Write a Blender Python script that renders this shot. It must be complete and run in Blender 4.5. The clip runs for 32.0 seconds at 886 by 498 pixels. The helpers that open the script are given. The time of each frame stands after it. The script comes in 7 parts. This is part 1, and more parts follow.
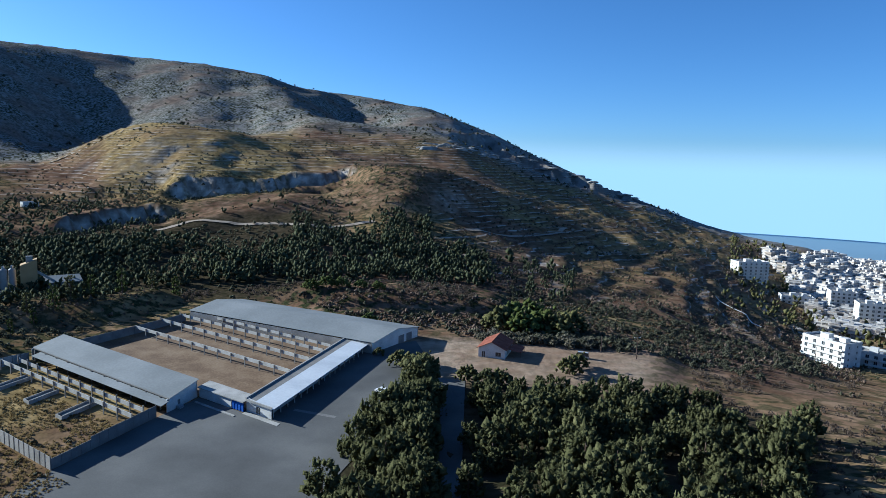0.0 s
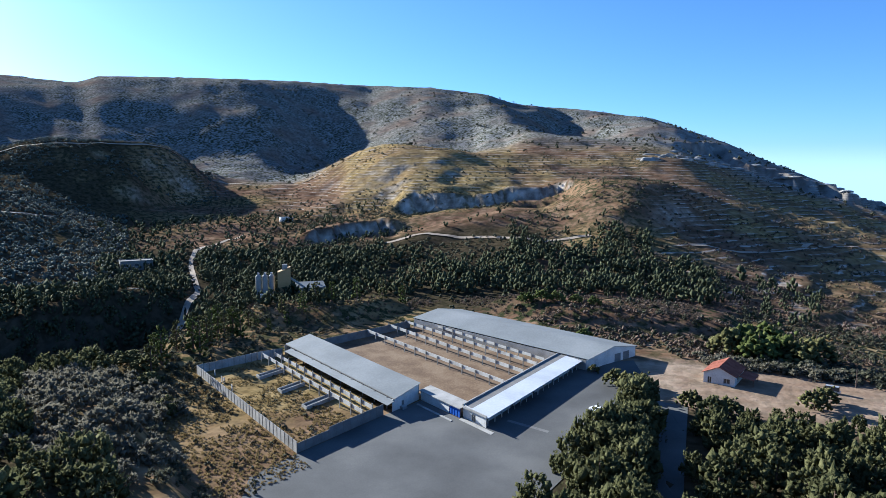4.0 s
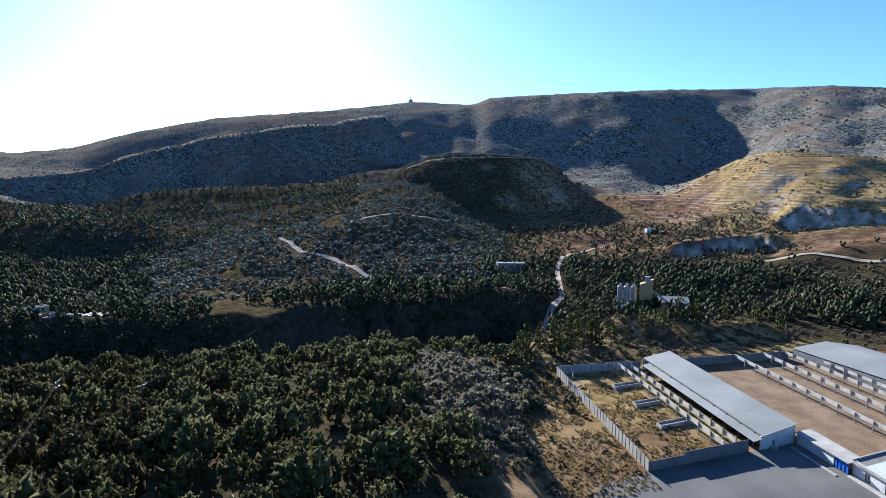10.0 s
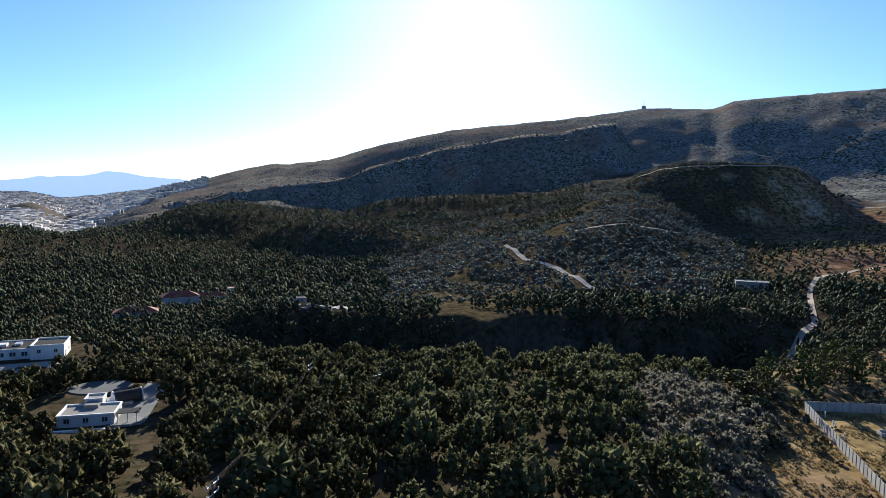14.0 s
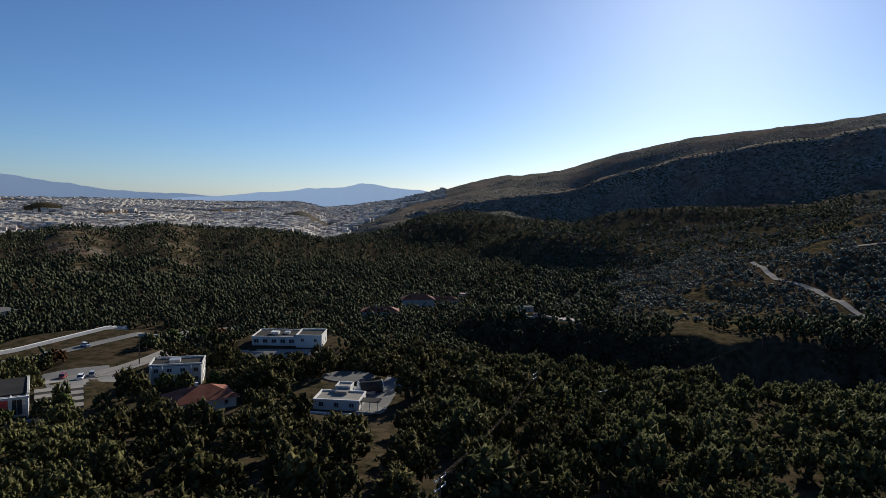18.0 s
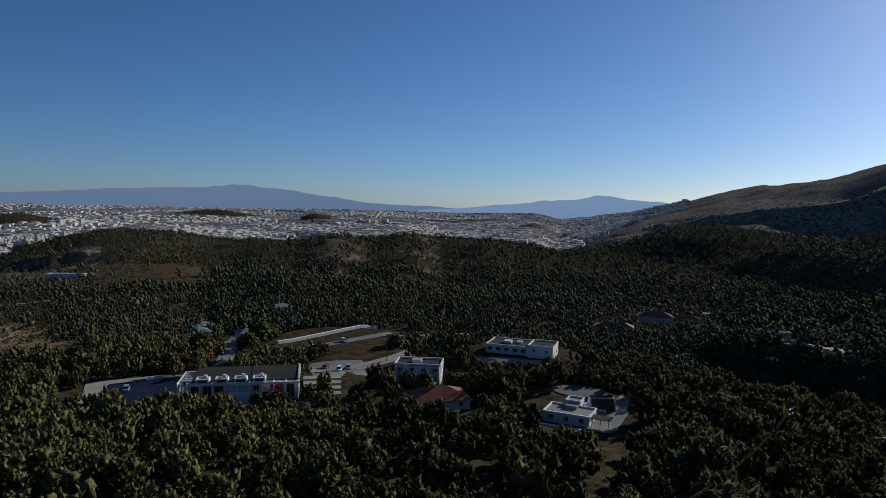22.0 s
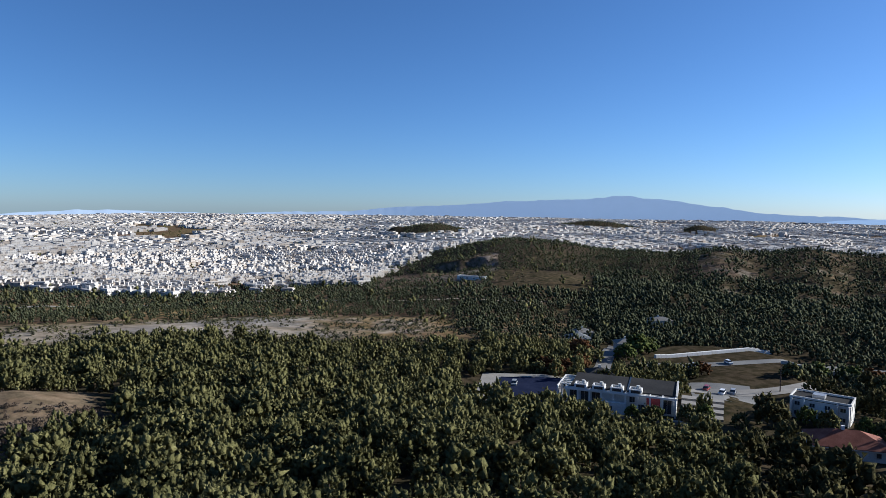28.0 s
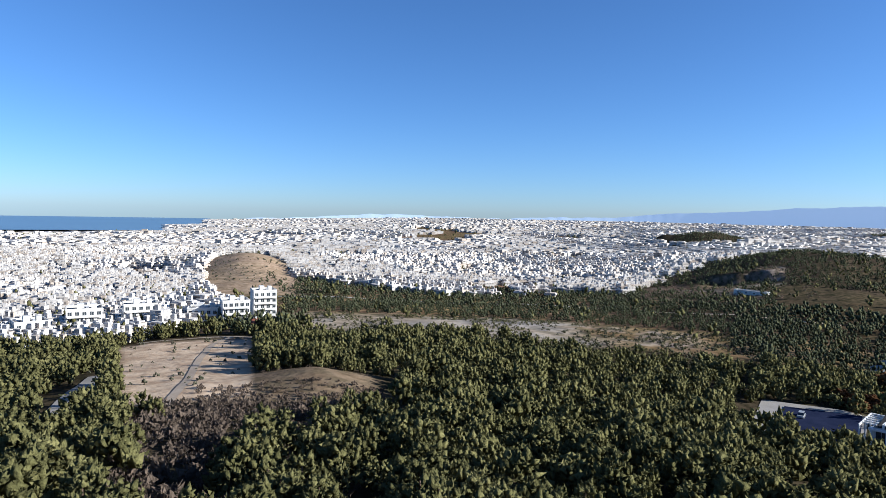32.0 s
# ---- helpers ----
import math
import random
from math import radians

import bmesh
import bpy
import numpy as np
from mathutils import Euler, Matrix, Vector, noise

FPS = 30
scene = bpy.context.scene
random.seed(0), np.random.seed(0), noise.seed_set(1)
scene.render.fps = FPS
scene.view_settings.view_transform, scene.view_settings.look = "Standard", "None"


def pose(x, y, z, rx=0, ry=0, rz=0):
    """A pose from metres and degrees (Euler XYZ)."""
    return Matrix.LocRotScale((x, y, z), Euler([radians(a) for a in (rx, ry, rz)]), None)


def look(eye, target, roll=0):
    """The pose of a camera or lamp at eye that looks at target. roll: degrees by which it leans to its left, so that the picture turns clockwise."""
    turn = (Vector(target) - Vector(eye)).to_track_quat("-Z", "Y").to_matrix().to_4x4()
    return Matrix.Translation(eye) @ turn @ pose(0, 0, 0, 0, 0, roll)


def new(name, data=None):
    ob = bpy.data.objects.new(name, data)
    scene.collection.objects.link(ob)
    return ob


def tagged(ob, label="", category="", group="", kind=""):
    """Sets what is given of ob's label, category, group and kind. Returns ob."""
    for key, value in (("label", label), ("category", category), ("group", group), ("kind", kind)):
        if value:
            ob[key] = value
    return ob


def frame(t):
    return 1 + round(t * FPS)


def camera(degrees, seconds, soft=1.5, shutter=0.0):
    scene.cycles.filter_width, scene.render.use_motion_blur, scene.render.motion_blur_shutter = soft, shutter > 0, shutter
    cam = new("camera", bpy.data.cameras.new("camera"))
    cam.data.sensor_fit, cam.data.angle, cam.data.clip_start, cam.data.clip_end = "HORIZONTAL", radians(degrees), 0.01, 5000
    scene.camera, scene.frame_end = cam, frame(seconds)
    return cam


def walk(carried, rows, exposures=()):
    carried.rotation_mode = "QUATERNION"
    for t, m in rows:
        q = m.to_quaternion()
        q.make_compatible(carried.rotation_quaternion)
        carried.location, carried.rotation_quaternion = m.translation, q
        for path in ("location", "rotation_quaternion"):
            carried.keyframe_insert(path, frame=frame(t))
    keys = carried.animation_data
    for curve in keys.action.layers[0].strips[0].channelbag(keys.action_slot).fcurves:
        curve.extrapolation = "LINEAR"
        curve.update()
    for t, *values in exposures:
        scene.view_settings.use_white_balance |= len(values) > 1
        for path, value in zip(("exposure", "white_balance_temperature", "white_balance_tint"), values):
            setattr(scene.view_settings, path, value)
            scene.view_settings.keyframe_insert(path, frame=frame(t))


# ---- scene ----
PATH = [  # seconds, heading, tilt, lean
    (0, 0.00, 82.72, 1.81), (1, 4.82, 82.78, 1.48), (2, 9.58, 82.99, 1.34), (3, 14.58, 83.33, 0.71), (3.5, 16.73, 83.48, 0.48), (5.5, 27.08, 83.83, 0.42), (6, 30.11, 83.98, 0.41), (7, 35.02, 84.17, 0.15), (8, 39.96, 84.38, -0.10), (9, 45.11, 84.42, 0.02), (10, 50.44, 84.27, 0.51), (11, 55.18, 84.32, 0.72), (12, 60.37, 84.45, 0.90), (13, 65.07, 84.57, 0.88), (14, 70.08, 84.82, 0.92), (14.5, 72.06, 84.95, 0.97), (16.5, 82.54, 85.17, 1.01), (17, 85.35, 85.29, 1.05), (18, 90.11, 85.43, 1.04), (19, 95.09, 85.64, 1.07), (20, 100.42, 85.86, 1.19), (21, 105.54, 86.00, 1.13), (22, 110.56, 86.15, 0.96), (23, 115.74, 86.33, 0.81), (24, 121.06, 86.53, 0.55), (25, 126.40, 86.65, 0.48), (25.5, 128.69, 86.67, 0.49), (27.5, 140.24, 86.66, 0.60), (28, 143.27, 86.65, 0.69), (29, 149.60, 86.64, 1.04), (30, 155.02, 86.67, 1.17), (31, 160.59, 86.70, 1.29), (32, 166.26, 86.81, 1.20)]
EYE = Vector((0.0, 0.0, 65.0))
cam = camera(68.57, 32.0, soft=0.8)
rows = [(t, Matrix.Translation(EYE) @ pose(0, 0, 0, 0, 0, heading) @ pose(0, 0, 0, tilt) @ pose(0, 0, 0, 0, 0, lean))
        for t, heading, tilt, lean in PATH]
walk(cam, rows, exposures=[(s, e, k, 10 if s > 5 else 4 + s) for s, e, k in ((0, 1.28, 4650), (3, 1.68, 4800), (7, 2.0, 5000), (10, 1.95, 5000), (13, 1.7, 5100), (17, 0.98, 5600), (19, 0.38, 5450), (20, 0.28, 5450), (21, 0.13, 5250), (23, 0.23, 5150), (25, 0.53, 5100), (28, 1.08, 5050), (32, 1.43, 5050))])

# ---- light ----
SUN_AZ, SUN_EL = 68.0, 19.0
sky_world = bpy.data.worlds.new("sky")
scene.world = sky_world
sky_world.use_nodes = True
wn = sky_world.node_tree
wn.nodes.clear()
w_out = wn.nodes.new("ShaderNodeOutputWorld")
w_bg = wn.nodes.new("ShaderNodeBackground")
w_sky = wn.nodes.new("ShaderNodeTexSky")
w_sky.sky_type = "NISHITA"
w_sky.sun_disc = False
w_sky.sun_elevation = radians(SUN_EL)
w_sky.sun_rotation = radians(-SUN_AZ)
w_sky.altitude = 2200
w_sky.air_density, w_sky.dust_density, w_sky.ozone_density = 1.0, 1.7, 4.0
w_bg.inputs["Strength"].default_value = 0.05
wn.links.new(w_sky.outputs[0], w_bg.inputs[0])
wn.links.new(w_bg.outputs[0], w_out.inputs[0])
sun_dir = Vector((-math.sin(radians(SUN_AZ)) * math.cos(radians(SUN_EL)), math.cos(radians(SUN_AZ)) * math.cos(radians(SUN_EL)), math.sin(radians(SUN_EL))))
sun = new("sun", bpy.data.lights.new("sun", "SUN"))
sun.data.energy, sun.data.angle, sun.data.color = 5.0, radians(0.5), (1.0, 0.84, 0.62)
sun.matrix_world = look(sun_dir * 300, (0, 0, 0))

# ---- materials ----
def make_material(name, colours, scale=1.0, rough=0.85, bump=0.3, detail_scale=None, metal=0.0, spec=0.1, fine=0.35, stretch=(1, 1, 1)):
    """A surface that drifts between two or three colours at a large and a small scale, with fine relief."""
    m = bpy.data.materials.new(name)
    m.use_nodes = True
    nt = m.node_tree
    bsdf = nt.nodes["Principled BSDF"]
    geo = nt.nodes.new("ShaderNodeNewGeometry")
    mapping = nt.nodes.new("ShaderNodeMapping")
    mapping.inputs["Scale"].default_value = stretch
    nt.links.new(geo.outputs["Position"], mapping.inputs["Vector"])
    big = nt.nodes.new("ShaderNodeTexNoise")
    big.inputs["Scale"].default_value = scale
    big.inputs["Detail"].default_value = 5
    small = nt.nodes.new("ShaderNodeTexNoise")
    small.inputs["Scale"].default_value = detail_scale or scale * 9
    small.inputs["Detail"].default_value = 4
    for n in (big, small):
        nt.links.new(mapping.outputs[0], n.inputs["Vector"])
    mix = nt.nodes.new("ShaderNodeMix")
    mix.inputs["Factor"].default_value = fine
    nt.links.new(big.outputs["Fac"], mix.inputs["A"])
    nt.links.new(small.outputs["Fac"], mix.inputs["B"])
    ramp = nt.nodes.new("ShaderNodeValToRGB")
    while len(ramp.color_ramp.elements) < len(colours):
        ramp.color_ramp.elements.new(0.5)
    for i, (e, c) in enumerate(zip(ramp.color_ramp.elements, colours)):
        e.position = 0.36 + 0.28 * i / (len(colours) - 1)
        e.color = (*c, 1)
    nt.links.new(mix.outputs["Result"], ramp.inputs["Fac"])
    nt.links.new(ramp.outputs["Color"], bsdf.inputs["Base Color"])
    bsdf.inputs["Roughness"].default_value = rough
    bsdf.inputs["Metallic"].default_value = metal
    bsdf.inputs["Specular IOR Level"].default_value = spec
    if bump:
        b = nt.nodes.new("ShaderNodeBump")
        b.inputs["Strength"].default_value = bump
        b.inputs["Distance"].default_value = 0.1
        nt.links.new(small.outputs["Fac"], b.inputs["Height"])
        nt.links.new(b.outputs[0], bsdf.inputs["Normal"])
    return m


def make_foliage(name, dark, mid, light, translucent=0.3):
    m = bpy.data.materials.new(name)
    m.use_nodes = True
    nt = m.node_tree
    nt.nodes.clear()
    out = nt.nodes.new("ShaderNodeOutputMaterial")
    diff = nt.nodes.new("ShaderNodeBsdfPrincipled")
    diff.inputs["Roughness"].default_value = 0.85
    diff.inputs["Specular IOR Level"].default_value = 0.02
    trans = nt.nodes.new("ShaderNodeBsdfTranslucent")
    mixs = nt.nodes.new("ShaderNodeMixShader")
    mixs.inputs[0].default_value = translucent
    geo = nt.nodes.new("ShaderNodeNewGeometry")
    noise_n = nt.nodes.new("ShaderNodeTexNoise")
    noise_n.inputs["Scale"].default_value = 0.13
    noise_n.inputs["Detail"].default_value = 3
    nt.links.new(geo.outputs["Position"], noise_n.inputs["Vector"])
    add = nt.nodes.new("ShaderNodeMix")
    add.inputs["Factor"].default_value = 0.28
    nt.links.new(noise_n.outputs["Fac"], add.inputs["A"])
    nt.links.new(geo.outputs["Random Per Island"], add.inputs["B"])
    ramp = nt.nodes.new("ShaderNodeValToRGB")
    ramp.color_ramp.elements.new(0.5)
    for e, p, c in zip(ramp.color_ramp.elements, (0.28, 0.5, 0.72), (dark, mid, light)):
        e.position, e.color = p, (*c, 1)
    needles = nt.nodes.new("ShaderNodeTexNoise")
    needles.inputs["Scale"].default_value, needles.inputs["Detail"].default_value = 2.6, 4
    nt.links.new(geo.outputs["Position"], needles.inputs["Vector"])
    both = nt.nodes.new("ShaderNodeMix")
    both.inputs["Factor"].default_value = 0.4
    nt.links.new(add.outputs["Result"], both.inputs["A"])
    nt.links.new(needles.outputs["Fac"], both.inputs["B"])
    relief = nt.nodes.new("ShaderNodeBump")
    relief.inputs["Strength"].default_value, relief.inputs["Distance"].default_value = 0.9, 0.35
    nt.links.new(needles.outputs["Fac"], relief.inputs["Height"])
    nt.links.new(relief.outputs[0], diff.inputs["Normal"])
    nt.links.new(both.outputs["Result"], ramp.inputs["Fac"])
    nt.links.new(ramp.outputs["Color"], diff.inputs["Base Color"])
    nt.links.new(ramp.outputs["Color"], trans.inputs["Color"])
    nt.links.new(diff.outputs[0], mixs.inputs[1])
    nt.links.new(trans.outputs[0], mixs.inputs[2])
    nt.links.new(mixs.outputs[0], out.inputs["Surface"])
    return m


M_PINE = make_foliage("pine_needles", (0.036, 0.036, 0.015), (0.1, 0.097, 0.039), (0.205, 0.192, 0.08), 0.18)
# darker pine copy: the shade of backlit crowns is in its colour
M_SHADEPINE = make_foliage("shaded_pine_needles", (0.022, 0.021, 0.009), (0.06, 0.056, 0.024), (0.135, 0.12, 0.048), 0.12)
M_GREENPINE = make_foliage("fresh_pine_needles", (0.037, 0.039, 0.018), (0.091, 0.093, 0.041), (0.178, 0.174, 0.08), 0.32)
M_FARPINE = make_foliage("blue_green_pine_needles", (0.032, 0.038, 0.021), (0.062, 0.069, 0.038), (0.11, 0.115, 0.062), 0.14)
M_OLIVE = make_foliage("grey_shrub_leaves", (0.045, 0.05, 0.032), (0.09, 0.09, 0.06), (0.14, 0.135, 0.09))
M_DRYSHRUB = make_foliage("dry_brown_twigs", (0.062, 0.048, 0.038), (0.112, 0.088, 0.068), (0.165, 0.128, 0.098))
M_BROADLEAF = make_foliage("broadleaf", (0.045, 0.058, 0.018), (0.09, 0.108, 0.032), (0.15, 0.165, 0.055))
M_BARK = make_material("pine_bark", [(0.072, 0.048, 0.036), (0.144, 0.104, 0.080)], 2.0, 0.95)
M_CONCRETE = make_material("weathered_concrete", [(0.225, 0.217, 0.203), (0.315, 0.307, 0.285), (0.390, 0.375, 0.352)], 0.25, 0.9, 0.2, 4.0)
M_PALECONC = make_material("pale_precast_concrete", [(0.3, 0.29, 0.265), (0.4, 0.39, 0.36), (0.48, 0.47, 0.44)], 0.3, 0.9, 0.2, 4.0)
M_DARKCONC = make_material("dark_concrete", [(0.144, 0.137, 0.130), (0.216, 0.209, 0.194)], 0.4, 0.9, 0.2, 4.0)
M_ROOF = make_material("grey_sheet_roof", [(0.15, 0.16, 0.162), (0.185, 0.196, 0.198), (0.225, 0.235, 0.236)], 0.06, 0.75, 0.05, 1.5, spec=0.15)
M_WHITE = make_material("white_render", [(0.42, 0.41, 0.385), (0.55, 0.54, 0.51), (0.64, 0.63, 0.6)], 0.2, 0.85, 0.1, 3.0)
M_WINGROOF = make_material("bright_white_sheet_roof", [(0.46, 0.48, 0.5), (0.53, 0.55, 0.57), (0.6, 0.62, 0.63)], 0.12, 0.6, 0.05, 1.5, spec=0.3)
M_GLASS = make_material("dark_window_glass", [(0.02, 0.025, 0.03), (0.05, 0.06, 0.07)], 0.5, 0.15, 0.0, spec=0.6)
M_ASPHALT = make_material("worn_asphalt", [(0.07, 0.07, 0.069), (0.1, 0.1, 0.098), (0.14, 0.138, 0.132)], 0.04, 0.9, 0.1, 3.0, fine=0.16)
M_LOT = make_material("pale_worn_asphalt", [(0.144, 0.140, 0.137), (0.187, 0.184, 0.176), (0.230, 0.223, 0.212)], 0.08, 0.95, 0.15, 2.5, spec=0.0)
M_DIRTROAD = make_material("pale_dirt_road", [(0.255, 0.203, 0.150), (0.352, 0.292, 0.225)], 0.1, 0.95, 0.2, 2.0)
M_TILE = make_material("red_clay_tiles", [(0.128, 0.042, 0.026), (0.184, 0.064, 0.040), (0.240, 0.096, 0.064)], 0.4, 0.85, 0.2, 4.0)
M_BLUE = make_material("blue_painted_metal", [(0.03, 0.09, 0.4), (0.05, 0.14, 0.5)], 0.8, 0.5, 0.0)
M_METAL = make_material("galvanised_steel", [(0.35, 0.36, 0.37), (0.5, 0.5, 0.5)], 1.0, 0.45, 0.0, metal=0.6)

# ---- ground ----
AZ = [-32.5, -19.9, -8.5, -0.7, 14.7, 30.0, 45.0, 55.2, 65.1, 78.2, 82.4, 95.1, 110.6, 115.7, 128.9, 137.8, 151.8, 166.8, 177.2, 186.4, 198.6]
HEIGHTS = {  # metres of radius: ground heights along that ring
    60: [7, 7, 5, 4, 6, 6, 14, 18, 20, 21, 22, 23, 25, 26, 28, 30, 29, 30, 31, 33, 36],
    110: [7, 7, 5, 3, 4, 2, 12, 16, 17, 18, 18, 18, 20, 20, 22, 24, 24, 25, 26, 28, 30],
    170: [4, 1, 1, -1, 1, 1, 7, 12, 10, 9, 9, 10, 11, 11, 12, 14, 16, 18, 21, 22, 22],
    230: [-3, -1, -1, -3, -1, 1, 3, 5, 1, 2, 3, 4, 6, 7, 7, 10, 11, 13, 15, 17, 16],
    300: [-17, -7, -2, 1, 2, 0, 1, -14, -18, -12, -6, -1, 1, 3, 3, 7, 7, 10, 11, 11, 9],
    400: [-33, -9, 0, 4, 4, -1, 2, 0, -6, -13, -8, -3, -2, 2, 1, 4, 4, 4, 6, 6, 3],
    520: [-43, -10, 8, 24, 18, 6, 4, 13, 2, -12, -8, -5, -5, 1, 0, 6, -2, -4, 2, 0, -1],
    700: [-52, -8, 27, 57, 61, 24, 14, 33, 14, -11, -6, -6, -8, 4, 0, 9, -12, -13, -6, -3, -4],
    950: [-62, -6, 53, 101, 113, 58, 46, 75, 36, -12, -3, -4, 2, 11, 7, 14, -14, -16, -12, -6, -6],
    1300: [-120, -40, 85, 147, 168, 100, 105, 122, 67, -8, 12, -2, -15, -26, -15, 4, -14, -14, -16, -11, -9],
    1550: [-160, -90, 90, 172, 230, 205, 205, 180, 128, 30, 40, 4, -28, -20, -14, 7, -12, -11, -16, -14, -12],
    1800: [-210, -150, 85, 194, 300, 305, 305, 280, 215, 95, 70, 4, -35, -14, -13, 8, -10, -8, -16, -16, -14],
    2000: [-270, -205, 72.5, 192, 330, 350, 352, 325, 265, 150, 92.5, 6, -36, -11, -12, 8.5, -7.5, -5, -14, -14.5, -19],
    2250: [-330, -260, 60, 190, 338, 362, 365, 345, 295, 150, 115, 8, -37, -8, -11, 9, -5, -2, -12, -13, -24],
    2500: [-345, -330, 45, 181, 357, 388, 390, 362, 310, 184, 131, 11, -37, -3, -9, 10, -2, 2, -9, -11, -28],
    3400: [-350, -350, -60, 100, 330, 380, 390, 350, 300, 176, 150, 12, -19, 5, 3, 14, 12, 13, -3, -9, -40],
    4900: [-350, -350, -300, -100, 200, 250, 250, 220, 180, 90, 60, 20, 10, 20, 17, 26, 26, 26, 4, -20, -40],
}
ring_r = np.log(np.array(sorted(HEIGHTS), float))
ring_z = np.array([HEIGHTS[k] for k in sorted(HEIGHTS)], float)
AZF = np.arange(-80.0, 281.0, 0.5)
RF = np.linspace(math.log(30.0), math.log(5000.0), 300)


def blur(a, sigma, axis):
    n = int(3 * sigma) + 1
    k = np.exp(-0.5 * (np.arange(-n, n + 1) / sigma) ** 2)
    k /= k.sum()
    pad = [(n, n) if i == axis else (0, 0) for i in range(2)]
    return np.apply_along_axis(lambda v: np.convolve(v, k, "valid"), axis, np.pad(a, pad, mode="edge"))


knots = np.array([-80.0] + AZ + [240.0, 280.0])
table = np.stack([np.interp(RF, ring_r, col) for col in np.concatenate([ring_z[:, :1] * 0.4 + ring_z[:, -1:] * 0.6, ring_z, ring_z[:, -1:], ring_z[:, :1] * 0.4 + ring_z[:, -1:] * 0.6], 1).T], 1)
base_table = np.stack([np.interp(AZF, knots, row) for row in table])
base_table = blur(blur(base_table, 4.0, 1), 2.5, 0)

rng = np.random.default_rng(7)
LATTICE = rng.random((256, 256))


def value_noise(x, y):
    xi, yi = np.floor(x).astype(int), np.floor(y).astype(int)
    fx, fy = x - xi, y - yi
    fx, fy = fx * fx * (3 - 2 * fx), fy * fy * (3 - 2 * fy)
    a, b = LATTICE[xi & 255, yi & 255], LATTICE[(xi + 1) & 255, yi & 255]
    c, d = LATTICE[xi & 255, (yi + 1) & 255], LATTICE[(xi + 1) & 255, (yi + 1) & 255]
    return (a + (b - a) * fx) * (1 - fy) + (c + (d - c) * fx) * fy - 0.5


def fbm(x, y, size, octaves=4, ridged=False):
    total, amp = 0.0, 1.0
    for i in range(octaves):
        n = value_noise(x / size * 2 ** i + 17.3 * i, y / size * 2 ** i + 9.1 * i)
        total = total + amp * (0.25 - np.abs(n) if ridged else n)
        amp *= 0.5
    return total


def sstep(a, b, v):
    t = np.clip((v - a) / (b - a), 0, 1)
    return t * t * (3 - 2 * t)


def window(v, a, b, soft):
    return sstep(a - soft, a, v) * (1 - sstep(b, b + soft, v))


def polar(x, y):
    az = np.degrees(np.arctan2(-x, y))
    return np.where(az < -80, az + 360, az), np.hypot(x, y)


# the compound's own axes: a along the sheds, b along the office wing
ORIGIN, AXIS_A, AXIS_B = np.array([-79.7, 127.2]), np.array([-0.832, 0.555]), np.array([0.255, 0.967])
TO_AB = np.linalg.inv(np.stack([AXIS_A, AXIS_B], 1))


def plan(a, b):
    p = ORIGIN + a * AXIS_A + b * AXIS_B
    return float(p[0]), float(p[1])


def to_ab(x, y):
    dx, dy = x - ORIGIN[0], y - ORIGIN[1]
    return TO_AB[0, 0] * dx + TO_AB[0, 1] * dy, TO_AB[1, 0] * dx + TO_AB[1, 1] * dy


def cliff(az, r, z, az0, az1, at, height, spread, wob=14.0, soft=5.0, fade=2.0):
    edge = at + wob * fbm(az * 6.0, r * 0.0, 19.0, 4) * 2 + 0.5 * wob * fbm(az * 6.0 + 40, r * 0.0, 2.2, 2)
    w = window(az, az0, az1, fade)
    return z + w * height * (sstep(-soft, soft, r - edge) - np.clip((r - edge + spread * 0.6) / (spread * 1.2), 0, 1))


HILLS = [(136.7, 860, 70, 100, 17), (109, 1000, 100, 100, 12), (117.0, 800, 130, 110, 10), (183, 800, 36, 130, 17), (144.6, 1700, 72, 90, 32), (147.6, 1700, 20, 30, 13), (130, 2800, 120, 110, 28), (121.7, 2480, 55, 70, 27), (102, 2300, 60, 80, 30), (54.5, 690, 60, 110, 22), (84, 960, 110, 80, 12), (76, 1100, 120, 90, 24), (92, 900, 120, 80, 9), (15.5, 670, 95, 30, -15)]
# the skyline of the mountain: heading and elevation, degrees
CREST = [(-40, -6.5), (-32, -6.3), (-29.5, -5.4), (-25.3, -4.9), (-21.6, -4.0), (-17.1, -2.5), (-12.6, -0.9), (-8, 1.0), (-4.2, 2.8), (1.2, 4.75), (6.6, 5.6), (12.2, 6.05), (15.6, 7.0), (20, 7.5),
         (29.5, 7.7), (31.6, 7.8), (40.2, 7.7), (46.5, 7.4), (47.9, 6.8), (53.3, 7.0), (60.4, 6.1), (65.4, 5.65), (69.5, 5.2), (75.4, 3.9), (79.9, 2.5), (83.7, 1.95), (84.4, 2.05), (87.3, 1.45), (91.3, 0.3), (94.6, -0.5), (97.2, -1.15), (100.8, -2.05)]
CREST_AZ = np.arange(-40.0, 104.0, 0.5)
crest_lift = np.zeros(len(CREST_AZ))


def fit_crest():
    """Lifts or lowers the far slopes so that the mountain ends at its skyline."""
    rr = np.geomspace(900, 3300, 70)
    ga, gr = np.meshgrid(CREST_AZ, rr)
    goal = np.interp(CREST_AZ, [c[0] for c in CREST], [math.tan(radians(c[1])) for c in CREST])
    for _ in range(3):
        top = ((ground(-np.sin(np.radians(ga)) * gr, np.cos(np.radians(ga)) * gr) - 65.0) / gr).max(0)
        crest_lift[:] += (goal - top) * (1 - sstep(98, 103, CREST_AZ))


def shrub_mound(az, r):
    """Distance from the middle of the shrubby mound beside the compound, 1 at its foot."""
    return np.hypot((az - 48.2) * radians(1) * 172 / 15, (r - 172) / 42)


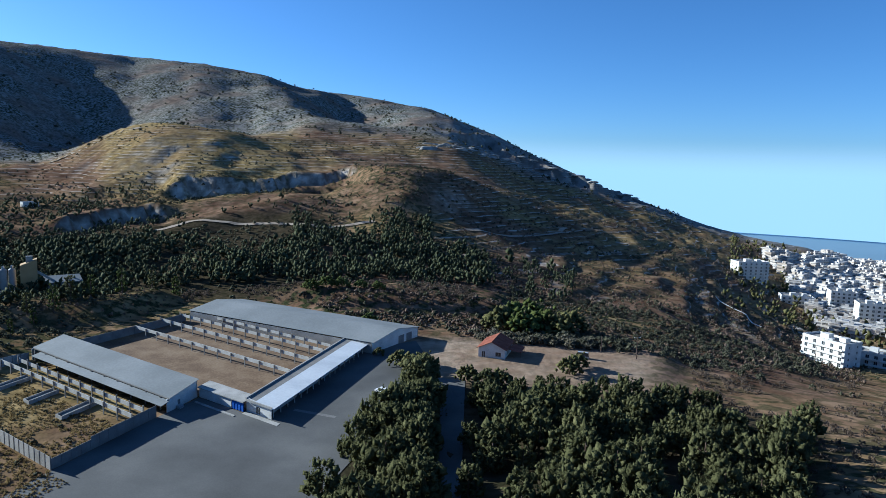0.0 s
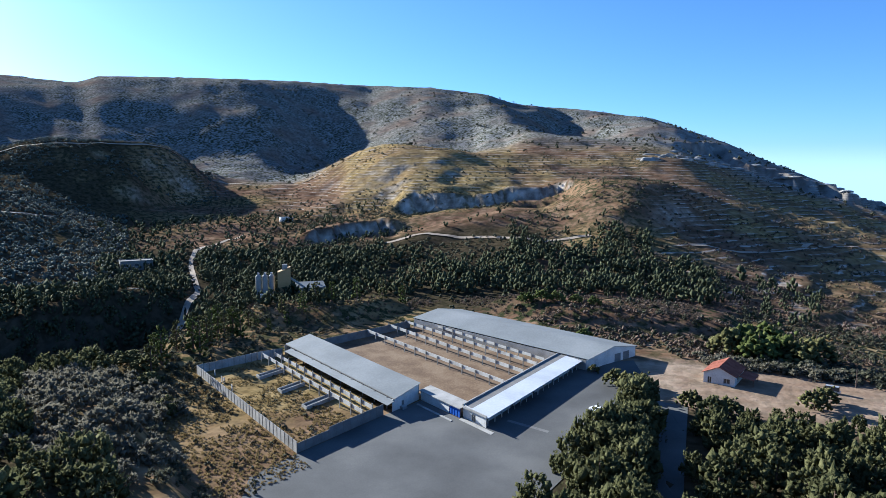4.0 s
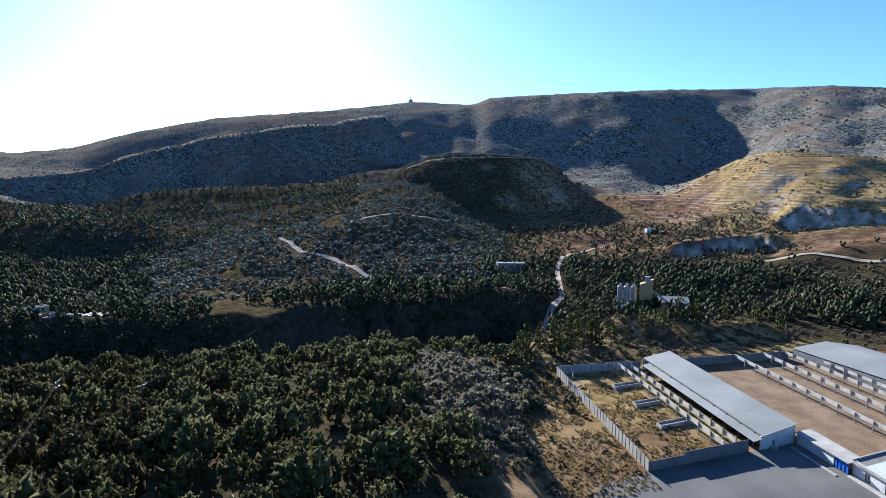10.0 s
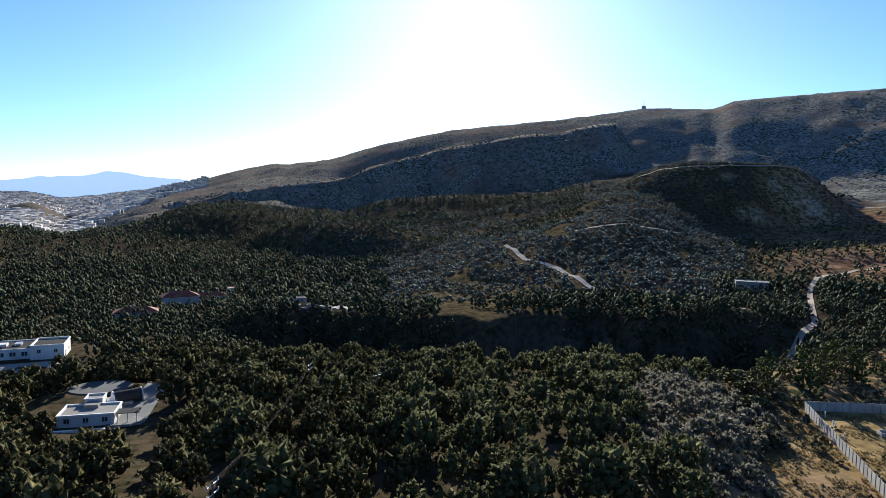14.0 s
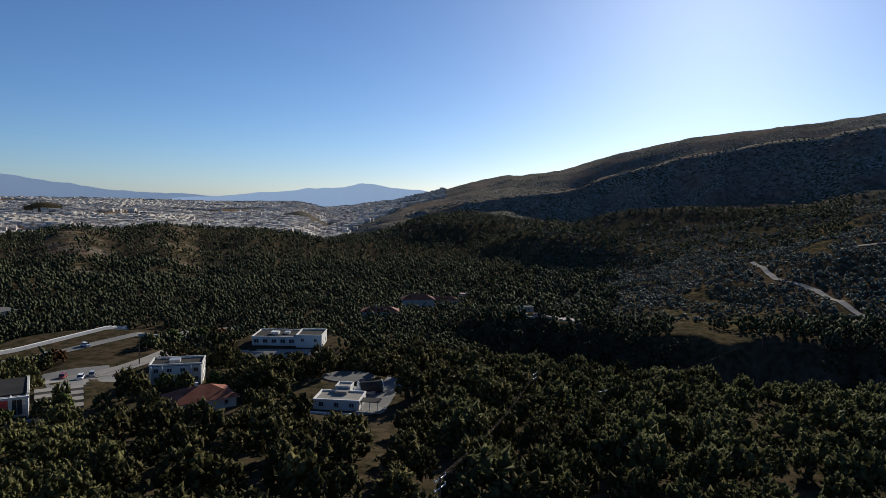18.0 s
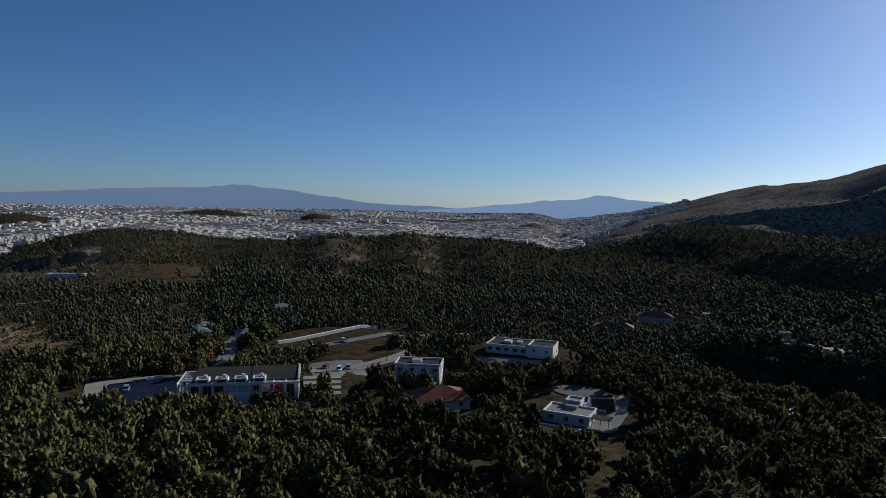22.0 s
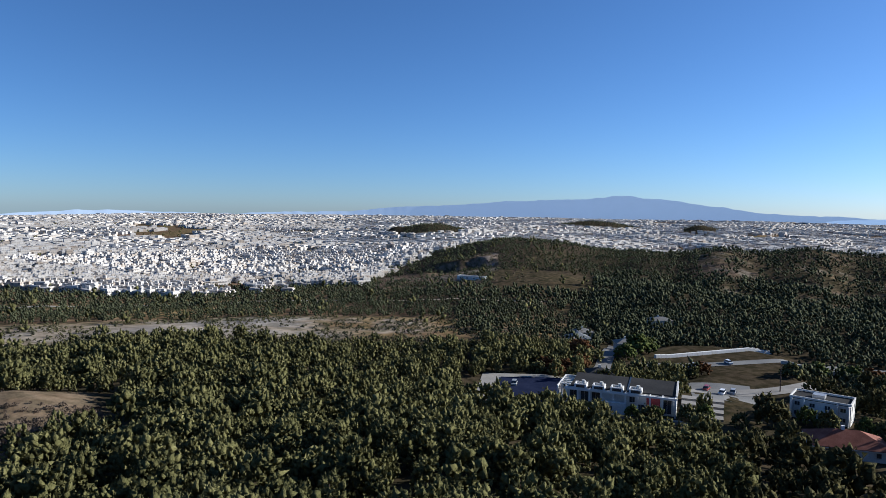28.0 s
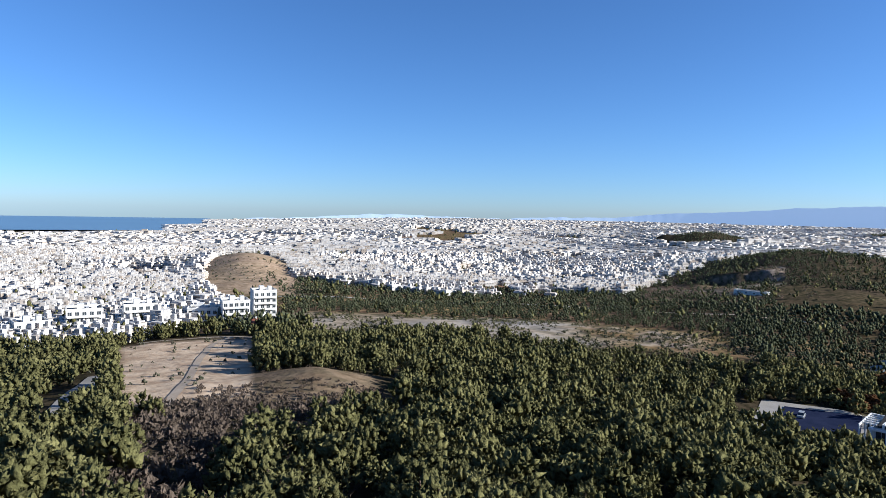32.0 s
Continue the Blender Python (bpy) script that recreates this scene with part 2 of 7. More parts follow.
# spurs (1) and gullies (-1) of the mountain by heading: along its foot, and below its crest
SPURS = (((-16, 0), (-5, 0.5), (3, 0.1), (8.8, -1.0), (13.6, 0.8), (21, 0.1), (28.9, -1.05), (34.5, 0.8), (41, 0.25), (46, 0.2), (51, -0.4), (60, 0)),
         ((-16, 0), (-5, 0.4), (6, 0.3), (12, -0.6), (16.5, 0.7), (20, 0.2), (25.4, -0.8), (32, 0.7), (41, 0.35), (46, 0.3), (50, -0.7), (60, 0)))
# the nearer spur of the left range: heading and elevation of its top, degrees
FRONT_SPUR = ((52, 2.0), (54.3, 4.6), (55.6, 6.1), (58, 6.0), (61, 5.6), (65, 4.7), (69.4, 3.4), (74, 2.0), (79, 0.7), (83, -0.15), (87, -0.9), (91, -1.5), (96, -2.0), (102, -3.5))


def mesa(az, r, z, caz, cr, across, along, top, soft):
    """Raises the ground to a rounded block with steep flanks."""
    x, y = -np.sin(np.radians(az)) * r, np.cos(np.radians(az)) * r
    d = np.hypot((az - caz) * radians(1) * cr / across, (r - cr) / along) + 0.22 * fbm(x, y, 70, 3)
    w = 1 - sstep(1 - soft, 1 + soft, d)
    return z + np.maximum(top + 5 * fbm(x, y, 60, 3) - z, 0) * w


def front_spur(az, r, z):
    x, y = -np.sin(np.radians(az)) * r, np.cos(np.radians(az)) * r
    crest_r = 1480 + 70 * fbm(az * 8, az * 0, 40, 3)
    top = 65 + crest_r * np.tan(np.radians(np.interp(az, [q[0] for q in FRONT_SPUR], [q[1] for q in FRONT_SPUR])))
    fall = 0.46 + 0.25 * fbm(az * 12, az * 0 + 3, 30, 3)
    face = top - fall * np.maximum(crest_r - r, 0) - 0.55 * np.maximum(r - crest_r, 0) + 12 * fbm(x, y, 130, 4) * sstep(0, 120, np.abs(r - crest_r))
    return np.where((az > 52) & (az < 102), np.maximum(z, face), z)


def ground(x, y):
    x, y = np.asarray(x, float), np.asarray(y, float)
    az, r = polar(x, y)
    u = np.clip((az - AZF[0]) / 0.5, 0, len(AZF) - 1.001)
    v = np.clip((np.log(np.maximum(r, 31)) - RF[0]) / (RF[1] - RF[0]), 0, len(RF) - 1.001)
    ui, vi = u.astype(int), v.astype(int)
    fu, fv = u - ui, v - vi
    z = (base_table[vi, ui] * (1 - fu) + base_table[vi, ui + 1] * fu) * (1 - fv) + (base_table[vi + 1, ui] * (1 - fu) + base_table[vi + 1, ui + 1] * fu) * fv
    mountain = sstep(900, 1500, r) * window(az, -14, 100, 8)
    low_part, high_part = [np.interp(az, [q[0] for q in row], [q[1] for q in row]) for row in SPURS]
    up = np.clip((r - 1250) / 800, 0, 1)
    z = z + 62 * (low_part * (1 - up) + high_part * up) * sstep(1050, 1450, r) * (1 - 0.7 * sstep(1950, 2250, r))
    z = z + mountain * (10 * fbm(x, y, 210, 4) + 7 * fbm(x, y, 70, 3, True))
    hilly = sstep(250, 500, r) * (1 - sstep(3000, 4000, r))
    z = z + hilly * (1 - 0.75 * window(az, 140, 215, 12)) * (9 * fbm(x, y, 130, 4) + 4 * fbm(x, y, 40, 3, True))
    z = z + 2.4 * fbm(x, y, 35, 4) * sstep(90, 140, r) * 0.7
    z = z + (24.0 - z) * (1 - sstep(6, 58, r))
    for haz, hr, across, along, rise in HILLS:
        z = z + rise * np.exp(-0.5 * (((az - haz) * radians(1) * hr / across) ** 2 + ((r - hr) / along) ** 2))
    z = z + 4.0 * (1 - sstep(0.2, 1.3, shrub_mound(az, r)))
    z = z + 3.5 * np.exp(-0.5 * (((az - 177) * radians(1) * 168 / 9) ** 2 + ((r - 168) / 11) ** 2))
    z = mesa(az, r, z, 46.6, 985, 122, 150, 108, 0.38)
    z = mesa(az, r, z, 20.5, 965, 112, 205, 106, 0.62)
    z = mesa(az, r, z, 3.4, 640, 54, 100, 62, 0.55)
    z = mesa(az, r, z, 79.3, 800, 84, 95, 24, 0.6)
    z = mesa(az, r, z, 89.4, 1010, 80, 120, 30, 0.6)
    # stony ribs and hollows down the wooded hill
    z = z + 3 * np.sin((az - 111.8) * 0.95) * window(az, 104, 125, 4) * window(r, 640, 900, 90)
    z = front_spur(az, r, z)
    # quarry faces, rock band
    z = cliff(az, r, z, 8.5, 22, 655, 17, 150, 12, 4.0)
    z = cliff(az, r, z, 8, 12.3, 630, 10, 80, 12)
    z = cliff(az, r, z, 24, 30, 560, 14, 80)
    z = cliff(az, r, z, 139.2, 143.4, 700, 12, 90, 8, 4.0, 1.0)
    z = cliff(az, r, z, -16, -2, 1180, 22, 120, 60)
    z = cliff(az, r, z, 47, 83, 318, 30, 150, 12, 19.0, 9.0)
    z = z + sstep(700, 1300, r) * (1 - 0.5 * sstep(3000, 3600, r)) * np.interp(az, CREST_AZ, crest_lift) * r
    z = z - 160 * sstep(2400, 2900, r) * window(az, -90, -18, 5)
    # terraces on the dry slopes
    tw = window(az, -34, -9, 4) * window(r, 380, 1100, 60) + window(az, 4, 32, 3) * window(r, 690, 1000, 40) + 0.6 * window(az, -9, 6, 2) * window(r, 560, 1000, 50)
    step = 4.2
    zz = z + 2.2 * fbm(x, y, 90, 2)
    f = zz / step - np.floor(zz / step)
    z = z + np.clip(tw, 0, 1) * step * (sstep(0.55, 1.0, f) - f) * 0.85
    # level ground for the compound and the sandy lot
    a, b = to_ab(x, y)
    flat = window(a, -62, 79, 16) * window(b, -22, 150, 14)
    flat = np.maximum(flat, window(az, -19, 8, 3) * window(r, 188, 246, 16))
    flat = np.maximum(flat, window(az, 4, 30, 4) * window(r, 112, 200, 14))
    z = z * (1 - flat)
    bank = window(az, -4, 34, 4) * window(r, 288, 314, 8) * 6.0 * (1 - flat)
    z = z + bank
    for caz, cr, size, level, soft in PADS:
        cx, cy = -math.sin(radians(caz)) * cr, math.cos(radians(caz)) * cr
        w = 1 - sstep(size, size + soft, np.hypot(x - cx, y - cy))
        z = z * (1 - w) + level * w
    return z


PADS = [(127.5, 193, 19, 10, 10), (136.0, 200, 20, 10, 8), (119.5, 199, 11, 9.5, 8), (111.5, 206, 13, 9, 8), (110.6, 172, 10, 11, 8), (103.4, 262, 20, 7, 10), (98.2, 180, 17, 10.5, 9), (120, 290, 24, 5.5, 12), (128, 275, 14, 6, 10), (117, 246, 15, 7.5, 10)]


def height(x, y):
    return float(ground(np.array([x]), np.array([y]))[0])


def spot(az, r):
    return -math.sin(radians(az)) * r, math.cos(radians(az)) * r


def raw_mesh(name, verts, faces, mats, smooth=False, attrs=None, mat_index=None):
    """A mesh from arrays: faces is an (n, 3) or (n, 4) array."""
    me = bpy.data.meshes.new(name)
    verts, faces = np.asarray(verts, np.float32), np.asarray(faces, np.int32)
    n, k = faces.shape
    me.vertices.add(len(verts))
    me.vertices.foreach_set("co", verts.ravel())
    me.loops.add(n * k)
    me.loops.foreach_set("vertex_index", faces.ravel())
    me.polygons.add(n)
    me.polygons.foreach_set("loop_start", np.arange(0, n * k, k, dtype=np.int32))
    me.polygons.foreach_set("use_smooth", np.full(n, smooth))
    for m in mats if isinstance(mats, (list, tuple)) else [mats]:
        me.materials.append(m)
    if mat_index is not None:
        me.polygons.foreach_set("material_index", np.asarray(mat_index, np.int32))
    for key, values in (attrs or {}).items():
        at = me.attributes.new(key, "FLOAT", "POINT")
        at.data.foreach_set("value", np.asarray(values, np.float32))
    me.update(calc_edges=True)
    return me


def ground_material():
    m = bpy.data.materials.new("hillside_ground")
    m.use_nodes = True
    nt = m.node_tree
    bsdf = nt.nodes["Principled BSDF"]
    bsdf.inputs["Roughness"].default_value = 0.95
    bsdf.inputs["Specular IOR Level"].default_value = 0.0
    geo = nt.nodes.new("ShaderNodeNewGeometry")

    def noise_at(scale, detail=5):
        n = nt.nodes.new("ShaderNodeTexNoise")
        n.inputs["Scale"].default_value, n.inputs["Detail"].default_value = scale, detail
        nt.links.new(geo.outputs["Position"], n.inputs["Vector"])
        return n.outputs["Fac"]

    def ramp(fac, stops):
        r = nt.nodes.new("ShaderNodeValToRGB")
        while len(r.color_ramp.elements) < len(stops):
            r.color_ramp.elements.new(0.5)
        for e, (p, c) in zip(r.color_ramp.elements, stops):
            e.position, e.color = p, (*c, 1)
        nt.links.new(fac, r.inputs["Fac"])
        return r.outputs["Color"]

    def mix(fac, a, b):
        x = nt.nodes.new("ShaderNodeMix")
        x.data_type = "RGBA"
        nt.links.new(fac, x.inputs["Factor"])
        nt.links.new(a, x.inputs["A"])
        nt.links.new(b, x.inputs["B"])
        return x.outputs["Result"]

    def attr(key):
        x = nt.nodes.new("ShaderNodeAttribute")
        x.attribute_name = key
        return x.outputs["Fac"]

    def math_node(op, a, b=None, value=0.5):
        x = nt.nodes.new("ShaderNodeMath")
        x.operation = op
        x.use_clamp = True
        nt.links.new(a, x.inputs[0])
        if b is None:
            x.inputs[1].default_value = value
        else:
            nt.links.new(b, x.inputs[1])
        return x.outputs[0]

    soil = ramp(noise_at(0.08), [(0.35, (0.086, 0.050, 0.032)), (0.5, (0.151, 0.094, 0.061)), (0.65, (0.216, 0.144, 0.094))])
    grass = ramp(noise_at(0.12), [(0.35, (0.144, 0.101, 0.043)), (0.5, (0.259, 0.187, 0.079)), (0.66, (0.346, 0.259, 0.122))])
    rock = ramp(noise_at(0.10, 8), [(0.36, (0.149, 0.130, 0.111)), (0.5, (0.298, 0.264, 0.224)), (0.64, (0.477, 0.428, 0.368))])
    # near-black: pine litter with the shade under the trees in its colour
    litter_shade = ramp(noise_at(0.3), [(0.38, (0.021, 0.020, 0.011)), (0.6, (0.054, 0.044, 0.028))])
    sand = ramp(noise_at(0.2), [(0.36, (0.31, 0.225, 0.15)), (0.64, (0.47, 0.365, 0.255))])
    scrub = ramp(noise_at(0.9, 3), [(0.4, (0.021, 0.027, 0.012)), (0.6, (0.054, 0.054, 0.027))])
    patch = ramp(noise_at(0.22, 6), [(0.46, (0, 0, 0)), (0.56, (1, 1, 1))])
    col = mix(attr("grass"), soil, grass)
    col = mix(attr("sand"), col, sand)
    col = mix(attr("rock"), col, rock)
    # grey mountain rock, cooled and paled to stand for haze
    grey = ramp(noise_at(0.06, 7), [(0.34, (0.15, 0.147, 0.138)), (0.5, (0.205, 0.202, 0.192)), (0.66, (0.27, 0.265, 0.25))])
    col = mix(attr("grey"), col, grey)
    col = mix(math_node("MULTIPLY", patch, attr("scrub")), col, scrub)
    # dry-stone terrace walls that follow the contours, with weeds along their feet
    level = nt.nodes.new("ShaderNodeSeparateXYZ")
    nt.links.new(geo.outputs["Position"], level.inputs[0])
    wave = nt.nodes.new("ShaderNodeMath")
    wave.operation = "MULTIPLY_ADD"
    nt.links.new(level.outputs[2], wave.inputs[0])
    wave.inputs[1].default_value = 0.3
    nt.links.new(noise_at(0.035, 4), wave.inputs[2])
    saw = nt.nodes.new("ShaderNodeMath")
    saw.operation = "FRACT"
    nt.links.new(wave.outputs[0], saw.inputs[0])
    weed_tint = ramp(noise_at(0.4, 3), [(0.4, (0.054, 0.043, 0.027)), (0.6, (0.101, 0.081, 0.050))])
    weeds = ramp(saw.outputs[0], [(0.0, (0, 0, 0)), (0.12, (1, 1, 1)), (0.28, (1, 1, 1)), (0.4, (0, 0, 0))])
    stone = ramp(saw.outputs[0], [(0.4, (0, 0, 0)), (0.46, (1, 1, 1)), (0.56, (1, 1, 1)), (0.64, (0, 0, 0))])
    broken = ramp(noise_at(0.05, 4), [(0.4, (0.0, 0.0, 0.0)), (0.58, (0.85, 0.85, 0.85))])
    there = math_node("MULTIPLY", broken, attr("steps"))
    col = mix(math_node("MULTIPLY", weeds, there), col, weed_tint)
    col = mix(math_node("MULTIPLY", stone, there), col, rock)
    col = mix(attr("litter_shade"), col, litter_shade)
    nt.links.new(col, bsdf.inputs["Base Color"])
    bump = nt.nodes.new("ShaderNodeBump")
    bump.inputs["Strength"].default_value, bump.inputs["Distance"].default_value = 0.35, 0.8
    nt.links.new(noise_at(0.5, 6), bump.inputs["Height"])
    nt.links.new(bump.outputs[0], bsdf.inputs["Normal"])
    return m


def bare_patch(x, y):
    """Stony clearings on the wooded hills."""
    az, r = polar(x, y)
    ribs = window(az, 111.2, 114.0, 0.9) + window(az, 117.8, 121.2, 1.0) + 0.5 * window(az, 107.8, 109.2, 0.6)
    b = ribs * window(r, 590, 900, 40) * sstep(-0.2, 0.05, fbm(x + 300, y, 26, 3))
    b = b + (window(az, 138.8, 144.6, 0.8) * window(r, 640, 740, 25) + 0.8 * window(az, 140.5, 148.5, 1) * window(r, 540, 730, 30)) * sstep(-0.3, 0.05, fbm(x, y + 200, 40, 3))
    b = b + window(az, 179.8, 186.2, 1) * window(r, 500, 880, 30)
    return np.clip(b, 0, 1)


def cover(x, y, z):
    """How much of each ground cover lies at a place."""
    az, r = polar(x, y)
    n = fbm(x, y, 60, 3)
    grass = np.clip(0.25 + n, 0, 1)
    grass = np.maximum(grass, window(az, 13.6, 27, 1.5) * window(r, 672, 1010, 25) * np.clip(0.85 + n, 0, 1))
    grass = np.maximum(grass, window(az, 28, 36, 2) * window(r, 760, 960, 30) * np.clip(0.3 + n, 0, 1))
    grass = np.maximum(grass, window(az, -0.5, 8, 1) * window(r, 480, 640, 30) * np.clip(0.5 + n, 0, 0.7))
    grass = np.maximum(grass, window(az, 33, 45, 2) * window(r, 110, 235, 15) * np.clip(0.5 + 1.8 * n, 0, 0.85))
    grass = np.maximum(grass, window(az, 133, 181, 4) * window(r, 262, 366, 12) * np.clip(0.75 + n, 0, 1))
    grass = np.maximum(grass, window(az, 18, 36, 3) * window(r, 285, 330, 15) * np.clip(0.3 + n, 0, 1))
    grass = np.maximum(grass, window(az, -40, -3, 4) * sstep(260, 360, r) * (1 - sstep(950, 1200, r)) * np.clip(0.25 + 0.3 * sstep(480, 620, r) + 1.1 * n, 0, 0.8))
    grass = grass * (1 - 0.9 * window(az, -5, 17, 2) * window(r, 278, 345, 8))
    grass = grass * (1 - 0.75 * window(az, -4, 8.5, 1.5) * window(r, 540, 780, 40))
    rock = sstep(900, 1500, r) * window(az, -15, 40, 8) * np.clip(0.35 + n * 1.6, 0, 1)
    rock = np.maximum(rock, np.clip(4 * fbm(x, y, 14, 3), 0, 0.5) * (window(az, 100, 150, 3) * bare_patch(x, y) + window(az, 146, 176, 3) * window(r, 300, 356, 10)))
    pa, pb = to_ab(x, y)
    grass = np.maximum(grass, window(pa, 1, 74, 2) * window(pb, 0.5, 33, 1) * np.clip(0.65 + 1.4 * fbm(x, y, 12, 3), 0.15, 1))
    sand = 0.85 * window(az, -17, 3.5, 2.5) * window(r, 198, 234, 9) * np.clip(0.9 + n, 0.3, 1)
    sand = np.maximum(sand, window(az, 183, 192.5, 1.0) * window(r, 150, 262, 10))
    sand = np.maximum(sand, window(az, 172.5, 183.5, 1.5) * window(r, 146, 178, 6) * 0.45)
    sand = np.maximum(sand, 0.85 * window(az, 146, 178, 4) * window(r, 290, 352, 14) * np.clip(0.45 + 2.5 * n, 0, 1))
    sand = np.maximum(sand, 0.6 * window(az, 178.5, 187.5, 1) * window(r, 500, 900, 30))
    litter_shade = np.maximum(window(az, 48, 215, 4) * window(r, 20, 285, 15), window(az, 50, 130, 5) * window(r, 250, 1180, 80))
    litter_shade = np.maximum(litter_shade, window(az, -31, 14, 2) * window(r, 20, 186, 8))
    litter_shade = np.maximum(litter_shade, window(az, 46, 105, 5) * sstep(240, 300, r) * (1 - sstep(1050, 1350, r)))
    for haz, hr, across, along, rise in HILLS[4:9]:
        litter_shade = np.maximum(litter_shade, 1 - sstep(1.2, 1.9, np.hypot((az - haz) * radians(1) * hr / across, (r - hr) / along)))
    litter_shade = np.maximum(litter_shade, 0.85 * window(az, 100, 150, 4) * window(r, 400, 1150, 50))
    litter_shade = litter_shade * (1 - 0.55 * window(az, 58, 106, 4) * sstep(1000, 1200, r))
    litter_shade = litter_shade * (1 - sand) * 0.9
    # last term also paints the shaded valley below the quarry dark
    litter_shade = np.maximum(litter_shade * (1 - 0.2 * window(az, 46, 83, 4) * window(r, 390, 740, 30)), 0.92 * window(az, 12, 48, 3) * window(r, 322, 520, 25))
    litter_shade = litter_shade * (1 - (0.85 - 0.3 * window(az, 100, 132, 3)) * bare_patch(x, y)) * sstep(0.9, 1.2, shrub_mound(az, r))
    scrub = np.clip(0.75 + n, 0, 1) * (1 - 0.75 * window(az, -40, -1, 4) * sstep(430, 560, r)) * (1 - 0.7 * window(az, 4, 32, 2) * window(r, 690, 980, 40))
    scrub = scrub * (1 - 0.7 * window(pa, -8, 76, 2) * window(pb, -24, 33, 2))
    grey = sstep(930, 1080, r) * (window(az, -40, 56, 3) + 0.8 * window(az, 59, 106, 3)) * np.clip(0.85 + n, 0, 1)
    grey = np.maximum(grey, 0.35 * window(az, -20, 4, 3) * window(r, 190, 240, 8) * np.clip(0.6 + n, 0, 1))
    grey = np.maximum(grey, window(az, 154, 182, 5) * window(r, 262, 366, 12) * np.clip(0.35 + n, 0, 0.6))
    grey = np.maximum(grey, window(az, 103, 150, 3) * window(r, 560, 1100, 40) * 0.12)
    steps = window(az, -38, -1, 3) * window(r, 400, 1150, 60) + 0.75 * window(az, 3, 33, 3) * window(r, 690, 1050, 30) + 0.5 * window(az, 38, 55, 2) * window(r, 860, 1100, 20)
    return {"steps": steps, "grey": grey, "grass": grass, "rock": rock, "sand": sand, "litter_shade": litter_shade, "scrub": scrub * (1 - sand)}


fit_crest()
azs = np.radians(np.concatenate([np.arange(-38, 206, 0.48), np.arange(206, 322, 2.0)]))
rads = np.concatenate([[0.01], np.geomspace(25, 300, 90, endpoint=False), np.geomspace(300, 1300, 170, endpoint=False), np.geomspace(1300, 4900, 80)])
GA, GR = np.meshgrid(azs, rads)
gx, gy = -np.sin(GA) * GR, np.cos(GA) * GR
gz = ground(gx, gy)
nr, na = GA.shape
idx = np.arange(nr * na).reshape(nr, na)
nxt = np.roll(idx, -1, 1)
quads = np.stack([idx[:-1], idx[1:], nxt[1:], nxt[:-1]], -1).reshape(-1, 4)
# rock where the sheet is steep
dz = np.abs(np.gradient(gz, axis=0)) / np.maximum(np.gradient(GR, axis=0), 0.1)
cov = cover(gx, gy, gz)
cov["rock"] = np.maximum(cov["rock"], sstep(0.75, 1.3, dz) * (GR > 250))
terr = window(np.degrees(GA), -36, -1, 3) * window(GR, 380, 1150, 60) + window(np.degrees(GA), 4, 32, 3) * window(GR, 690, 1000, 40)
cov["rock"] = np.maximum(cov["rock"], 0.75 * terr * sstep(0.33, 0.55, dz) * np.clip(0.6 + 2 * fbm(gx, gy, 70, 3), 0, 1))
cov["steps"] = cov["steps"] * (1 - sstep(0.7, 1.1, dz))
cov["scrub"] = cov["scrub"] * (1 - 0.8 * sstep(0.75, 1.3, dz))
cov["litter_shade"] = cov["litter_shade"] * (1 - 0.95 * sstep(0.6, 1.1, dz) * (GR > 420))
M_GROUND = ground_material()
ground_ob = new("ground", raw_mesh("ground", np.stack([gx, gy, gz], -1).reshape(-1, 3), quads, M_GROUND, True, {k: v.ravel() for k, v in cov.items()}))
tagged(ground_ob, "dry brown hillside with terraces, quarry faces and scrub", "ground", kind="structure")


# ---- building helpers ----
def empty(name, x=0.0, y=0.0, z=0.0):
    ob = new(name)
    ob.empty_display_size = 0.5
    ob.location = (x, y, z)
    return ob


def part(name, bm, material, parent=None, label=""):
    """Links a bmesh in world metres as one mesh, under its thing."""
    me = bpy.data.meshes.new(name)
    bm.normal_update()
    bm.to_mesh(me)
    bm.free()
    me.materials.append(material)
    ob = new(name, me)
    if parent is not None:
        ob.parent = parent
        if parent.parent is None:
            ob.matrix_parent_inverse = Matrix.Translation(-parent.location)
    if label:
        tagged(ob, label)
    return ob


def prism(corners, z0, z1, bm=None):
    """An upright block over a plan; z1 may be one height or one for each corner, z0 likewise."""
    bm = bm or bmesh.new()
    n = len(corners)
    z0 = [z0] * n if np.isscalar(z0) else z0
    z1 = [z1] * n if np.isscalar(z1) else z1
    area = sum(corners[i][0] * corners[(i + 1) % n][1] - corners[(i + 1) % n][0] * corners[i][1] for i in range(n))
    if area < 0:
        corners, z0, z1 = corners[::-1], list(z0)[::-1], list(z1)[::-1]
    low = [bm.verts.new((*c, z)) for c, z in zip(corners, z0)]
    top = [bm.verts.new((*c, z)) for c, z in zip(corners, z1)]
    bm.faces.new(low[::-1])
    bm.faces.new(top)
    for i in range(n):
        j = (i + 1) % n
        bm.faces.new((low[i], low[j], top[j], top[i]))
    return bm


def box_ab(a0, a1, b0, b1, z0, z1, bm=None):
    return prism([plan(a0, b0), plan(a1, b0), plan(a1, b1), plan(a0, b1)], z0, z1, bm)


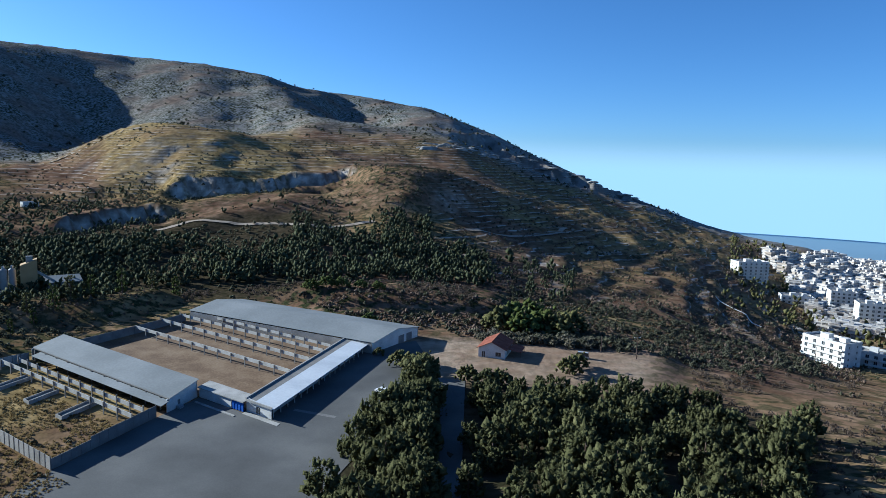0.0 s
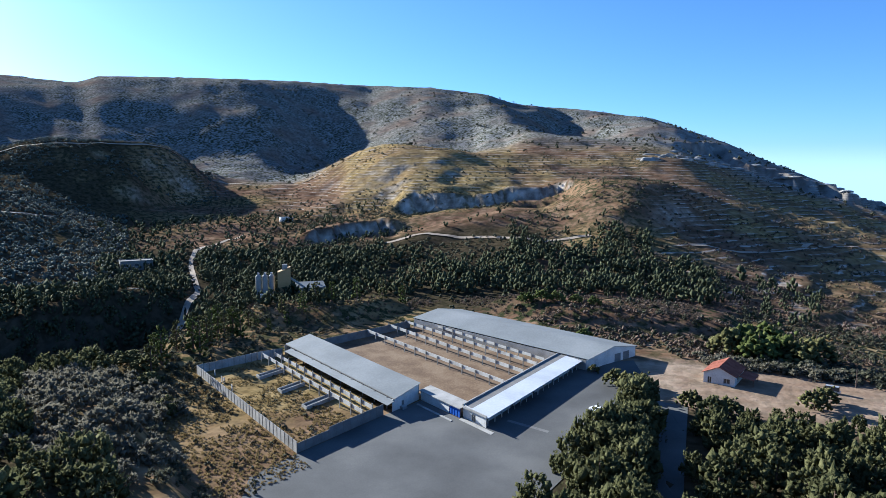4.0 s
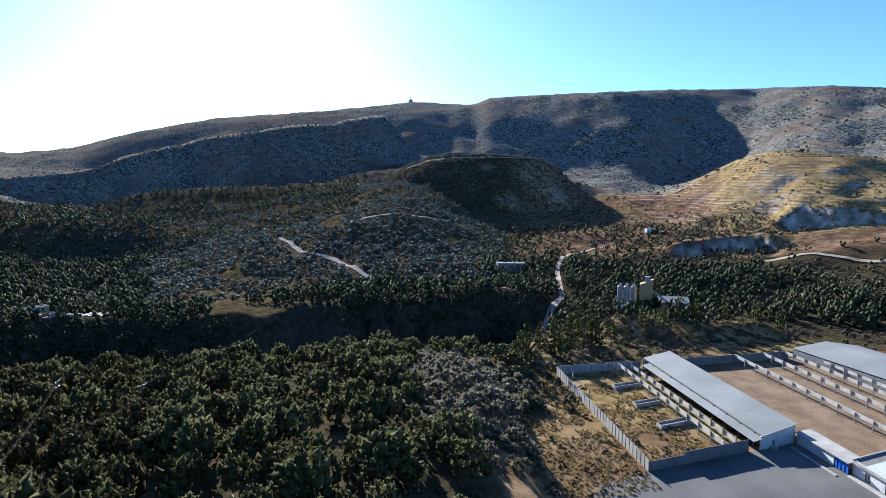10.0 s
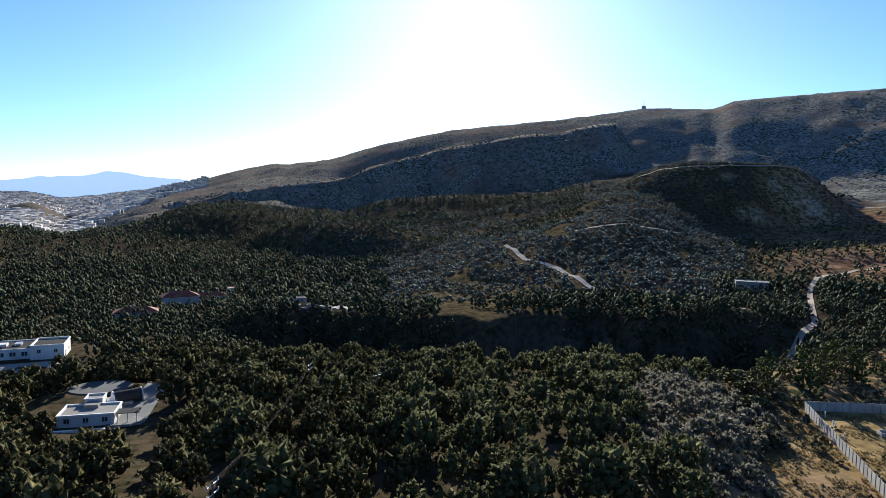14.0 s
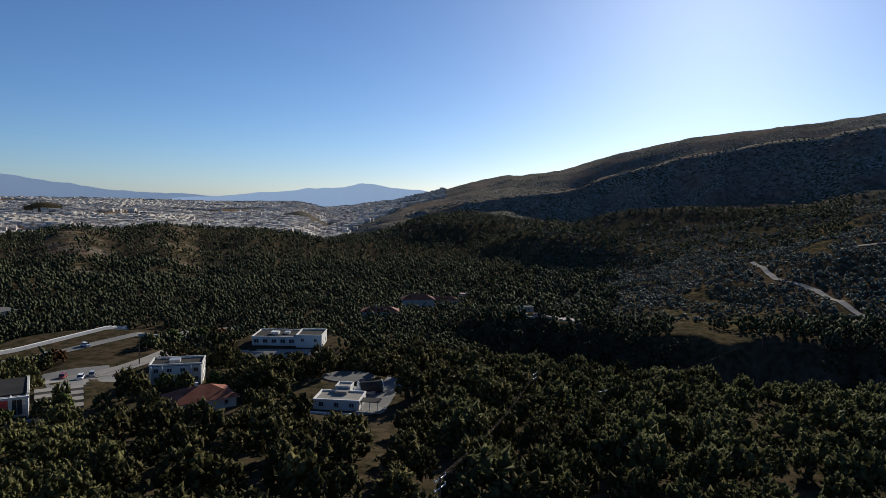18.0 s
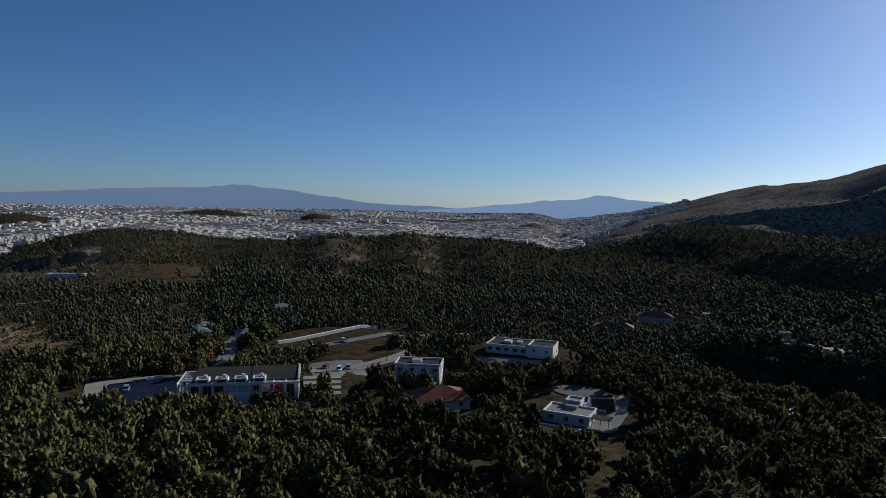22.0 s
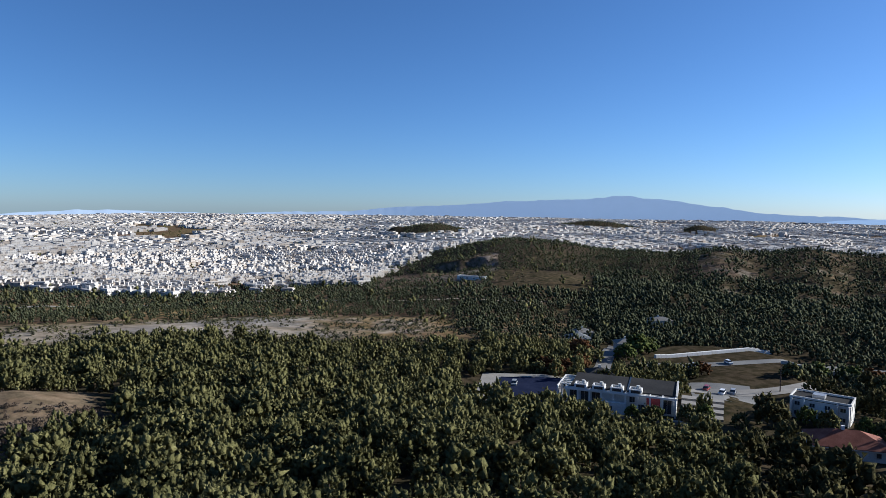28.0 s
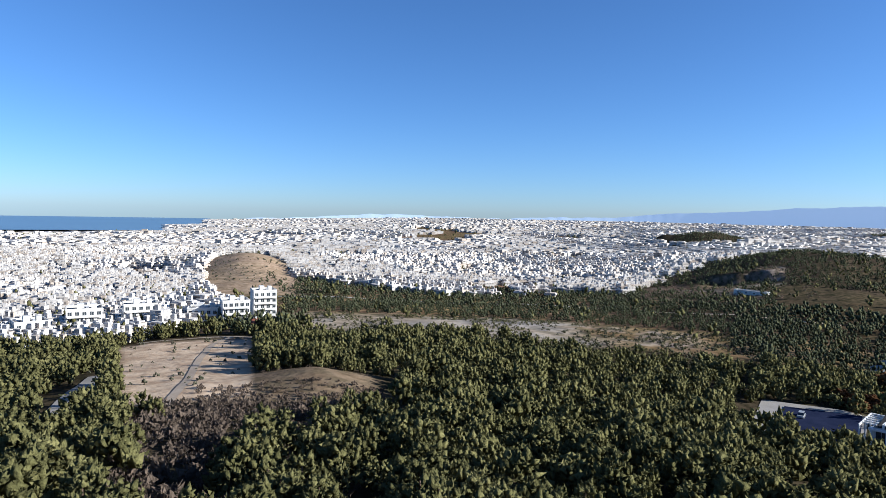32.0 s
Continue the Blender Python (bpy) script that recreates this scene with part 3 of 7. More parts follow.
class Frame:
    """Plan axes of a building: origin, and u along its front, v towards its back."""

    def __init__(self, x, y, z, heading):
        self.x, self.y, self.z, self.h = x, y, z, radians(heading)

    def at(self, u, v):
        return self.x + u * math.cos(self.h) - v * math.sin(self.h), self.y + u * math.sin(self.h) + v * math.cos(self.h)

    def box(self, u0, u1, v0, v1, z0, z1, bm=None):
        zz1 = self.z + z1 if np.isscalar(z1) else [self.z + q for q in z1]
        return prism([self.at(u0, v0), self.at(u1, v0), self.at(u1, v1), self.at(u0, v1)], self.z + z0, zz1, bm)


# ---- trees ----
def tufts(centres, radii, count, leaf, seed, lift=0.25):
    """Loose sprays of needles: narrow pointed leaves over the outside of rounded clumps."""
    g = np.random.default_rng(seed)
    share = radii ** 2 / (radii ** 2).sum()
    k = g.choice(len(radii), count, p=share)
    d = g.normal(size=(count, 3))
    d[:, 2] = d[:, 2] * 0.9 + 0.25
    d /= np.linalg.norm(d, axis=1, keepdims=True)
    p = centres[k] + d * (radii[k] * g.uniform(0.62, 1.08, count))[:, None]
    along = np.cross(d, g.normal(size=(count, 3)))
    along /= np.linalg.norm(along, axis=1, keepdims=True) + 1e-6
    grow = along * 0.8 + d * 0.4 + g.normal(size=(count, 3)) * 0.22 + (0, 0, lift)
    grow /= np.linalg.norm(grow, axis=1, keepdims=True)
    side = np.cross(grow, d + g.normal(size=(count, 3)) * 0.3)
    side /= np.linalg.norm(side, axis=1, keepdims=True) + 1e-6
    size = leaf * g.uniform(0.6, 1.4, count)[:, None]
    v = np.stack([p + side * size * 0.5, p - side * size * 0.5, p + grow * size * 1.15], 1).reshape(-1, 3)
    return v, np.arange(count * 3).reshape(-1, 3)


def sprays(centres, axis, length, width, sides, g):
    """Tapered sprays of needles: uneven spindles that point along their axes."""
    n = len(centres)
    u = np.cross(axis, g.normal(size=(n, 3)))
    u /= np.linalg.norm(u, axis=1, keepdims=True) + 1e-6
    w = np.cross(axis, u)
    rings = [centres - axis * (0.45 * length)[:, None]]
    for j in range(sides):
        a = 6.283 * j / sides + g.uniform(-0.4, 0.4, n)
        out = u * np.cos(a)[:, None] + w * np.sin(a)[:, None]
        rings.append(centres + out * (width * g.uniform(0.7, 1.3, n))[:, None] + axis * (length * g.uniform(-0.1, 0.2, n))[:, None])
    rings.append(centres + axis * (0.55 * length)[:, None] + g.normal(size=(n, 3)) * (0.12 * length)[:, None])
    v = np.stack(rings, 1).reshape(-1, 3)
    one = []
    for j in range(sides):
        k = (j + 1) % sides
        one += [(0, 1 + k, 1 + j), (sides + 1, 1 + j, 1 + k)]
    f = (np.array(one)[None] + (np.arange(n) * (sides + 2))[:, None, None]).reshape(-1, 3)
    return v, f


def with_fringe(core, fringe):
    """The sprays of a crown with loose needle tufts over them."""
    return np.concatenate([core[0], fringe[0]]), np.concatenate([core[1], fringe[1] + len(core[0])])


def pine_crown(seed, clumps, per, size=0.13, wide=0.27, low=0.14, sides=3, fringe=0, leaf=0.07):
    """A crown for a tree one metre tall: whorls of boughs that end in sprays of needles sweeping outwards and up."""
    g = np.random.default_rng(seed)
    hgt = low + (0.93 - low) * (np.arange(clumps) + 0.5) / clumps + g.uniform(-0.04, 0.04, clumps)
    reach = wide * np.sqrt((1.0 - ((hgt - 0.28) / 0.74) ** 2).clip(0.0, 1)) * g.uniform(0.55, 1.05, clumps)
    ang = np.arange(clumps) * 2.4 + g.uniform(-0.5, 0.5, clumps)
    out = np.stack([np.cos(ang), np.sin(ang), np.zeros(clumps)], 1)
    c = out * reach[:, None] + np.stack([hgt * 0, hgt * 0, hgt], 1)
    axis = out * (0.75 - 0.6 * hgt)[:, None] + (0, 0, 1.0)
    radius = size * g.uniform(0.75, 1.25, clumps) * (1.15 - 0.4 * hgt)
    loose = tufts(c, radius * 1.12, fringe, leaf, seed + 500, 0.45) if fringe else None
    c, axis, radius = [np.repeat(q, per, 0) for q in (c, axis, radius)]
    d = g.normal(size=(len(c), 3))
    d /= np.linalg.norm(d, axis=1, keepdims=True)
    spread = 0.0 if per == 1 else 0.75
    c = c + d * (radius * spread)[:, None]
    axis = axis + d * 0.35
    axis /= np.linalg.norm(axis, axis=1, keepdims=True)
    share = 1.0 if per == 1 else 1.15 / math.sqrt(per)
    core = sprays(c, axis, radius * 2.35 * share, radius * 0.84 * share, sides, g)
    return with_fringe(core, loose) if fringe else core


def shrub_crown(seed, clumps, per, size=0.2, fringe=0, leaf=0.09):
    """A low rounded bush one metre tall."""
    g = np.random.default_rng(seed)
    ang = np.arange(clumps) * 2.4 + g.uniform(-0.5, 0.5, clumps)
    reach = 0.45 * np.sqrt((np.arange(clumps) + 0.5) / clumps)
    c = np.stack([np.cos(ang) * reach, np.sin(ang) * reach, 0.12 + 0.62 * (1 - (reach / 0.5) ** 2) * g.uniform(0.75, 1.1, clumps)], 1)
    c = np.repeat(c, per, 0) + g.normal(size=(clumps * per, 3)) * 0.07 * (per > 1)
    axis = c - (0, 0, 0.15) + g.normal(size=c.shape) * 0.12
    axis /= np.linalg.norm(axis, axis=1, keepdims=True)
    r = size * g.uniform(0.75, 1.3, len(c)) * (0.75 if per > 1 else 1.0)
    core = sprays(c, axis, r * 1.7, r * 0.95, 3, g)
    return with_fringe(core, tufts(c, r * 1.05, fringe, leaf, seed + 500, 0.5)) if fringe else core


def scatter(zones, seed, keep):
    """Places in plan: zones of (az0, az1, r0, r1, spacing, lowest, tallest)."""
    g = np.random.default_rng(seed)
    out = []
    for az0, az1, r0, r1, gap, h0, h1 in zones:
        area = radians(az1 - az0) * (r1 * r1 - r0 * r0) / 2
        n = int(area / gap ** 2 * 1.3)
        az, r = g.uniform(az0, az1, n), np.sqrt(g.uniform(r0 * r0, r1 * r1, n))
        x, y = -np.sin(np.radians(az)) * r, np.cos(np.radians(az)) * r
        # thin out neighbours on a jittered lattice
        key = np.floor(x / gap).astype(int) * 100003 + np.floor(y / gap).astype(int)
        _, first = np.unique(key, return_index=True)
        x, y = x[first], y[first]
        ok = keep(x, y)
        x, y = x[ok], y[ok]
        out.append(np.stack([x, y, g.uniform(h0, h1, len(x)) * g.uniform(0.8, 1.1, len(x))], 1))
    return np.concatenate(out)


def plant(name, places, templates, material, seed, label, category, sink=0.0):
    """All the plants of one kind at the places, joined."""
    g = np.random.default_rng(seed)
    z = ground(places[:, 0], places[:, 1])
    kind = g.integers(0, len(templates), len(places))
    vs, fs, base = [], [], 0
    for k, (tv, tf) in enumerate(templates):
        sel = np.where(kind == k)[0]
        if not len(sel):
            continue
        ang = g.uniform(0, 6.283, len(sel))
        h = places[sel, 2]
        wide = h * g.uniform(0.85, 1.2, len(sel))
        ca, sa = np.cos(ang)[:, None], np.sin(ang)[:, None]
        x = (tv[None, :, 0] * ca - tv[None, :, 1] * sa) * wide[:, None] + places[sel, 0, None]
        y = (tv[None, :, 0] * sa + tv[None, :, 1] * ca) * wide[:, None] + places[sel, 1, None]
        zz = tv[None, :, 2] * h[:, None] + z[sel, None] - sink * h[:, None]
        vs.append(np.stack([x, y, zz], -1).reshape(-1, 3))
        f = (tf[None] + (np.arange(len(sel)) * len(tv))[:, None, None]).reshape(-1, tf.shape[1]) + base
        fs.append(f)
        base += len(sel) * len(tv)
    ob = new(name, raw_mesh(name, np.concatenate(vs), np.concatenate(fs), material, True))
    return tagged(ob, label, category, kind="stuff")


ROADS = [  # width, then (heading, radius) along the middle
    ("road", 6, "grey campus road past the white wall", [(126.5, 262), (121.5, 272), (117, 290), (112, 315), (108, 330)]),
    ("road", 6, "grey lane between the small campus houses", [(129.6, 222), (129.3, 250), (128.8, 275), (128.2, 310)]),
    ("drive", 7, "pale drive between the campus buildings", [(122.8, 222), (119, 226), (116.5, 232), (114, 245), (112, 262)]),
    ("drive", 4, "pale winding road on the wooded hillside", [(64.6, 600), (64.0, 578), (62.7, 512), (60.2, 489), (57.4, 424), (55.2, 400), (51.6, 379), (48.9, 364), (46, 356), (43.5, 352)]),
    ("dirt", 3, "pale dirt track higher on the hillside", [(59.5, 585), (57.9, 590), (53.4, 602), (49.7, 640)]),
    ("dirt", 3.2, "pale quarry road along the valley floor", [(41.6, 300), (41.1, 322), (39.8, 372), (40.2, 415), (40.4, 471), (39.5, 540), (36, 600)]),
    ("dirt", 6, "pale track beside the concrete plant", [(35.8, 318), (34.2, 332), (32.6, 340)]),
    ("dirt", 4, "pale bench track along the rim of the shaded hill", [(54, 935), (50.5, 905), (47, 890), (43.5, 903), (40.8, 930)]),
    ("dirt", 3.5, "upper pale bench on the shaded hill", [(56.5, 1010), (52, 985), (47.5, 975), (45, 985)]),
    ("dirt", 4, "pale quarry bench below the rocky mountain foot", [(38, 985), (34, 960), (30.5, 940), (28, 930), (24, 880)]),
    ("dirt", 5, "dirt bench road below the quarry face", [(24, 512), (21.2, 522), (16, 505), (10.5, 486), (6, 500)]),
    ("dirt", 4, "dirt track across the dry hillside", [(-2, 500), (-6.3, 525), (-9, 560), (-12.2, 622), (-14, 640)]),
    ("dirt", 3.5, "pale path below the wooded hill", [(149, 462), (144, 455), (138.4, 448), (134, 446)]),
    ("drive", 5, "pale road at the edge of the wood", [(182, 478), (172, 476), (160, 474), (152, 472)]),
    ("dirt", 2.2, "pale footpath climbing the bare sandy slope", [(189.6, 140), (188.7, 155), (187.9, 170), (186.8, 215), (185.8, 255), (184.2, 270)]),
    ("drive", 5, "grey drive at the edge of the pines", [(200, 128), (197.4, 142), (195.2, 180), (194.2, 196)]),
    ("dirt", 3, "path along the top of the sandy slope", [(191.5, 270), (187, 272), (184.2, 271), (181, 268)]),
    ("dirt", 5, "stony clearing under the pines across the gully", [(82.6, 352), (80.5, 362), (78.2, 372)]),
]


def road_distance(x, y):
    best = np.full(np.shape(x), 1e9)
    for _, width, _, pts in ROADS:
        xy = [spot(*p) for p in pts]
        for (x0, y0), (x1, y1) in zip(xy[:-1], xy[1:]):
            t = np.clip(((x - x0) * (x1 - x0) + (y - y0) * (y1 - y0)) / ((x1 - x0) ** 2 + (y1 - y0) ** 2), 0, 1)
            best = np.minimum(best, np.hypot(x - x0 - t * (x1 - x0), y - y0 - t * (y1 - y0)) - width / 2)
    return best


def free_ground(x, y):
    """Where nothing is built."""
    az, r = polar(x, y)
    a, b = to_ab(x, y)
    yard_edge = np.interp(r, [100, 122, 150, 170, 196, 235], [13.5, 11.5, 6.5, 2.6, 2.0, 1.5])
    ok = ~((a > -31) & (a < 79) & (b > -3) & (b < 152))
    ok &= ~((a > -80) & (a < 3) & (b > -24) & (b < 152) & (az > yard_edge))
    ok &= ~((az > -2.9) & (az < 0.8) & (r < 200))
    ok &= ~((az > -18) & (az < 8) & (r > 197) & (r < 238))
    ok &= ~((az > 33) & (az < 43) & (r < 185) & (b > -26))
    ok &= road_distance(x, y) > 2.5
    for caz, cr, size, level, soft in PADS:
        cx, cy = spot(caz, cr)
        ok &= np.hypot(x - cx, y - cy) > size + 1
        if size > 12:
            ok &= ~((np.abs(az - caz) < np.degrees(size / cr)) & (r < cr) & (r > cr - size - 15))
    ok &= ~((az > np.interp(r, [60, 80, 140], [189, 186.5, 174])) & (az < np.interp(r, [60, 80, 140], [194, 193, 189.5])) & (r > 66) & (r < 140))
    ok &= ~((az > 170) & (az < 193) & (r > 134) & (r < 178 - (az - 182) ** 2 * 0.02))
    ok &= ~((az > 117) & (az < 141) & (r > 168) & (r < 187))
    ok &= ~((az > 115) & (az < 128.5) & (r > 161) & (r < 187))
    ok &= ~((az > 116.2) & (az < 122.6) & (r > 196) & (r < 243))
    ok &= ~((az > 112) & (az < 126) & (r > 262) & (r < 318) & (fbm(x, y, 22, 2) < 0.02))
    ok &= ~((az > 93.5) & (az < 102.5) & (r > 133) & (r < 150))
    ok &= ~((az > 107.6) & (az < 113.2) & (r > 136) & (r < 166))
    ok &= ~((az > 77.5) & (az < 84) & (r > 334) & (r < 382) & (fbm(x, y, 12, 2) < 0.12))
    ok &= ~((az > 182.2) & (az < 193) & (r > 150) & (r < 268))
    ok &= ~((az > 140) & (az < 178) & (r > 262) & (r < 362 - 0.12 * (az - 160) ** 2) & (fbm(x, y, 40, 2) < 0.22))
    return ok


def thicket(x, y):
    """The leafless brush at the foot of the sandy mound."""
    az, r = polar(x, y)
    brush = (az > np.interp(r, [60, 80, 140], [189, 186.5, 174])) & (az < np.interp(r, [60, 80, 140], [194, 193, 189.5])) & (r < 141)
    return brush | ((az > 170) & (r > 138) & (r < 160))


def mostly(frac, size, salt=0.0):
    def f(x, y):
        return free_ground(x, y) & (fbm(x + salt, y - salt, size, 3) + 0.5 < frac + 0.0)
    return f


NEAR_PINES = [pine_crown(s, 24, 2, 0.15, 0.32, fringe=330, leaf=0.062) for s in range(6)]
CLOSE_PINES = [pine_crown(10 + s, 19, 2, 0.16, 0.34, fringe=190, leaf=0.075) for s in range(6)]
MID_PINES = [pine_crown(20 + s, 19, 1, 0.15, 0.34, fringe=66, leaf=0.105) for s in range(6)]
BROAD_PINES = [pine_crown(30 + s, 28, 1, 0.14, 0.4, 0.3, 3, 210, 0.078) for s in range(6)]
FAR_PINES = [pine_crown(40 + s, 8, 1, 0.2, 0.33) for s in range(6)]
SPECK_PINES = [pine_crown(60 + s, 4, 1, 0.29, 0.32) for s in range(6)]
MID_SHRUBS = [shrub_crown(80 + s, 10, 1, 0.2, 64, 0.13) for s in range(4)]
FAR_SHRUBS = [shrub_crown(90 + s, 4, 1, 0.33) for s in range(4)]
TWIGS = [tufts(np.array([[0.0, 0, 0.35], [0.28, 0.1, 0.3], [-0.2, 0.24, 0.28], [-0.05, -0.28, 0.32]]), np.array([0.34, 0.26, 0.26, 0.28]), 46, 0.2, 85 + s, 0.9) for s in range(4)]
SLENDER = [pine_crown(110 + s, 22, 4, 0.085, 0.14, 0.1) for s in range(4)]


# ---- woods ----
def split(places, test):
    az, r = polar(places[:, 0], places[:, 1])
    k = test(az, r)
    return places[k], places[~k]


# maquis greyed and lightened so that its colour carries distance haze
M_MAQUIS = make_foliage("hazed_grey_maquis", (0.075, 0.09, 0.075), (0.115, 0.13, 0.112), (0.16, 0.172, 0.15), 0.2)
right_woods = scatter([(-31, -2, 100, 176, 5.6, 4.0, 10.5), (-24, -9, 176, 196, 5.4, 3.0, 7.0), (0.4, 13, 104, 186, 4.6, 5.0, 10), (0.6, 5, 104, 190, 3.4, 8, 11)], 2, mostly(0.9, 40))
broad_woods = scatter([(47, 118, 66, 262, 5.9, 4.4, 9.2)], 19, lambda x, y: mostly(1.0, 45)(x, y) & (shrub_mound(*polar(x, y)) > 1.05))
near_woods = scatter([(118, 206, 50, 140, 4.2, 4.4, 7.4), (118, 206, 140, 285, 4.5, 4.2, 7.4)], 3, lambda x, y: mostly(0.97, 45)(x, y) & (shrub_mound(*polar(x, y)) > 1.05))
single, near_woods = split(near_woods, lambda az, r: r < 80)
near_first = right_woods[np.argsort(np.hypot(right_woods[:, 0], right_woods[:, 1]))]
rsingle, right_woods = near_first[:120], near_first[120:]
close, near_woods = split(near_woods, lambda az, r: (r < 122) & (az > 60))
plant("pine_wood_close", close, CLOSE_PINES, M_PINE, 4, "dense young green pine wood below the viewpoint", "pine trees")
green_woods, broad_woods = split(broad_woods, lambda az, r: az < 78 + 14 * np.sin(r * 7.3 + az * 31.0))
plant("pine_wood_broad", broad_woods, BROAD_PINES, M_SHADEPINE, 18, "broad round-topped pines on the near slope, backlit shade in their colour", "pine trees")
plant("pine_wood_green", green_woods, BROAD_PINES, M_GREENPINE, 20, "broad fresh green pines beside the shrubby mound", "pine trees")
plant("pine_wood_near", near_woods, MID_PINES, M_PINE, 5, "dense green pine wood on the slope", "pine trees")
plant("pine_wood_by_lane", right_woods, NEAR_PINES, M_GREENPINE, 3, "tall green pines beside the lane and the sandy lot", "pine trees")
far_zones = [(-12, 20, 330, 440, 9.5, 4, 8), (20, 27, 330, 480, 9.0, 4, 8), (27, 47, 300, 490, 4.7, 3.5, 7.5), (47, 82, 250, 335, 6.0, 4, 7), (46, 90, 290, 334, 3.8, 3, 5.5), (47, 82, 335, 385, 5.4, 5.5, 9.5), (75, 84, 246, 660, 6.0, 4.5, 8), (84, 130, 246, 660, 5.0, 4, 7), (125, 142, 285, 345, 4.6, 3.5, 6), (125, 142, 345, 500, 5.0, 3.5, 6), (142, 180, 372, 500, 4.2, 2.2, 4.2), (139, 182, 490, 640, 5.2, 2.4, 4.6), (178, 186.5, 275, 340, 7, 4, 7)]
sparse = lambda x, y: bare_patch(x, y) < 0.4 + 2.2 * (fbm(x, y, 7, 2) > 0.16)
wooded = lambda x, y: free_ground(x, y) & (polar(x, y)[0] > 84)
far_woods = scatter(far_zones, 11, lambda x, y: (mostly(0.82, 70)(x, y) | wooded(x, y)) & sparse(x, y))
quarry_woods = scatter([(-4, 13, 342, 440, 6.0, 4.5, 10), (1, 13, 440, 505, 6.5, 5, 9.5), (13, 33, 345, 450, 6.4, 5, 10)], 71, mostly(0.74, 40))
plant("pine_wood_below_quarry", quarry_woods, FAR_PINES, M_FARPINE, 72, "tall dark green pine wood below the quarry", "pine trees")
hill_bushes = scatter([(45, 82, 385, 720, 4.7, 2.0, 4.6), (45, 82, 720, 960, 6.5, 2, 4.4), (38, 57, 840, 1080, 7, 1.6, 4)], 51, mostly(0.85, 60))
plant("hill_bushes", hill_bushes, [shrub_crown(170 + s, 4, 1, 0.33) for s in range(5)], M_MAQUIS, 52, "small rounded grey-green bushes on the hill across the gully", "shrubs", 0.1)
far_half, far_woods = split(far_woods, lambda az, r: r > 430)
plant("pine_wood_slopes", far_half, SPECK_PINES, M_FARPINE, 21, "green pine wood on the slopes beyond the valley", "pine trees")
plant("pine_wood_valley", far_woods, FAR_PINES, M_FARPINE, 6, "green pine wood across the valley", "pine trees")
speck_woods = scatter([(58, 100, 660, 1100, 8.2, 4, 6.8), (100, 124, 660, 1100, 8, 3.5, 6.8), (124, 150, 640, 1050, 5.6, 2.2, 4.6), (24, 47, 480, 700, 9, 3, 6.5), (4, 24, 480, 600, 15, 3, 6), (141, 146.7, 1580, 1800, 6.5, 3, 4.6), (127, 133, 2660, 2900, 11, 4, 6), (120.3, 123, 2380, 2560, 11, 4, 6)], 12, lambda x, y: (mostly(0.78, 120)(x, y) | wooded(x, y)) & sparse(x, y) & ~((polar(x, y)[0] > 36) & (polar(x, y)[0] < 57) & (polar(x, y)[1] > 820)))
plant("pine_wood_distant", speck_woods, SPECK_PINES, M_FARPINE, 7, "distant pine wood on the lower slopes", "pine trees")
maquis = scatter([(57, 103, 900, 1650, 12, 3.0, 5.5)], 16, mostly(0.7, 160))
plant("mountain_maquis", maquis, [shrub_crown(160 + s, 3, 1, 0.36) for s in range(4)], M_MAQUIS, 17, "grey-green maquis on the mountain flank", "shrubs", 0.25)
M_PALESHRUB = make_foliage("pale_grey_shrubs", (0.1, 0.092, 0.064), (0.15, 0.138, 0.1), (0.2, 0.185, 0.14), 0.35)
plant("mound_shrubs", scatter([(41, 57, 90, 240, 3.3, 2.6, 5.4)], 53, lambda x, y: mostly(0.8, 30)(x, y) & (shrub_mound(*polar(x, y)) < 1.35)), MID_SHRUBS, M_PALESHRUB, 54, "pale grey rounded shrubs covering the mound", "shrubs", 0.1)
plant("grey_shrubs", scatter([(38.5, 44, 100, 235, 3.8, 1.4, 3.4), (-31, -5, 238, 350, 4.0, 1.2, 3.4), (28, 46, 226, 300, 4.5, 1.5, 3.5)], 13, mostly(0.74, 30)), MID_SHRUBS, M_OLIVE, 8, "grey-green rounded shrubs on dry ground", "shrubs", 0.1)
plant("brown_shrubs", scatter([(174, 194, 66, 140, 2.1, 1.6, 3.8), (171, 187, 138, 160, 2.0, 0.7, 1.9), (170, 184, 158, 184, 2.6, 0.6, 1.6), (-34, -4, 238, 420, 6, 0.8, 2.4), (-37, -22, 105, 240, 3.0, 0.8, 2.4), (-3, 22, 284, 335, 2.2, 0.8, 2.4), (22, 40, 284, 325, 3.4, 0.6, 1.8)], 15, lambda x, y: free_ground(x, y) & (fbm(x, y, 25, 2) < 0.2) | thicket(x, y)), TWIGS, M_DRYSHRUB, 10, "leafless brown shrubs and dry thickets", "shrubs", 0.1)
plant("hillside_scrub", scatter([(-35, -1, 300, 900, 9, 0.8, 2.0), (-1, 45, 300, 900, 8, 1.2, 3.0), (2, 32, 440, 670, 6.5, 1.4, 3.6), (139, 180, 264, 368, 5.5, 0.7, 2.0), (-20, 40, 900, 1800, 22, 3, 6), (183, 195, 160, 268, 7, 0.6, 1.6), (179, 188, 500, 900, 9, 0.8, 2.4)], 14, lambda x, y: fbm(x, y, 50, 3) < 0.02), FAR_SHRUBS, M_OLIVE, 9, "grey-green scrub scattered over the dry hillside", "shrubs", 0.1)

M_HEATH = make_foliage("olive_heath", (0.05, 0.052, 0.025), (0.09, 0.088, 0.045), (0.14, 0.13, 0.07), 0.2)
M_BRUSH = make_foliage("grey_brown_brush", (0.095, 0.068, 0.05), (0.17, 0.127, 0.096), (0.26, 0.2, 0.155), 0.3)
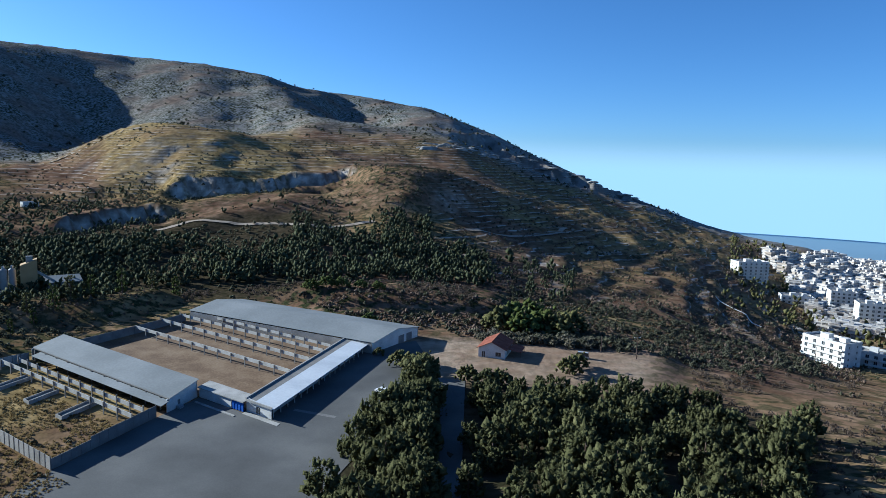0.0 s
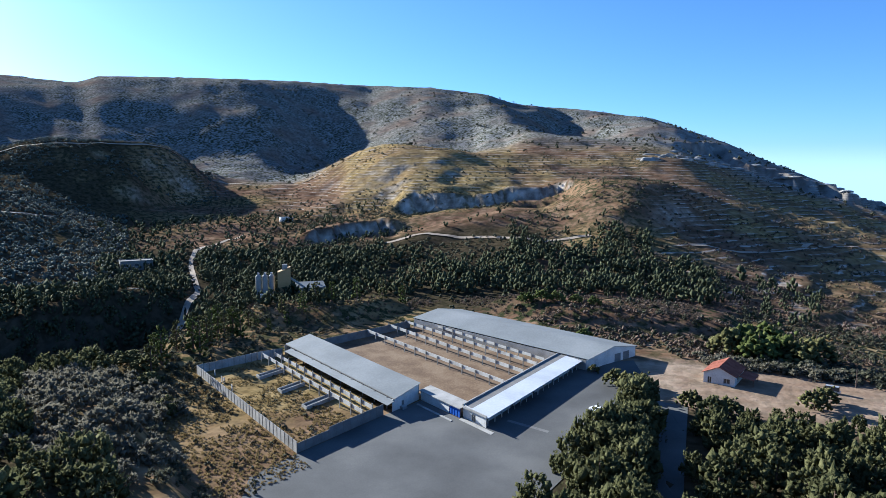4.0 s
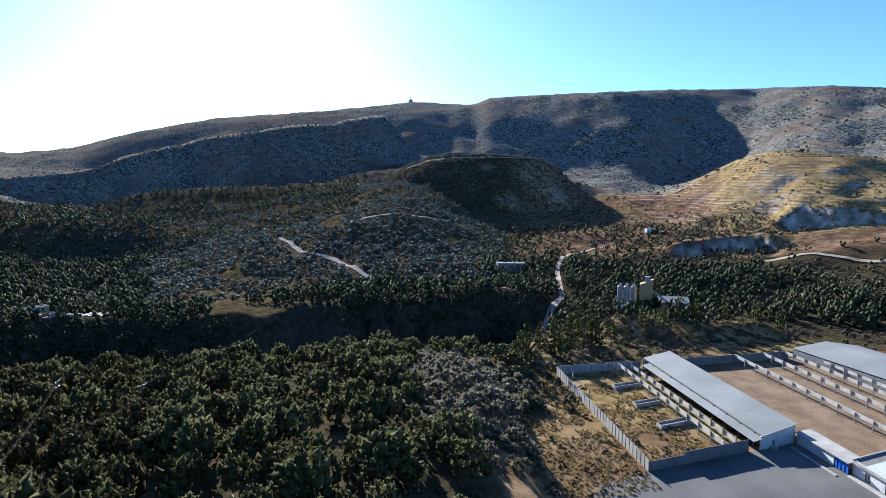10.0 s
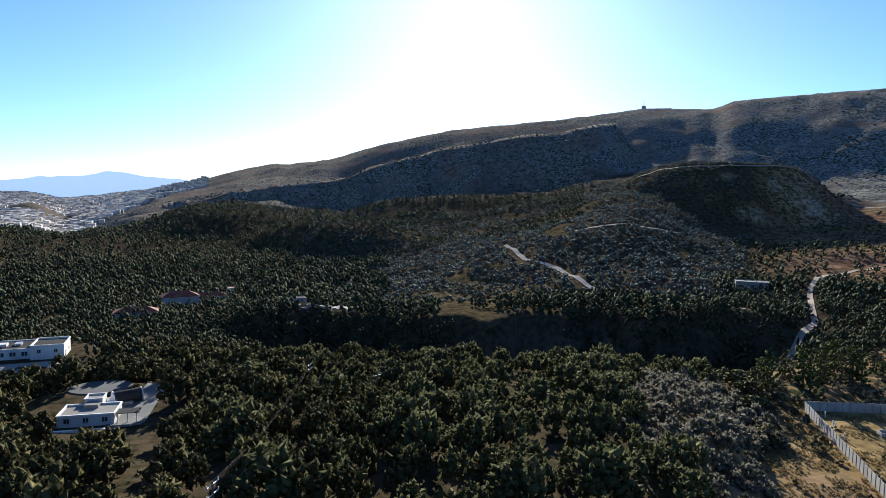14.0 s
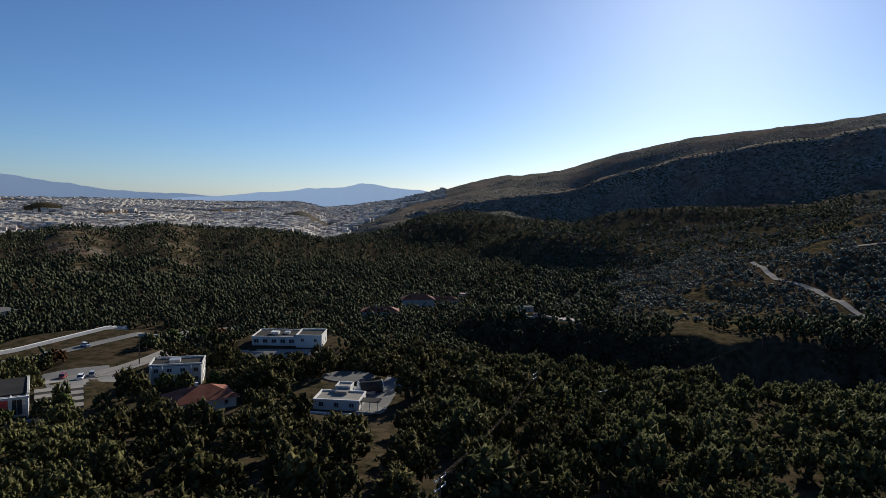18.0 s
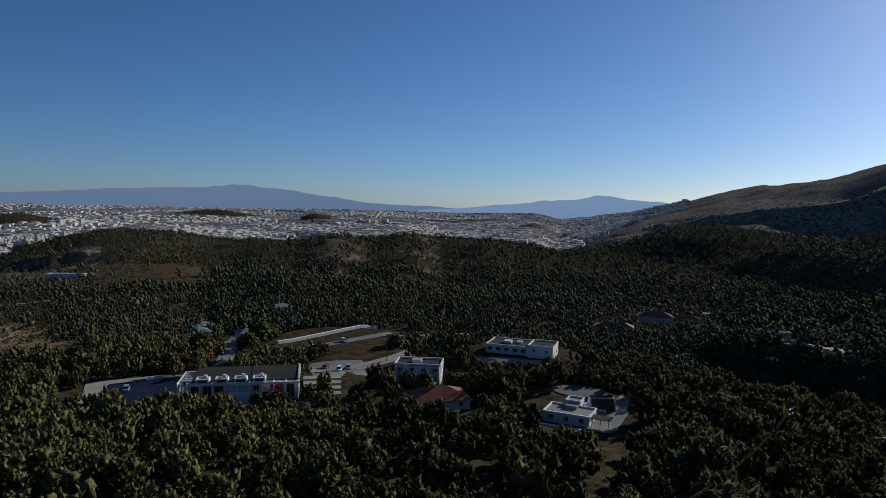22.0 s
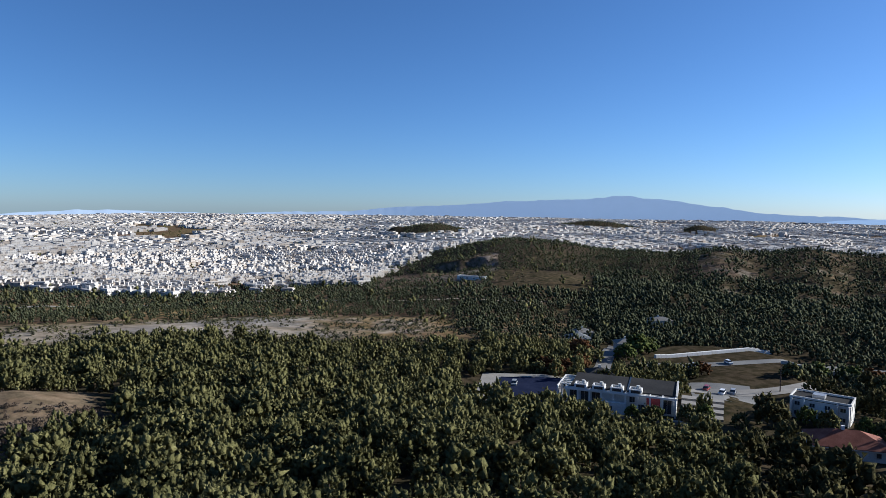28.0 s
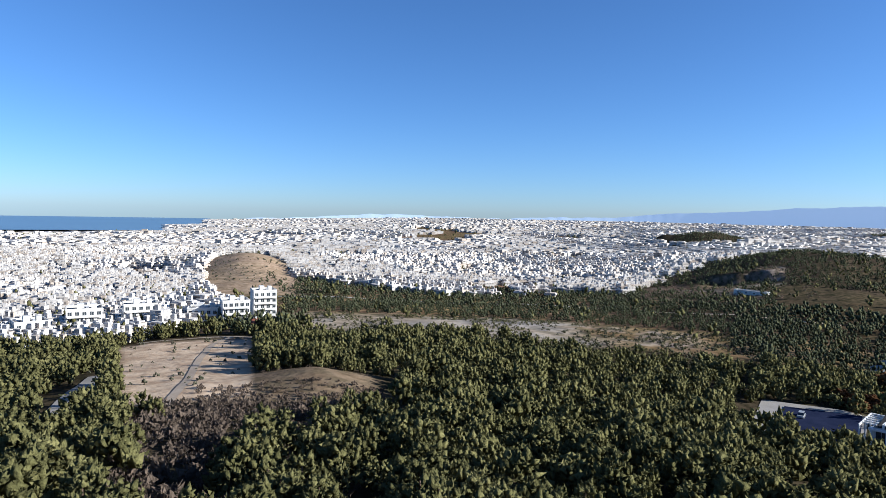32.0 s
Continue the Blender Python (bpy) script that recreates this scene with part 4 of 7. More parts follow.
brush = scatter([(136, 149, 540, 760, 4.5, 0.7, 2.0), (105, 124, 590, 900, 6, 0.8, 2.2), (-4, 11, 240, 290, 2.1, 0.9, 2.6), (-34, -4, 248, 290, 3.0, 0.7, 2.0), (-34, 10, 286, 450, 3.3, 0.7, 2.2), (-34, 6, 450, 700, 5.2, 0.9, 2.6), (22, 40, 284, 320, 3.4, 0.6, 1.8)], 63, lambda x, y: free_ground(x, y) & (fbm(x, y, 30, 3) < 0.16))
grey_brush, green_brush = split(brush, lambda az, r: np.sin(r * 3.1 + az * 17) < 0.3)
plant("hillside_brush", grey_brush, FAR_SHRUBS, M_BRUSH, 64, "grey-brown brush covering the dry hillside", "shrubs", 0.1)
plant("undergrowth", scatter([(47, 118, 66, 262, 3.4, 0.5, 1.9)], 68, lambda x, y: free_ground(x, y) & (fbm(x, y, 12, 2) < 0.2)), FAR_SHRUBS, M_HEATH, 69, "low olive undergrowth between the pines", "shrubs", 0.1)
plant("lot_hedge", scatter([(-14.5, -3.2, 237, 246, 2.3, 2.4, 4.4)], 66, lambda x, y: x < 1e9), MID_SHRUBS, M_PALESHRUB, 67, "pale grey-green shrubs along the edge of the lot", "shrubs", 0.1)
plant("hillside_bushes", green_brush, FAR_SHRUBS, M_OLIVE, 65, "low grey-green bushes among the brush", "shrubs", 0.1)
plant("clearing_scrub", scatter([(138, 181, 262, 370, 2.5, 0.5, 1.7)], 61, lambda x, y: (fbm(x, y, 22, 3) < 0.0) & (road_distance(x, y) > 2)), FAR_SHRUBS, M_HEATH, 62, "low olive heath scattered over the dry clearing", "shrubs", 0.1)

M_DRYGRASS = make_foliage("dry_grass", (0.12, 0.09, 0.04), (0.2, 0.15, 0.065), (0.28, 0.215, 0.105), 0.35)


def dry_strip(x, y):
    az, r = polar(x, y)
    a, b = to_ab(x, y)
    pen = (a > 1) & (a < 71) & (b > 1) & (b < 22)
    verge = (b < -0.6) & (a > -8) & (b > -24)
    return (pen | verge) & (fbm(x, y, 9, 3) < 0.3)


grass_tufts = [tufts(np.array([[0, 0, 0.1], [0.3, 0.1, 0.08], [-0.25, 0.2, 0.08]]), np.array([0.3, 0.25, 0.25]), 20, 0.34, 140 + s, 1.2) for s in range(4)]
plant("dry_grass", scatter([(24, 48, 105, 245, 0.85, 0.35, 0.95)], 41, dry_strip), grass_tufts, M_DRYGRASS, 42, "tufts of dry yellow grass along the pen wall", "grass")
plant("pen_weeds", scatter([(24, 48, 105, 245, 4.2, 0.5, 1.5)], 43, dry_strip), FAR_SHRUBS, M_OLIVE, 44, "grey-green weeds in the dry grass of the pen", "weeds", 0.1)

# pines that stand nearest, one by one
def pine_parts(k):
    v, q = NEAR_PINES[k]
    crown = raw_mesh("crown", v, q, M_PINE, True)
    bm = bmesh.new()
    bmesh.ops.create_cone(bm, cap_ends=True, segments=7, radius1=0.028, radius2=0.009, depth=0.9, matrix=Matrix.Translation((0, 0, 0.4)))
    for i in range(5):
        a = i * 2.4 + k
        m = Matrix.Translation((math.cos(a) * 0.09, math.sin(a) * 0.09, 0.28 + 0.1 * i)) @ Euler((0, radians(62), a)).to_matrix().to_4x4()
        bmesh.ops.create_cone(bm, cap_ends=False, segments=5, radius1=0.009, radius2=0.003, depth=0.22, matrix=m)
    trunk = bpy.data.meshes.new("trunk")
    bm.to_mesh(trunk)
    bm.free()
    trunk.materials.append(M_BARK)
    dark = raw_mesh("crown", v, q, M_GREENPINE, True)
    return trunk, crown, dark


pine_kinds = [pine_parts(k) for k in range(6)]
single = np.concatenate([single[np.argsort(np.hypot(single[:, 0], single[:, 1]))][:190], rsingle])
single_z = ground(single[:, 0], single[:, 1])
for i, ((px, py, ph), pz) in enumerate(zip(single, single_z)):
    tree = empty("pine_tree", px, py, pz)
    tree.rotation_euler = (0, 0, random.uniform(0, 6.28))
    tree.scale = (ph * random.uniform(0.9, 1.15), ph * random.uniform(0.9, 1.15), ph)
    kind = pine_kinds[i % 6]
    for nm, me in (("trunk", kind[0]), ("crown", kind[2] if polar(px, py)[0] < 60 else kind[1])):
        o = new(nm, me)
        o.parent = tree
    tall = "tall green pine beside the lane and yard" if polar(px, py)[0] < 60 else "young bushy green pine on the near slope"
    tagged(tree, tall, "pine tree", "pines near the viewpoint")


# ---- walls with openings ----
class Skew:
    """Axes of a side of the compound: u along it, v inwards."""

    def __init__(self, start, end, inward, z=0.0):
        self.s, self.z = np.array(plan(*start)), z
        e, i = np.array(plan(*end)), np.array(plan(*inward))
        self.length = float(np.linalg.norm(e - self.s))
        self.du = (e - self.s) / self.length
        self.dv = (i - self.s) / np.linalg.norm(i - self.s)

    def at(self, u, v):
        p = self.s + u * self.du + v * self.dv
        return float(p[0]), float(p[1])

    def box(self, u0, u1, v0, v1, z0, z1, bm=None):
        return prism([self.at(u0, v0), self.at(u1, v0), self.at(u1, v1), self.at(u0, v1)], self.z + z0, self.z + z1, bm)


def facade(fr, u0, u1, v0, thick, z0, z1, openings, parent, wall_mat, pane_mat=None, frame_mat=None, wall_name="wall", sill=True):
    """A wall with holes (u, z, width, height) and a window or door unit in each."""
    us = sorted({u0, u1, *[o[0] for o in openings], *[o[0] + o[2] for o in openings]})
    zs = sorted({z0, z1, *[max(o[1], z0) for o in openings], *[o[1] + o[3] for o in openings]})
    nu, nz = len(us) - 1, len(zs) - 1
    solid = {(i, k): not any(o[0] < (us[i] + us[i + 1]) / 2 < o[0] + o[2] and o[1] < (zs[k] + zs[k + 1]) / 2 < o[1] + o[3] for o in openings)
             for i in range(nu) for k in range(nz)}
    bm = bmesh.new()
    corner = {}

    def vert(i, k, back):
        if (i, k, back) not in corner:
            corner[i, k, back] = bm.verts.new((*fr.at(us[i], v0 + thick * back), fr.z + zs[k]))
        return corner[i, k, back]

    for (i, k), full in solid.items():
        if not full:
            continue
        bm.faces.new([vert(i, k, 0), vert(i + 1, k, 0), vert(i + 1, k + 1, 0), vert(i, k + 1, 0)])
        bm.faces.new([vert(i, k, 1), vert(i, k + 1, 1), vert(i + 1, k + 1, 1), vert(i + 1, k, 1)])
        for di, dk, (a, b) in ((-1, 0, ((i, k), (i, k + 1))), (1, 0, ((i + 1, k + 1), (i + 1, k))), (0, -1, ((i + 1, k), (i, k))), (0, 1, ((i, k + 1), (i + 1, k + 1)))):
            if not solid.get((i + di, k + dk), False):
                bm.faces.new([vert(*a, 0), vert(*b, 0), vert(*b, 1), vert(*a, 1)])
    bmesh.ops.recalc_face_normals(bm, faces=bm.faces[:])
    wall = part(wall_name, bm, wall_mat, parent)
    for u, z, w, h in openings:
        bm = bmesh.new()
        t = 0.08
        fr.box(u, u + t, v0 + 0.08, v0 + 0.16, z, z + h, bm)
        fr.box(u + w - t, u + w, v0 + 0.08, v0 + 0.16, z, z + h, bm)
        fr.box(u + t, u + w - t, v0 + 0.08, v0 + 0.16, z + h - t, z + h, bm)
        fr.box(u + t, u + w - t, v0 + 0.08, v0 + 0.16, z, z + t, bm)
        if w > 1.1:
            fr.box(u + w / 2 - 0.04, u + w / 2 + 0.04, v0 + 0.08, v0 + 0.16, z + t, z + h - t, bm)
        unit = part("window", bm, frame_mat or M_WHITE, parent)
        part("pane", fr.box(u + t, u + w - t, v0 + 0.11, v0 + 0.13, z + t, z + h - t), pane_mat or M_GLASS, unit)
        if sill and z > z0 + 0.5:
            part("sill", fr.box(u - 0.08, u + w + 0.08, v0 - 0.08, v0 + 0.06, z - 0.07, z - 0.005), M_CONCRETE, unit)
    return wall


# ---- farm compound ----
def panel_wall(name, start, end, inward, z1, gap, label, mat=None, step=None):
    """A wall of precast panels between slim posts."""
    fr = Skew(start, end, inward)
    ob = empty(name, *plan(*start), 0)
    n = max(1, round(fr.length / gap))
    d = fr.length / n
    for i in range(n):
        top = z1 + random.uniform(-0.03, 0.03) + (step[1] if step and (i + 0.5) / n > step[0] else 0)
        lean = random.uniform(-0.015, 0.015)
        part("panel", fr.box(i * d + 0.09, (i + 1) * d - 0.09, lean, 0.1 + lean, -0.4, top), mat or M_CONCRETE, ob)
    for i in range(n + 1):
        top = z1 + 0.06 + (step[1] if step and i / n > step[0] else 0)
        part("post", fr.box(i * d - 0.09, i * d + 0.09, -0.06, 0.16, -0.4, top), M_DARKCONC, ob)
    return tagged(ob, label, "wall")


panel_wall("boundary_wall", (0, 0), (76.5, 0), (0, 5), 2.9, 2.3, "long pale precast concrete boundary wall beside dry grass")
panel_wall("boundary_wall", (76.5, 0), (72.8, 23), (70, 0), 2.9, 2.3, "pale concrete boundary wall along the back of the pen")
panel_wall("boundary_wall", (72.8, 23.3), (69.5, 33), (60, 23), 2.9, 2.3, "pale concrete boundary wall behind the narrow barn")
# darker concrete puts the shade of the next two walls into their colour
panel_wall("boundary_wall", (66.5, 48), (57.8, 99), (50, 48), 3.1, 2.6, "grey concrete wall closing the middle yard, shade in its colour", M_DARKCONC)
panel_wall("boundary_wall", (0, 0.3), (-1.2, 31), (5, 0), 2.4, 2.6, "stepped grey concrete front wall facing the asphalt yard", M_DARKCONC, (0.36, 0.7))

# narrow barn with a lower lean-to strip
barn = tagged(empty("narrow_barn", *plan(0, 40)), "long narrow barn with a pale grey sheet roof", "barn")
A0, A1 = -1.9, 70.0
fr = Skew((A0, 34.5), (A0, 47), (A1, 34.5))
facade(fr, 0, fr.length, 0, 0.25, -0.3, 3.5, [(4.2, 0.0, 1.1, 2.1)], barn, M_WHITE, M_DARKCONC, M_METAL, sill=False)
part("gable", prism([fr.at(0, 0), fr.at(fr.length, 0), fr.at(fr.length, 0.25), fr.at(0, 0.25)], 3.5, [3.55, 4.95, 4.95, 3.55]), M_WHITE, barn)
part("wall", box_ab(A0, A1, 46.7, 47, -0.3, 4.9), M_CONCRETE, barn)
part("wall", box_ab(A1 - 0.3, A1, 34.5, 47, -0.3, 3.6), M_CONCRETE, barn)
for i in range(11):
    a = A0 + 3 + i * 6.7
    part("post", box_ab(a, a + 0.35, 34.6, 34.9, -0.3, 3.5), M_DARKCONC, barn)
nsheet = 24
for i in range(nsheet):
    a, b = A0 - 0.5 + (A1 - A0 + 1) * i / nsheet, A0 - 0.5 + (A1 - A0 + 1) * (i + 1) / nsheet 
    lift = 0.003 * (i % 2)
    part("roof_sheet", prism([plan(a, 35.3), plan(b, 35.3), plan(b, 47.4), plan(a, 47.4)], [3.72 + lift, 3.72 + lift, 4.98 + lift, 4.98 + lift], [3.8 + lift, 3.8 + lift, 5.06 + lift, 5.06 + lift]), M_ROOF, barn)
part("lean_to_roof", prism([plan(A0 - 0.8, 31.6), plan(A1 - 5, 31.6), plan(A1 - 5, 35.0), plan(A0 - 0.8, 35.0)], [2.95, 2.95, 3.25, 3.25], [3.05, 3.05, 3.35, 3.35]), M_ROOF, barn)
part("gutter", box_ab(A0 - 0.5, A1, 35.05, 35.28, 3.5, 3.75), M_DARKCONC, barn)
part("vent", box_ab(A0 - 1.6, A0, 38, 39.8, 0, 0.8), M_METAL, barn, "low metal box against the end wall")


def stall_frame(b, a0, a1, count, top, tall, proud, label):
    """Posts that carry a band of precast panels along an open stall row."""
    ob = empty("stall_frame", *plan(a0, b))
    d = (a1 - a0) / (count - 1)
    for i in range(count):
        a = a0 + i * d
        part("post", box_ab(a - 0.18, a + 0.18, b - 0.3, b - 0.02, -0.3, top + proud + random.uniform(-0.05, 0.05)), M_DARKCONC, ob)
        if i < count - 1:
            sag = random.uniform(-0.03, 0.03)
            part("panel", box_ab(a + 0.012, a + d - 0.012, b + 0.0, b + 0.16, top - tall + sag, top + sag), M_PALECONC, ob)
    return tagged(ob, label, "stall")


stall_frame(24.0, 0.5, 70.0, 12, 3.1, 1.15, 0.1, "row of posts with pale concrete panels in the grassy pen")
stall_frame(28.0, 0.5, 66.5, 12, 3.1, 1.1, 0.75, "row of posts with pale concrete panels beside the narrow barn")
stall_frame(74.0, -19.5, 61.8, 13, 3.3, 1.15, -0.1, "row of posts with concrete panels across the bare yard")
stall_frame(87.0, -19.5, 60.8, 13, 3.3, 1.15, 0.35, "second row of posts with concrete panels across the yard")
stall_frame(97.0, -19.5, 59.0, 13, 3.3, 1.05, 0.55, "row of posts with concrete panels beside the large barn")
stall_frame(103.0, -19.5, 57.0, 13, 3.3, 0.95, 0.6, "row of posts with concrete panels under the barn eaves")

for a, long in ((21.3, 12), (38.2, 9.5), (55.0, 10.5)):
    ob = tagged(empty("trough", *plan(a, 20)), "low weathered concrete trough among the dry grass", "trough", "troughs in the pen")
    part("side", box_ab(a - 1.6, a - 1.4, 15, 15 + long, -0.1, 1.1), M_CONCRETE, ob)
    part("side", box_ab(a + 1.4, a + 1.6, 15, 15 + long, -0.1, 0.9), M_CONCRETE, ob)
    part("end", box_ab(a - 1.4, a + 1.4, 15, 15.2, -0.1, 1.0), M_CONCRETE, ob)
    part("slab", box_ab(a - 1.35, a + 1.35, 16.2, 15 + long - 0.5, 0.35, 0.5), M_DARKCONC, ob)
for a, b in ((70, 4.5), (62, 4), (60.5, 4.2), (52, 3.6)):
    part_ob = part("fence_post", box_ab(a - 0.15, a + 0.15, b - 0.2, b + 0.1, -0.2, 1.9), M_WHITE)
    tagged(part_ob, "short pale concrete post standing in dry grass", "post", "posts in the pen")

# office wing with a bright lean roof
wing = tagged(empty("office_wing", *plan(-26, 85)), "long low white office wing with a bright sloping roof", "building")
fr = Skew((-30.5, 48.5), (-21, 48.5), (-30.5, 60))
facade(fr, 0, fr.length, 0, 0.25, -0.2, 3.0, [(4.2, 0.25, 1.6, 1.9)], wing, M_WHITE)
part("gable", prism([fr.at(0, 0), fr.at(fr.length, 0), fr.at(fr.length, 0.25), fr.at(0, 0.25)], 3.0, [3.05, 3.75, 3.75, 3.05]), M_WHITE, wing)
fr = Skew((-28.6, 48.8), (-28.6, 121), (-20, 48.8))
openings = []
u = 2.0
while u < 68:
    openings.append((u, 0.0 if len(openings) % 4 == 0 else 0.9, 1.5, 2.1 if len(openings) % 4 == 0 else 1.2))
    u += 3.5
facade(fr, 0, fr.length, 0, 0.25, -0.2, 2.85, openings, wing, M_WHITE, sill=False)
for i in range(20):
    u = 1.0 + i * 3.75
    part("column", fr.box(u, u + 0.22, -1.7, -1.48, -0.2, 2.85), M_WHITE, wing)
part("wall", box_ab(-21.2, -21, 48.8, 121, -0.2, 3.7), M_CONCRETE, wing)
for i in range(14):
    b0, b1 = 48.2 + i * 5.21, 48.2 + (i + 1) * 5.21 - 0.01
    part("roof_sheet", prism([plan(-31.4, b0), plan(-31.4, b1), plan(-24.6, b1), plan(-24.6, b0)], [2.88, 2.88, 3.38, 3.38], [3.02, 3.02, 3.5, 3.5]), M_WINGROOF, wing)
# gutter strip painted dark as the shadowed left edge of the roof
part("gutter_shade", prism([plan(-24.6, 48.2), plan(-24.6, 121.2), plan(-21.3, 121.2), plan(-21.3, 48.2)], 3.2, [3.4, 3.4, 3.5, 3.5]), M_DARKCONC, wing)
part("parapet", box_ab(-21.3, -20.9, 48.2, 121.2, 3.4, 3.85), M_CONCRETE, wing)
part("parapet", box_ab(-31.0, -21.3, 48.0, 48.3, 2.95, 3.55), M_CONCRETE, wing)
part("step", box_ab(-34, -21, 46.4, 48.0, -0.2, 0.16), M_CONCRETE, wing)

link = tagged(empty("gate_house", *plan(-12, 48)), "low concrete gatehouse roof over a blue metal gate", "gate")
part("roof", box_ab(-21, -2.2, 46.8, 52.5, 2.75, 2.98), M_CONCRETE, link)
part("wall", box_ab(-15.8, -2.4, 47.4, 47.7, -0.2, 2.75), M_WHITE, link)
gate = part("gate", box_ab(-20.6, -16.0, 47.5, 47.62, 0.05, 2.5), M_BLUE, link, "bright blue metal gate")
for i in range(4):
    part("bar", box_ab(-20.5 + i * 1.2, -20.35 + i * 1.2, 47.4, 47.5, 0.1, 2.5), M_BLUE, gate)
part("kerb", box_ab(-20, -4, 43.6, 44.4, -0.1, 0.25), M_CONCRETE, link)

# large barn with a gabled roof
big = tagged(empty("large_barn", *plan(10, 125)), "wide barn with a low-pitched grey sheet roof", "barn")
P_FL, P_FR, P_NR, P_NL = plan(57.7, 101), plan(50, 131), plan(-42.5, 143), plan(-34, 112.5)


def mixp(p, q, t):
    return p[0] + (q[0] - p[0]) * t, p[1] + (q[1] - p[1]) * t


R_F, R_N = mixp(P_FL, P_FR, 0.5), mixp(P_NL, P_NR, 0.5)
nsheet = 30
for side, (e0, e1) in enumerate(((P_FL, P_NL), (P_FR, P_NR))):
    for i in range(nsheet):
        t0, t1 = i / nsheet, (i + 1) / nsheet
        q = [mixp(e0, e1, t0), mixp(e0, e1, t1), mixp(R_F, R_N, t1), mixp(R_F, R_N, t0)]
        lift = 0.004 * (i % 2)
        part("roof_sheet", prism(q, [3.9 + lift, 3.9 + lift, 6.1 + lift, 6.1 + lift], [4.0 + lift, 4.0 + lift, 6.2 + lift, 6.2 + lift]), M_ROOF, big)


def inset(p, q, t=0.02):
    return mixp(p, q, t)


def wall_between(p, q, thick, z0, z1, mat, name="wall"):
    dx, dy = q[0] - p[0], q[1] - p[1]
    n = math.hypot(dx, dy)
    ox, oy = -dy / n * thick, dx / n * thick
    return part(name, prism([p, q, (q[0] + ox, q[1] + oy), (p[0] + ox, p[1] + oy)], z0, z1), mat, big)


C = mixp(R_F, R_N, 0.5)
w_fl, w_fr, w_nr, w_nl = [inset(p, C, 0.02) for p in (P_FL, P_FR, P_NR, P_NL)]
wall_between(w_nl, w_fl, 0.3, -0.3, 3.5, M_CONCRETE)
wall_between(w_fl, w_fr, 0.3, -0.3, 3.9, M_CONCRETE)
wall_between(w_fr, w_nr, 0.3, -0.3, 3.9, M_CONCRETE)
wall_between(w_nl, w_nr, 0.3, -0.3, 3.9, M_WHITE, "end_wall")
g0, g1 = w_nl, w_nr
part("gable", prism([g0, mixp(g0, g1, 0.5), g1, inset(g1, C, 0.01), mixp(mixp(g0, g1, 0.5), C, 0.01), inset(g0, C, 0.01)], 3.9, [3.92, 5.95, 3.92, 3.92, 5.95, 3.92]), M_WHITE, big)
part("gable", prism([w_fl, mixp(w_fl, w_fr, 0.5), w_fr, inset(w_fr, C, 0.01), mixp(mixp(w_fl, w_fr, 0.5), C, 0.01), inset(w_fl, C, 0.01)], 3.9, [3.92, 5.95, 3.92, 3.92, 5.95, 3.92]), M_CONCRETE, big)
for t in (0.62, 0.8):
    p, q = mixp(w_nl, w_nr, t - 0.06), mixp(w_nl, w_nr, t + 0.06)
    ox, oy = (C[0] - p[0]) * -0.003, (C[1] - p[1]) * -0.003
    part("door", prism([p, q, (q[0] + ox, q[1] + oy), (p[0] + ox, p[1] + oy)], 0, 2.9), M_DARKCONC, big)
for i in range(14):
    p = mixp(w_fl, w_nl, 0.02 + i / 14)
    part("post", prism([(p[0] - 0.2, p[1] - 0.2), (p[0] + 0.2, p[1] - 0.2), (p[0] + 0.2, p[1] + 0.2), (p[0] - 0.2, p[1] + 0.2)], -0.3, 3.95), M_DARKCONC, big)
porch = tagged(empty("barn_porch", *plan(-24, 121)), "small gabled porch joining the office wing to the barn", "porch")
part("roof", prism([plan(-31, 121.3), plan(-20.5, 114), plan(-23, 126), plan(-33, 128)], [3.5, 3.9, 5.2, 3.8], [3.62, 4.02, 5.34, 3.92]), M_ROOF, porch)
part("wall", box_ab(-30.6, -22, 121.4, 126, -0.2, 3.45), M_WHITE, porch)


# ---- paved yard, sandy lot, lane ----
def sheet(name, pts, lift, mat, label, category, thick=0.0):
    """A paved patch that lies on the ground."""
    bm = bmesh.new()
    vs = [bm.verts.new((p[0], p[1], 0)) for p in pts]
    f = bm.faces.new(vs)
    f.normal_update()
    if f.normal.z < 0:
        f.normal_flip()
    bmesh.ops.triangulate(bm, faces=[f])
    for _ in range(4):
        long = [e for e in bm.edges if e.calc_length() > 9]
        if long:
            bmesh.ops.subdivide_edges(bm, edges=long, cuts=1, use_grid_fill=False)
            bmesh.ops.triangulate(bm, faces=[q for q in bm.faces if len(q.verts) > 3])
    co = np.array([v.co[:2] for v in bm.verts])
    for v, z in zip(bm.verts, ground(co[:, 0], co[:, 1])):
        v.co.z = z + lift
    ob = part(name, bm, mat)
    return tagged(ob, label, category, kind="structure")


yard_pts = [spot(34, 108), spot(37.3, 126), spot(36.2, 140), plan(-0.3, -2), plan(-1.5, 31), plan(-3, 47), plan(-21, 47), plan(-21, 48), plan(-28, 50), plan(-28, 119), plan(-36, 127), plan(-43, 137), spot(1.5, 222), spot(1.8, 196), spot(-2.4, 192), spot(-2.4, 104), spot(0.2, 104), spot(0.2, 180), spot(1.9, 178), spot(5.8, 150), spot(10.8, 122), spot(12.8, 106)]
sheet("yard_pavement", yard_pts, 0.10, M_ASPHALT, "worn grey asphalt yard in front of the barns", "pavement")
sheet("concrete_apron", [plan(-32.8, 56.4), plan(-45.8, 59.6), plan(-45.8, 61.0), plan(-32.8, 57.8)], 0.13, M_LOT, "paler patched strip in the asphalt yard", "pavement")
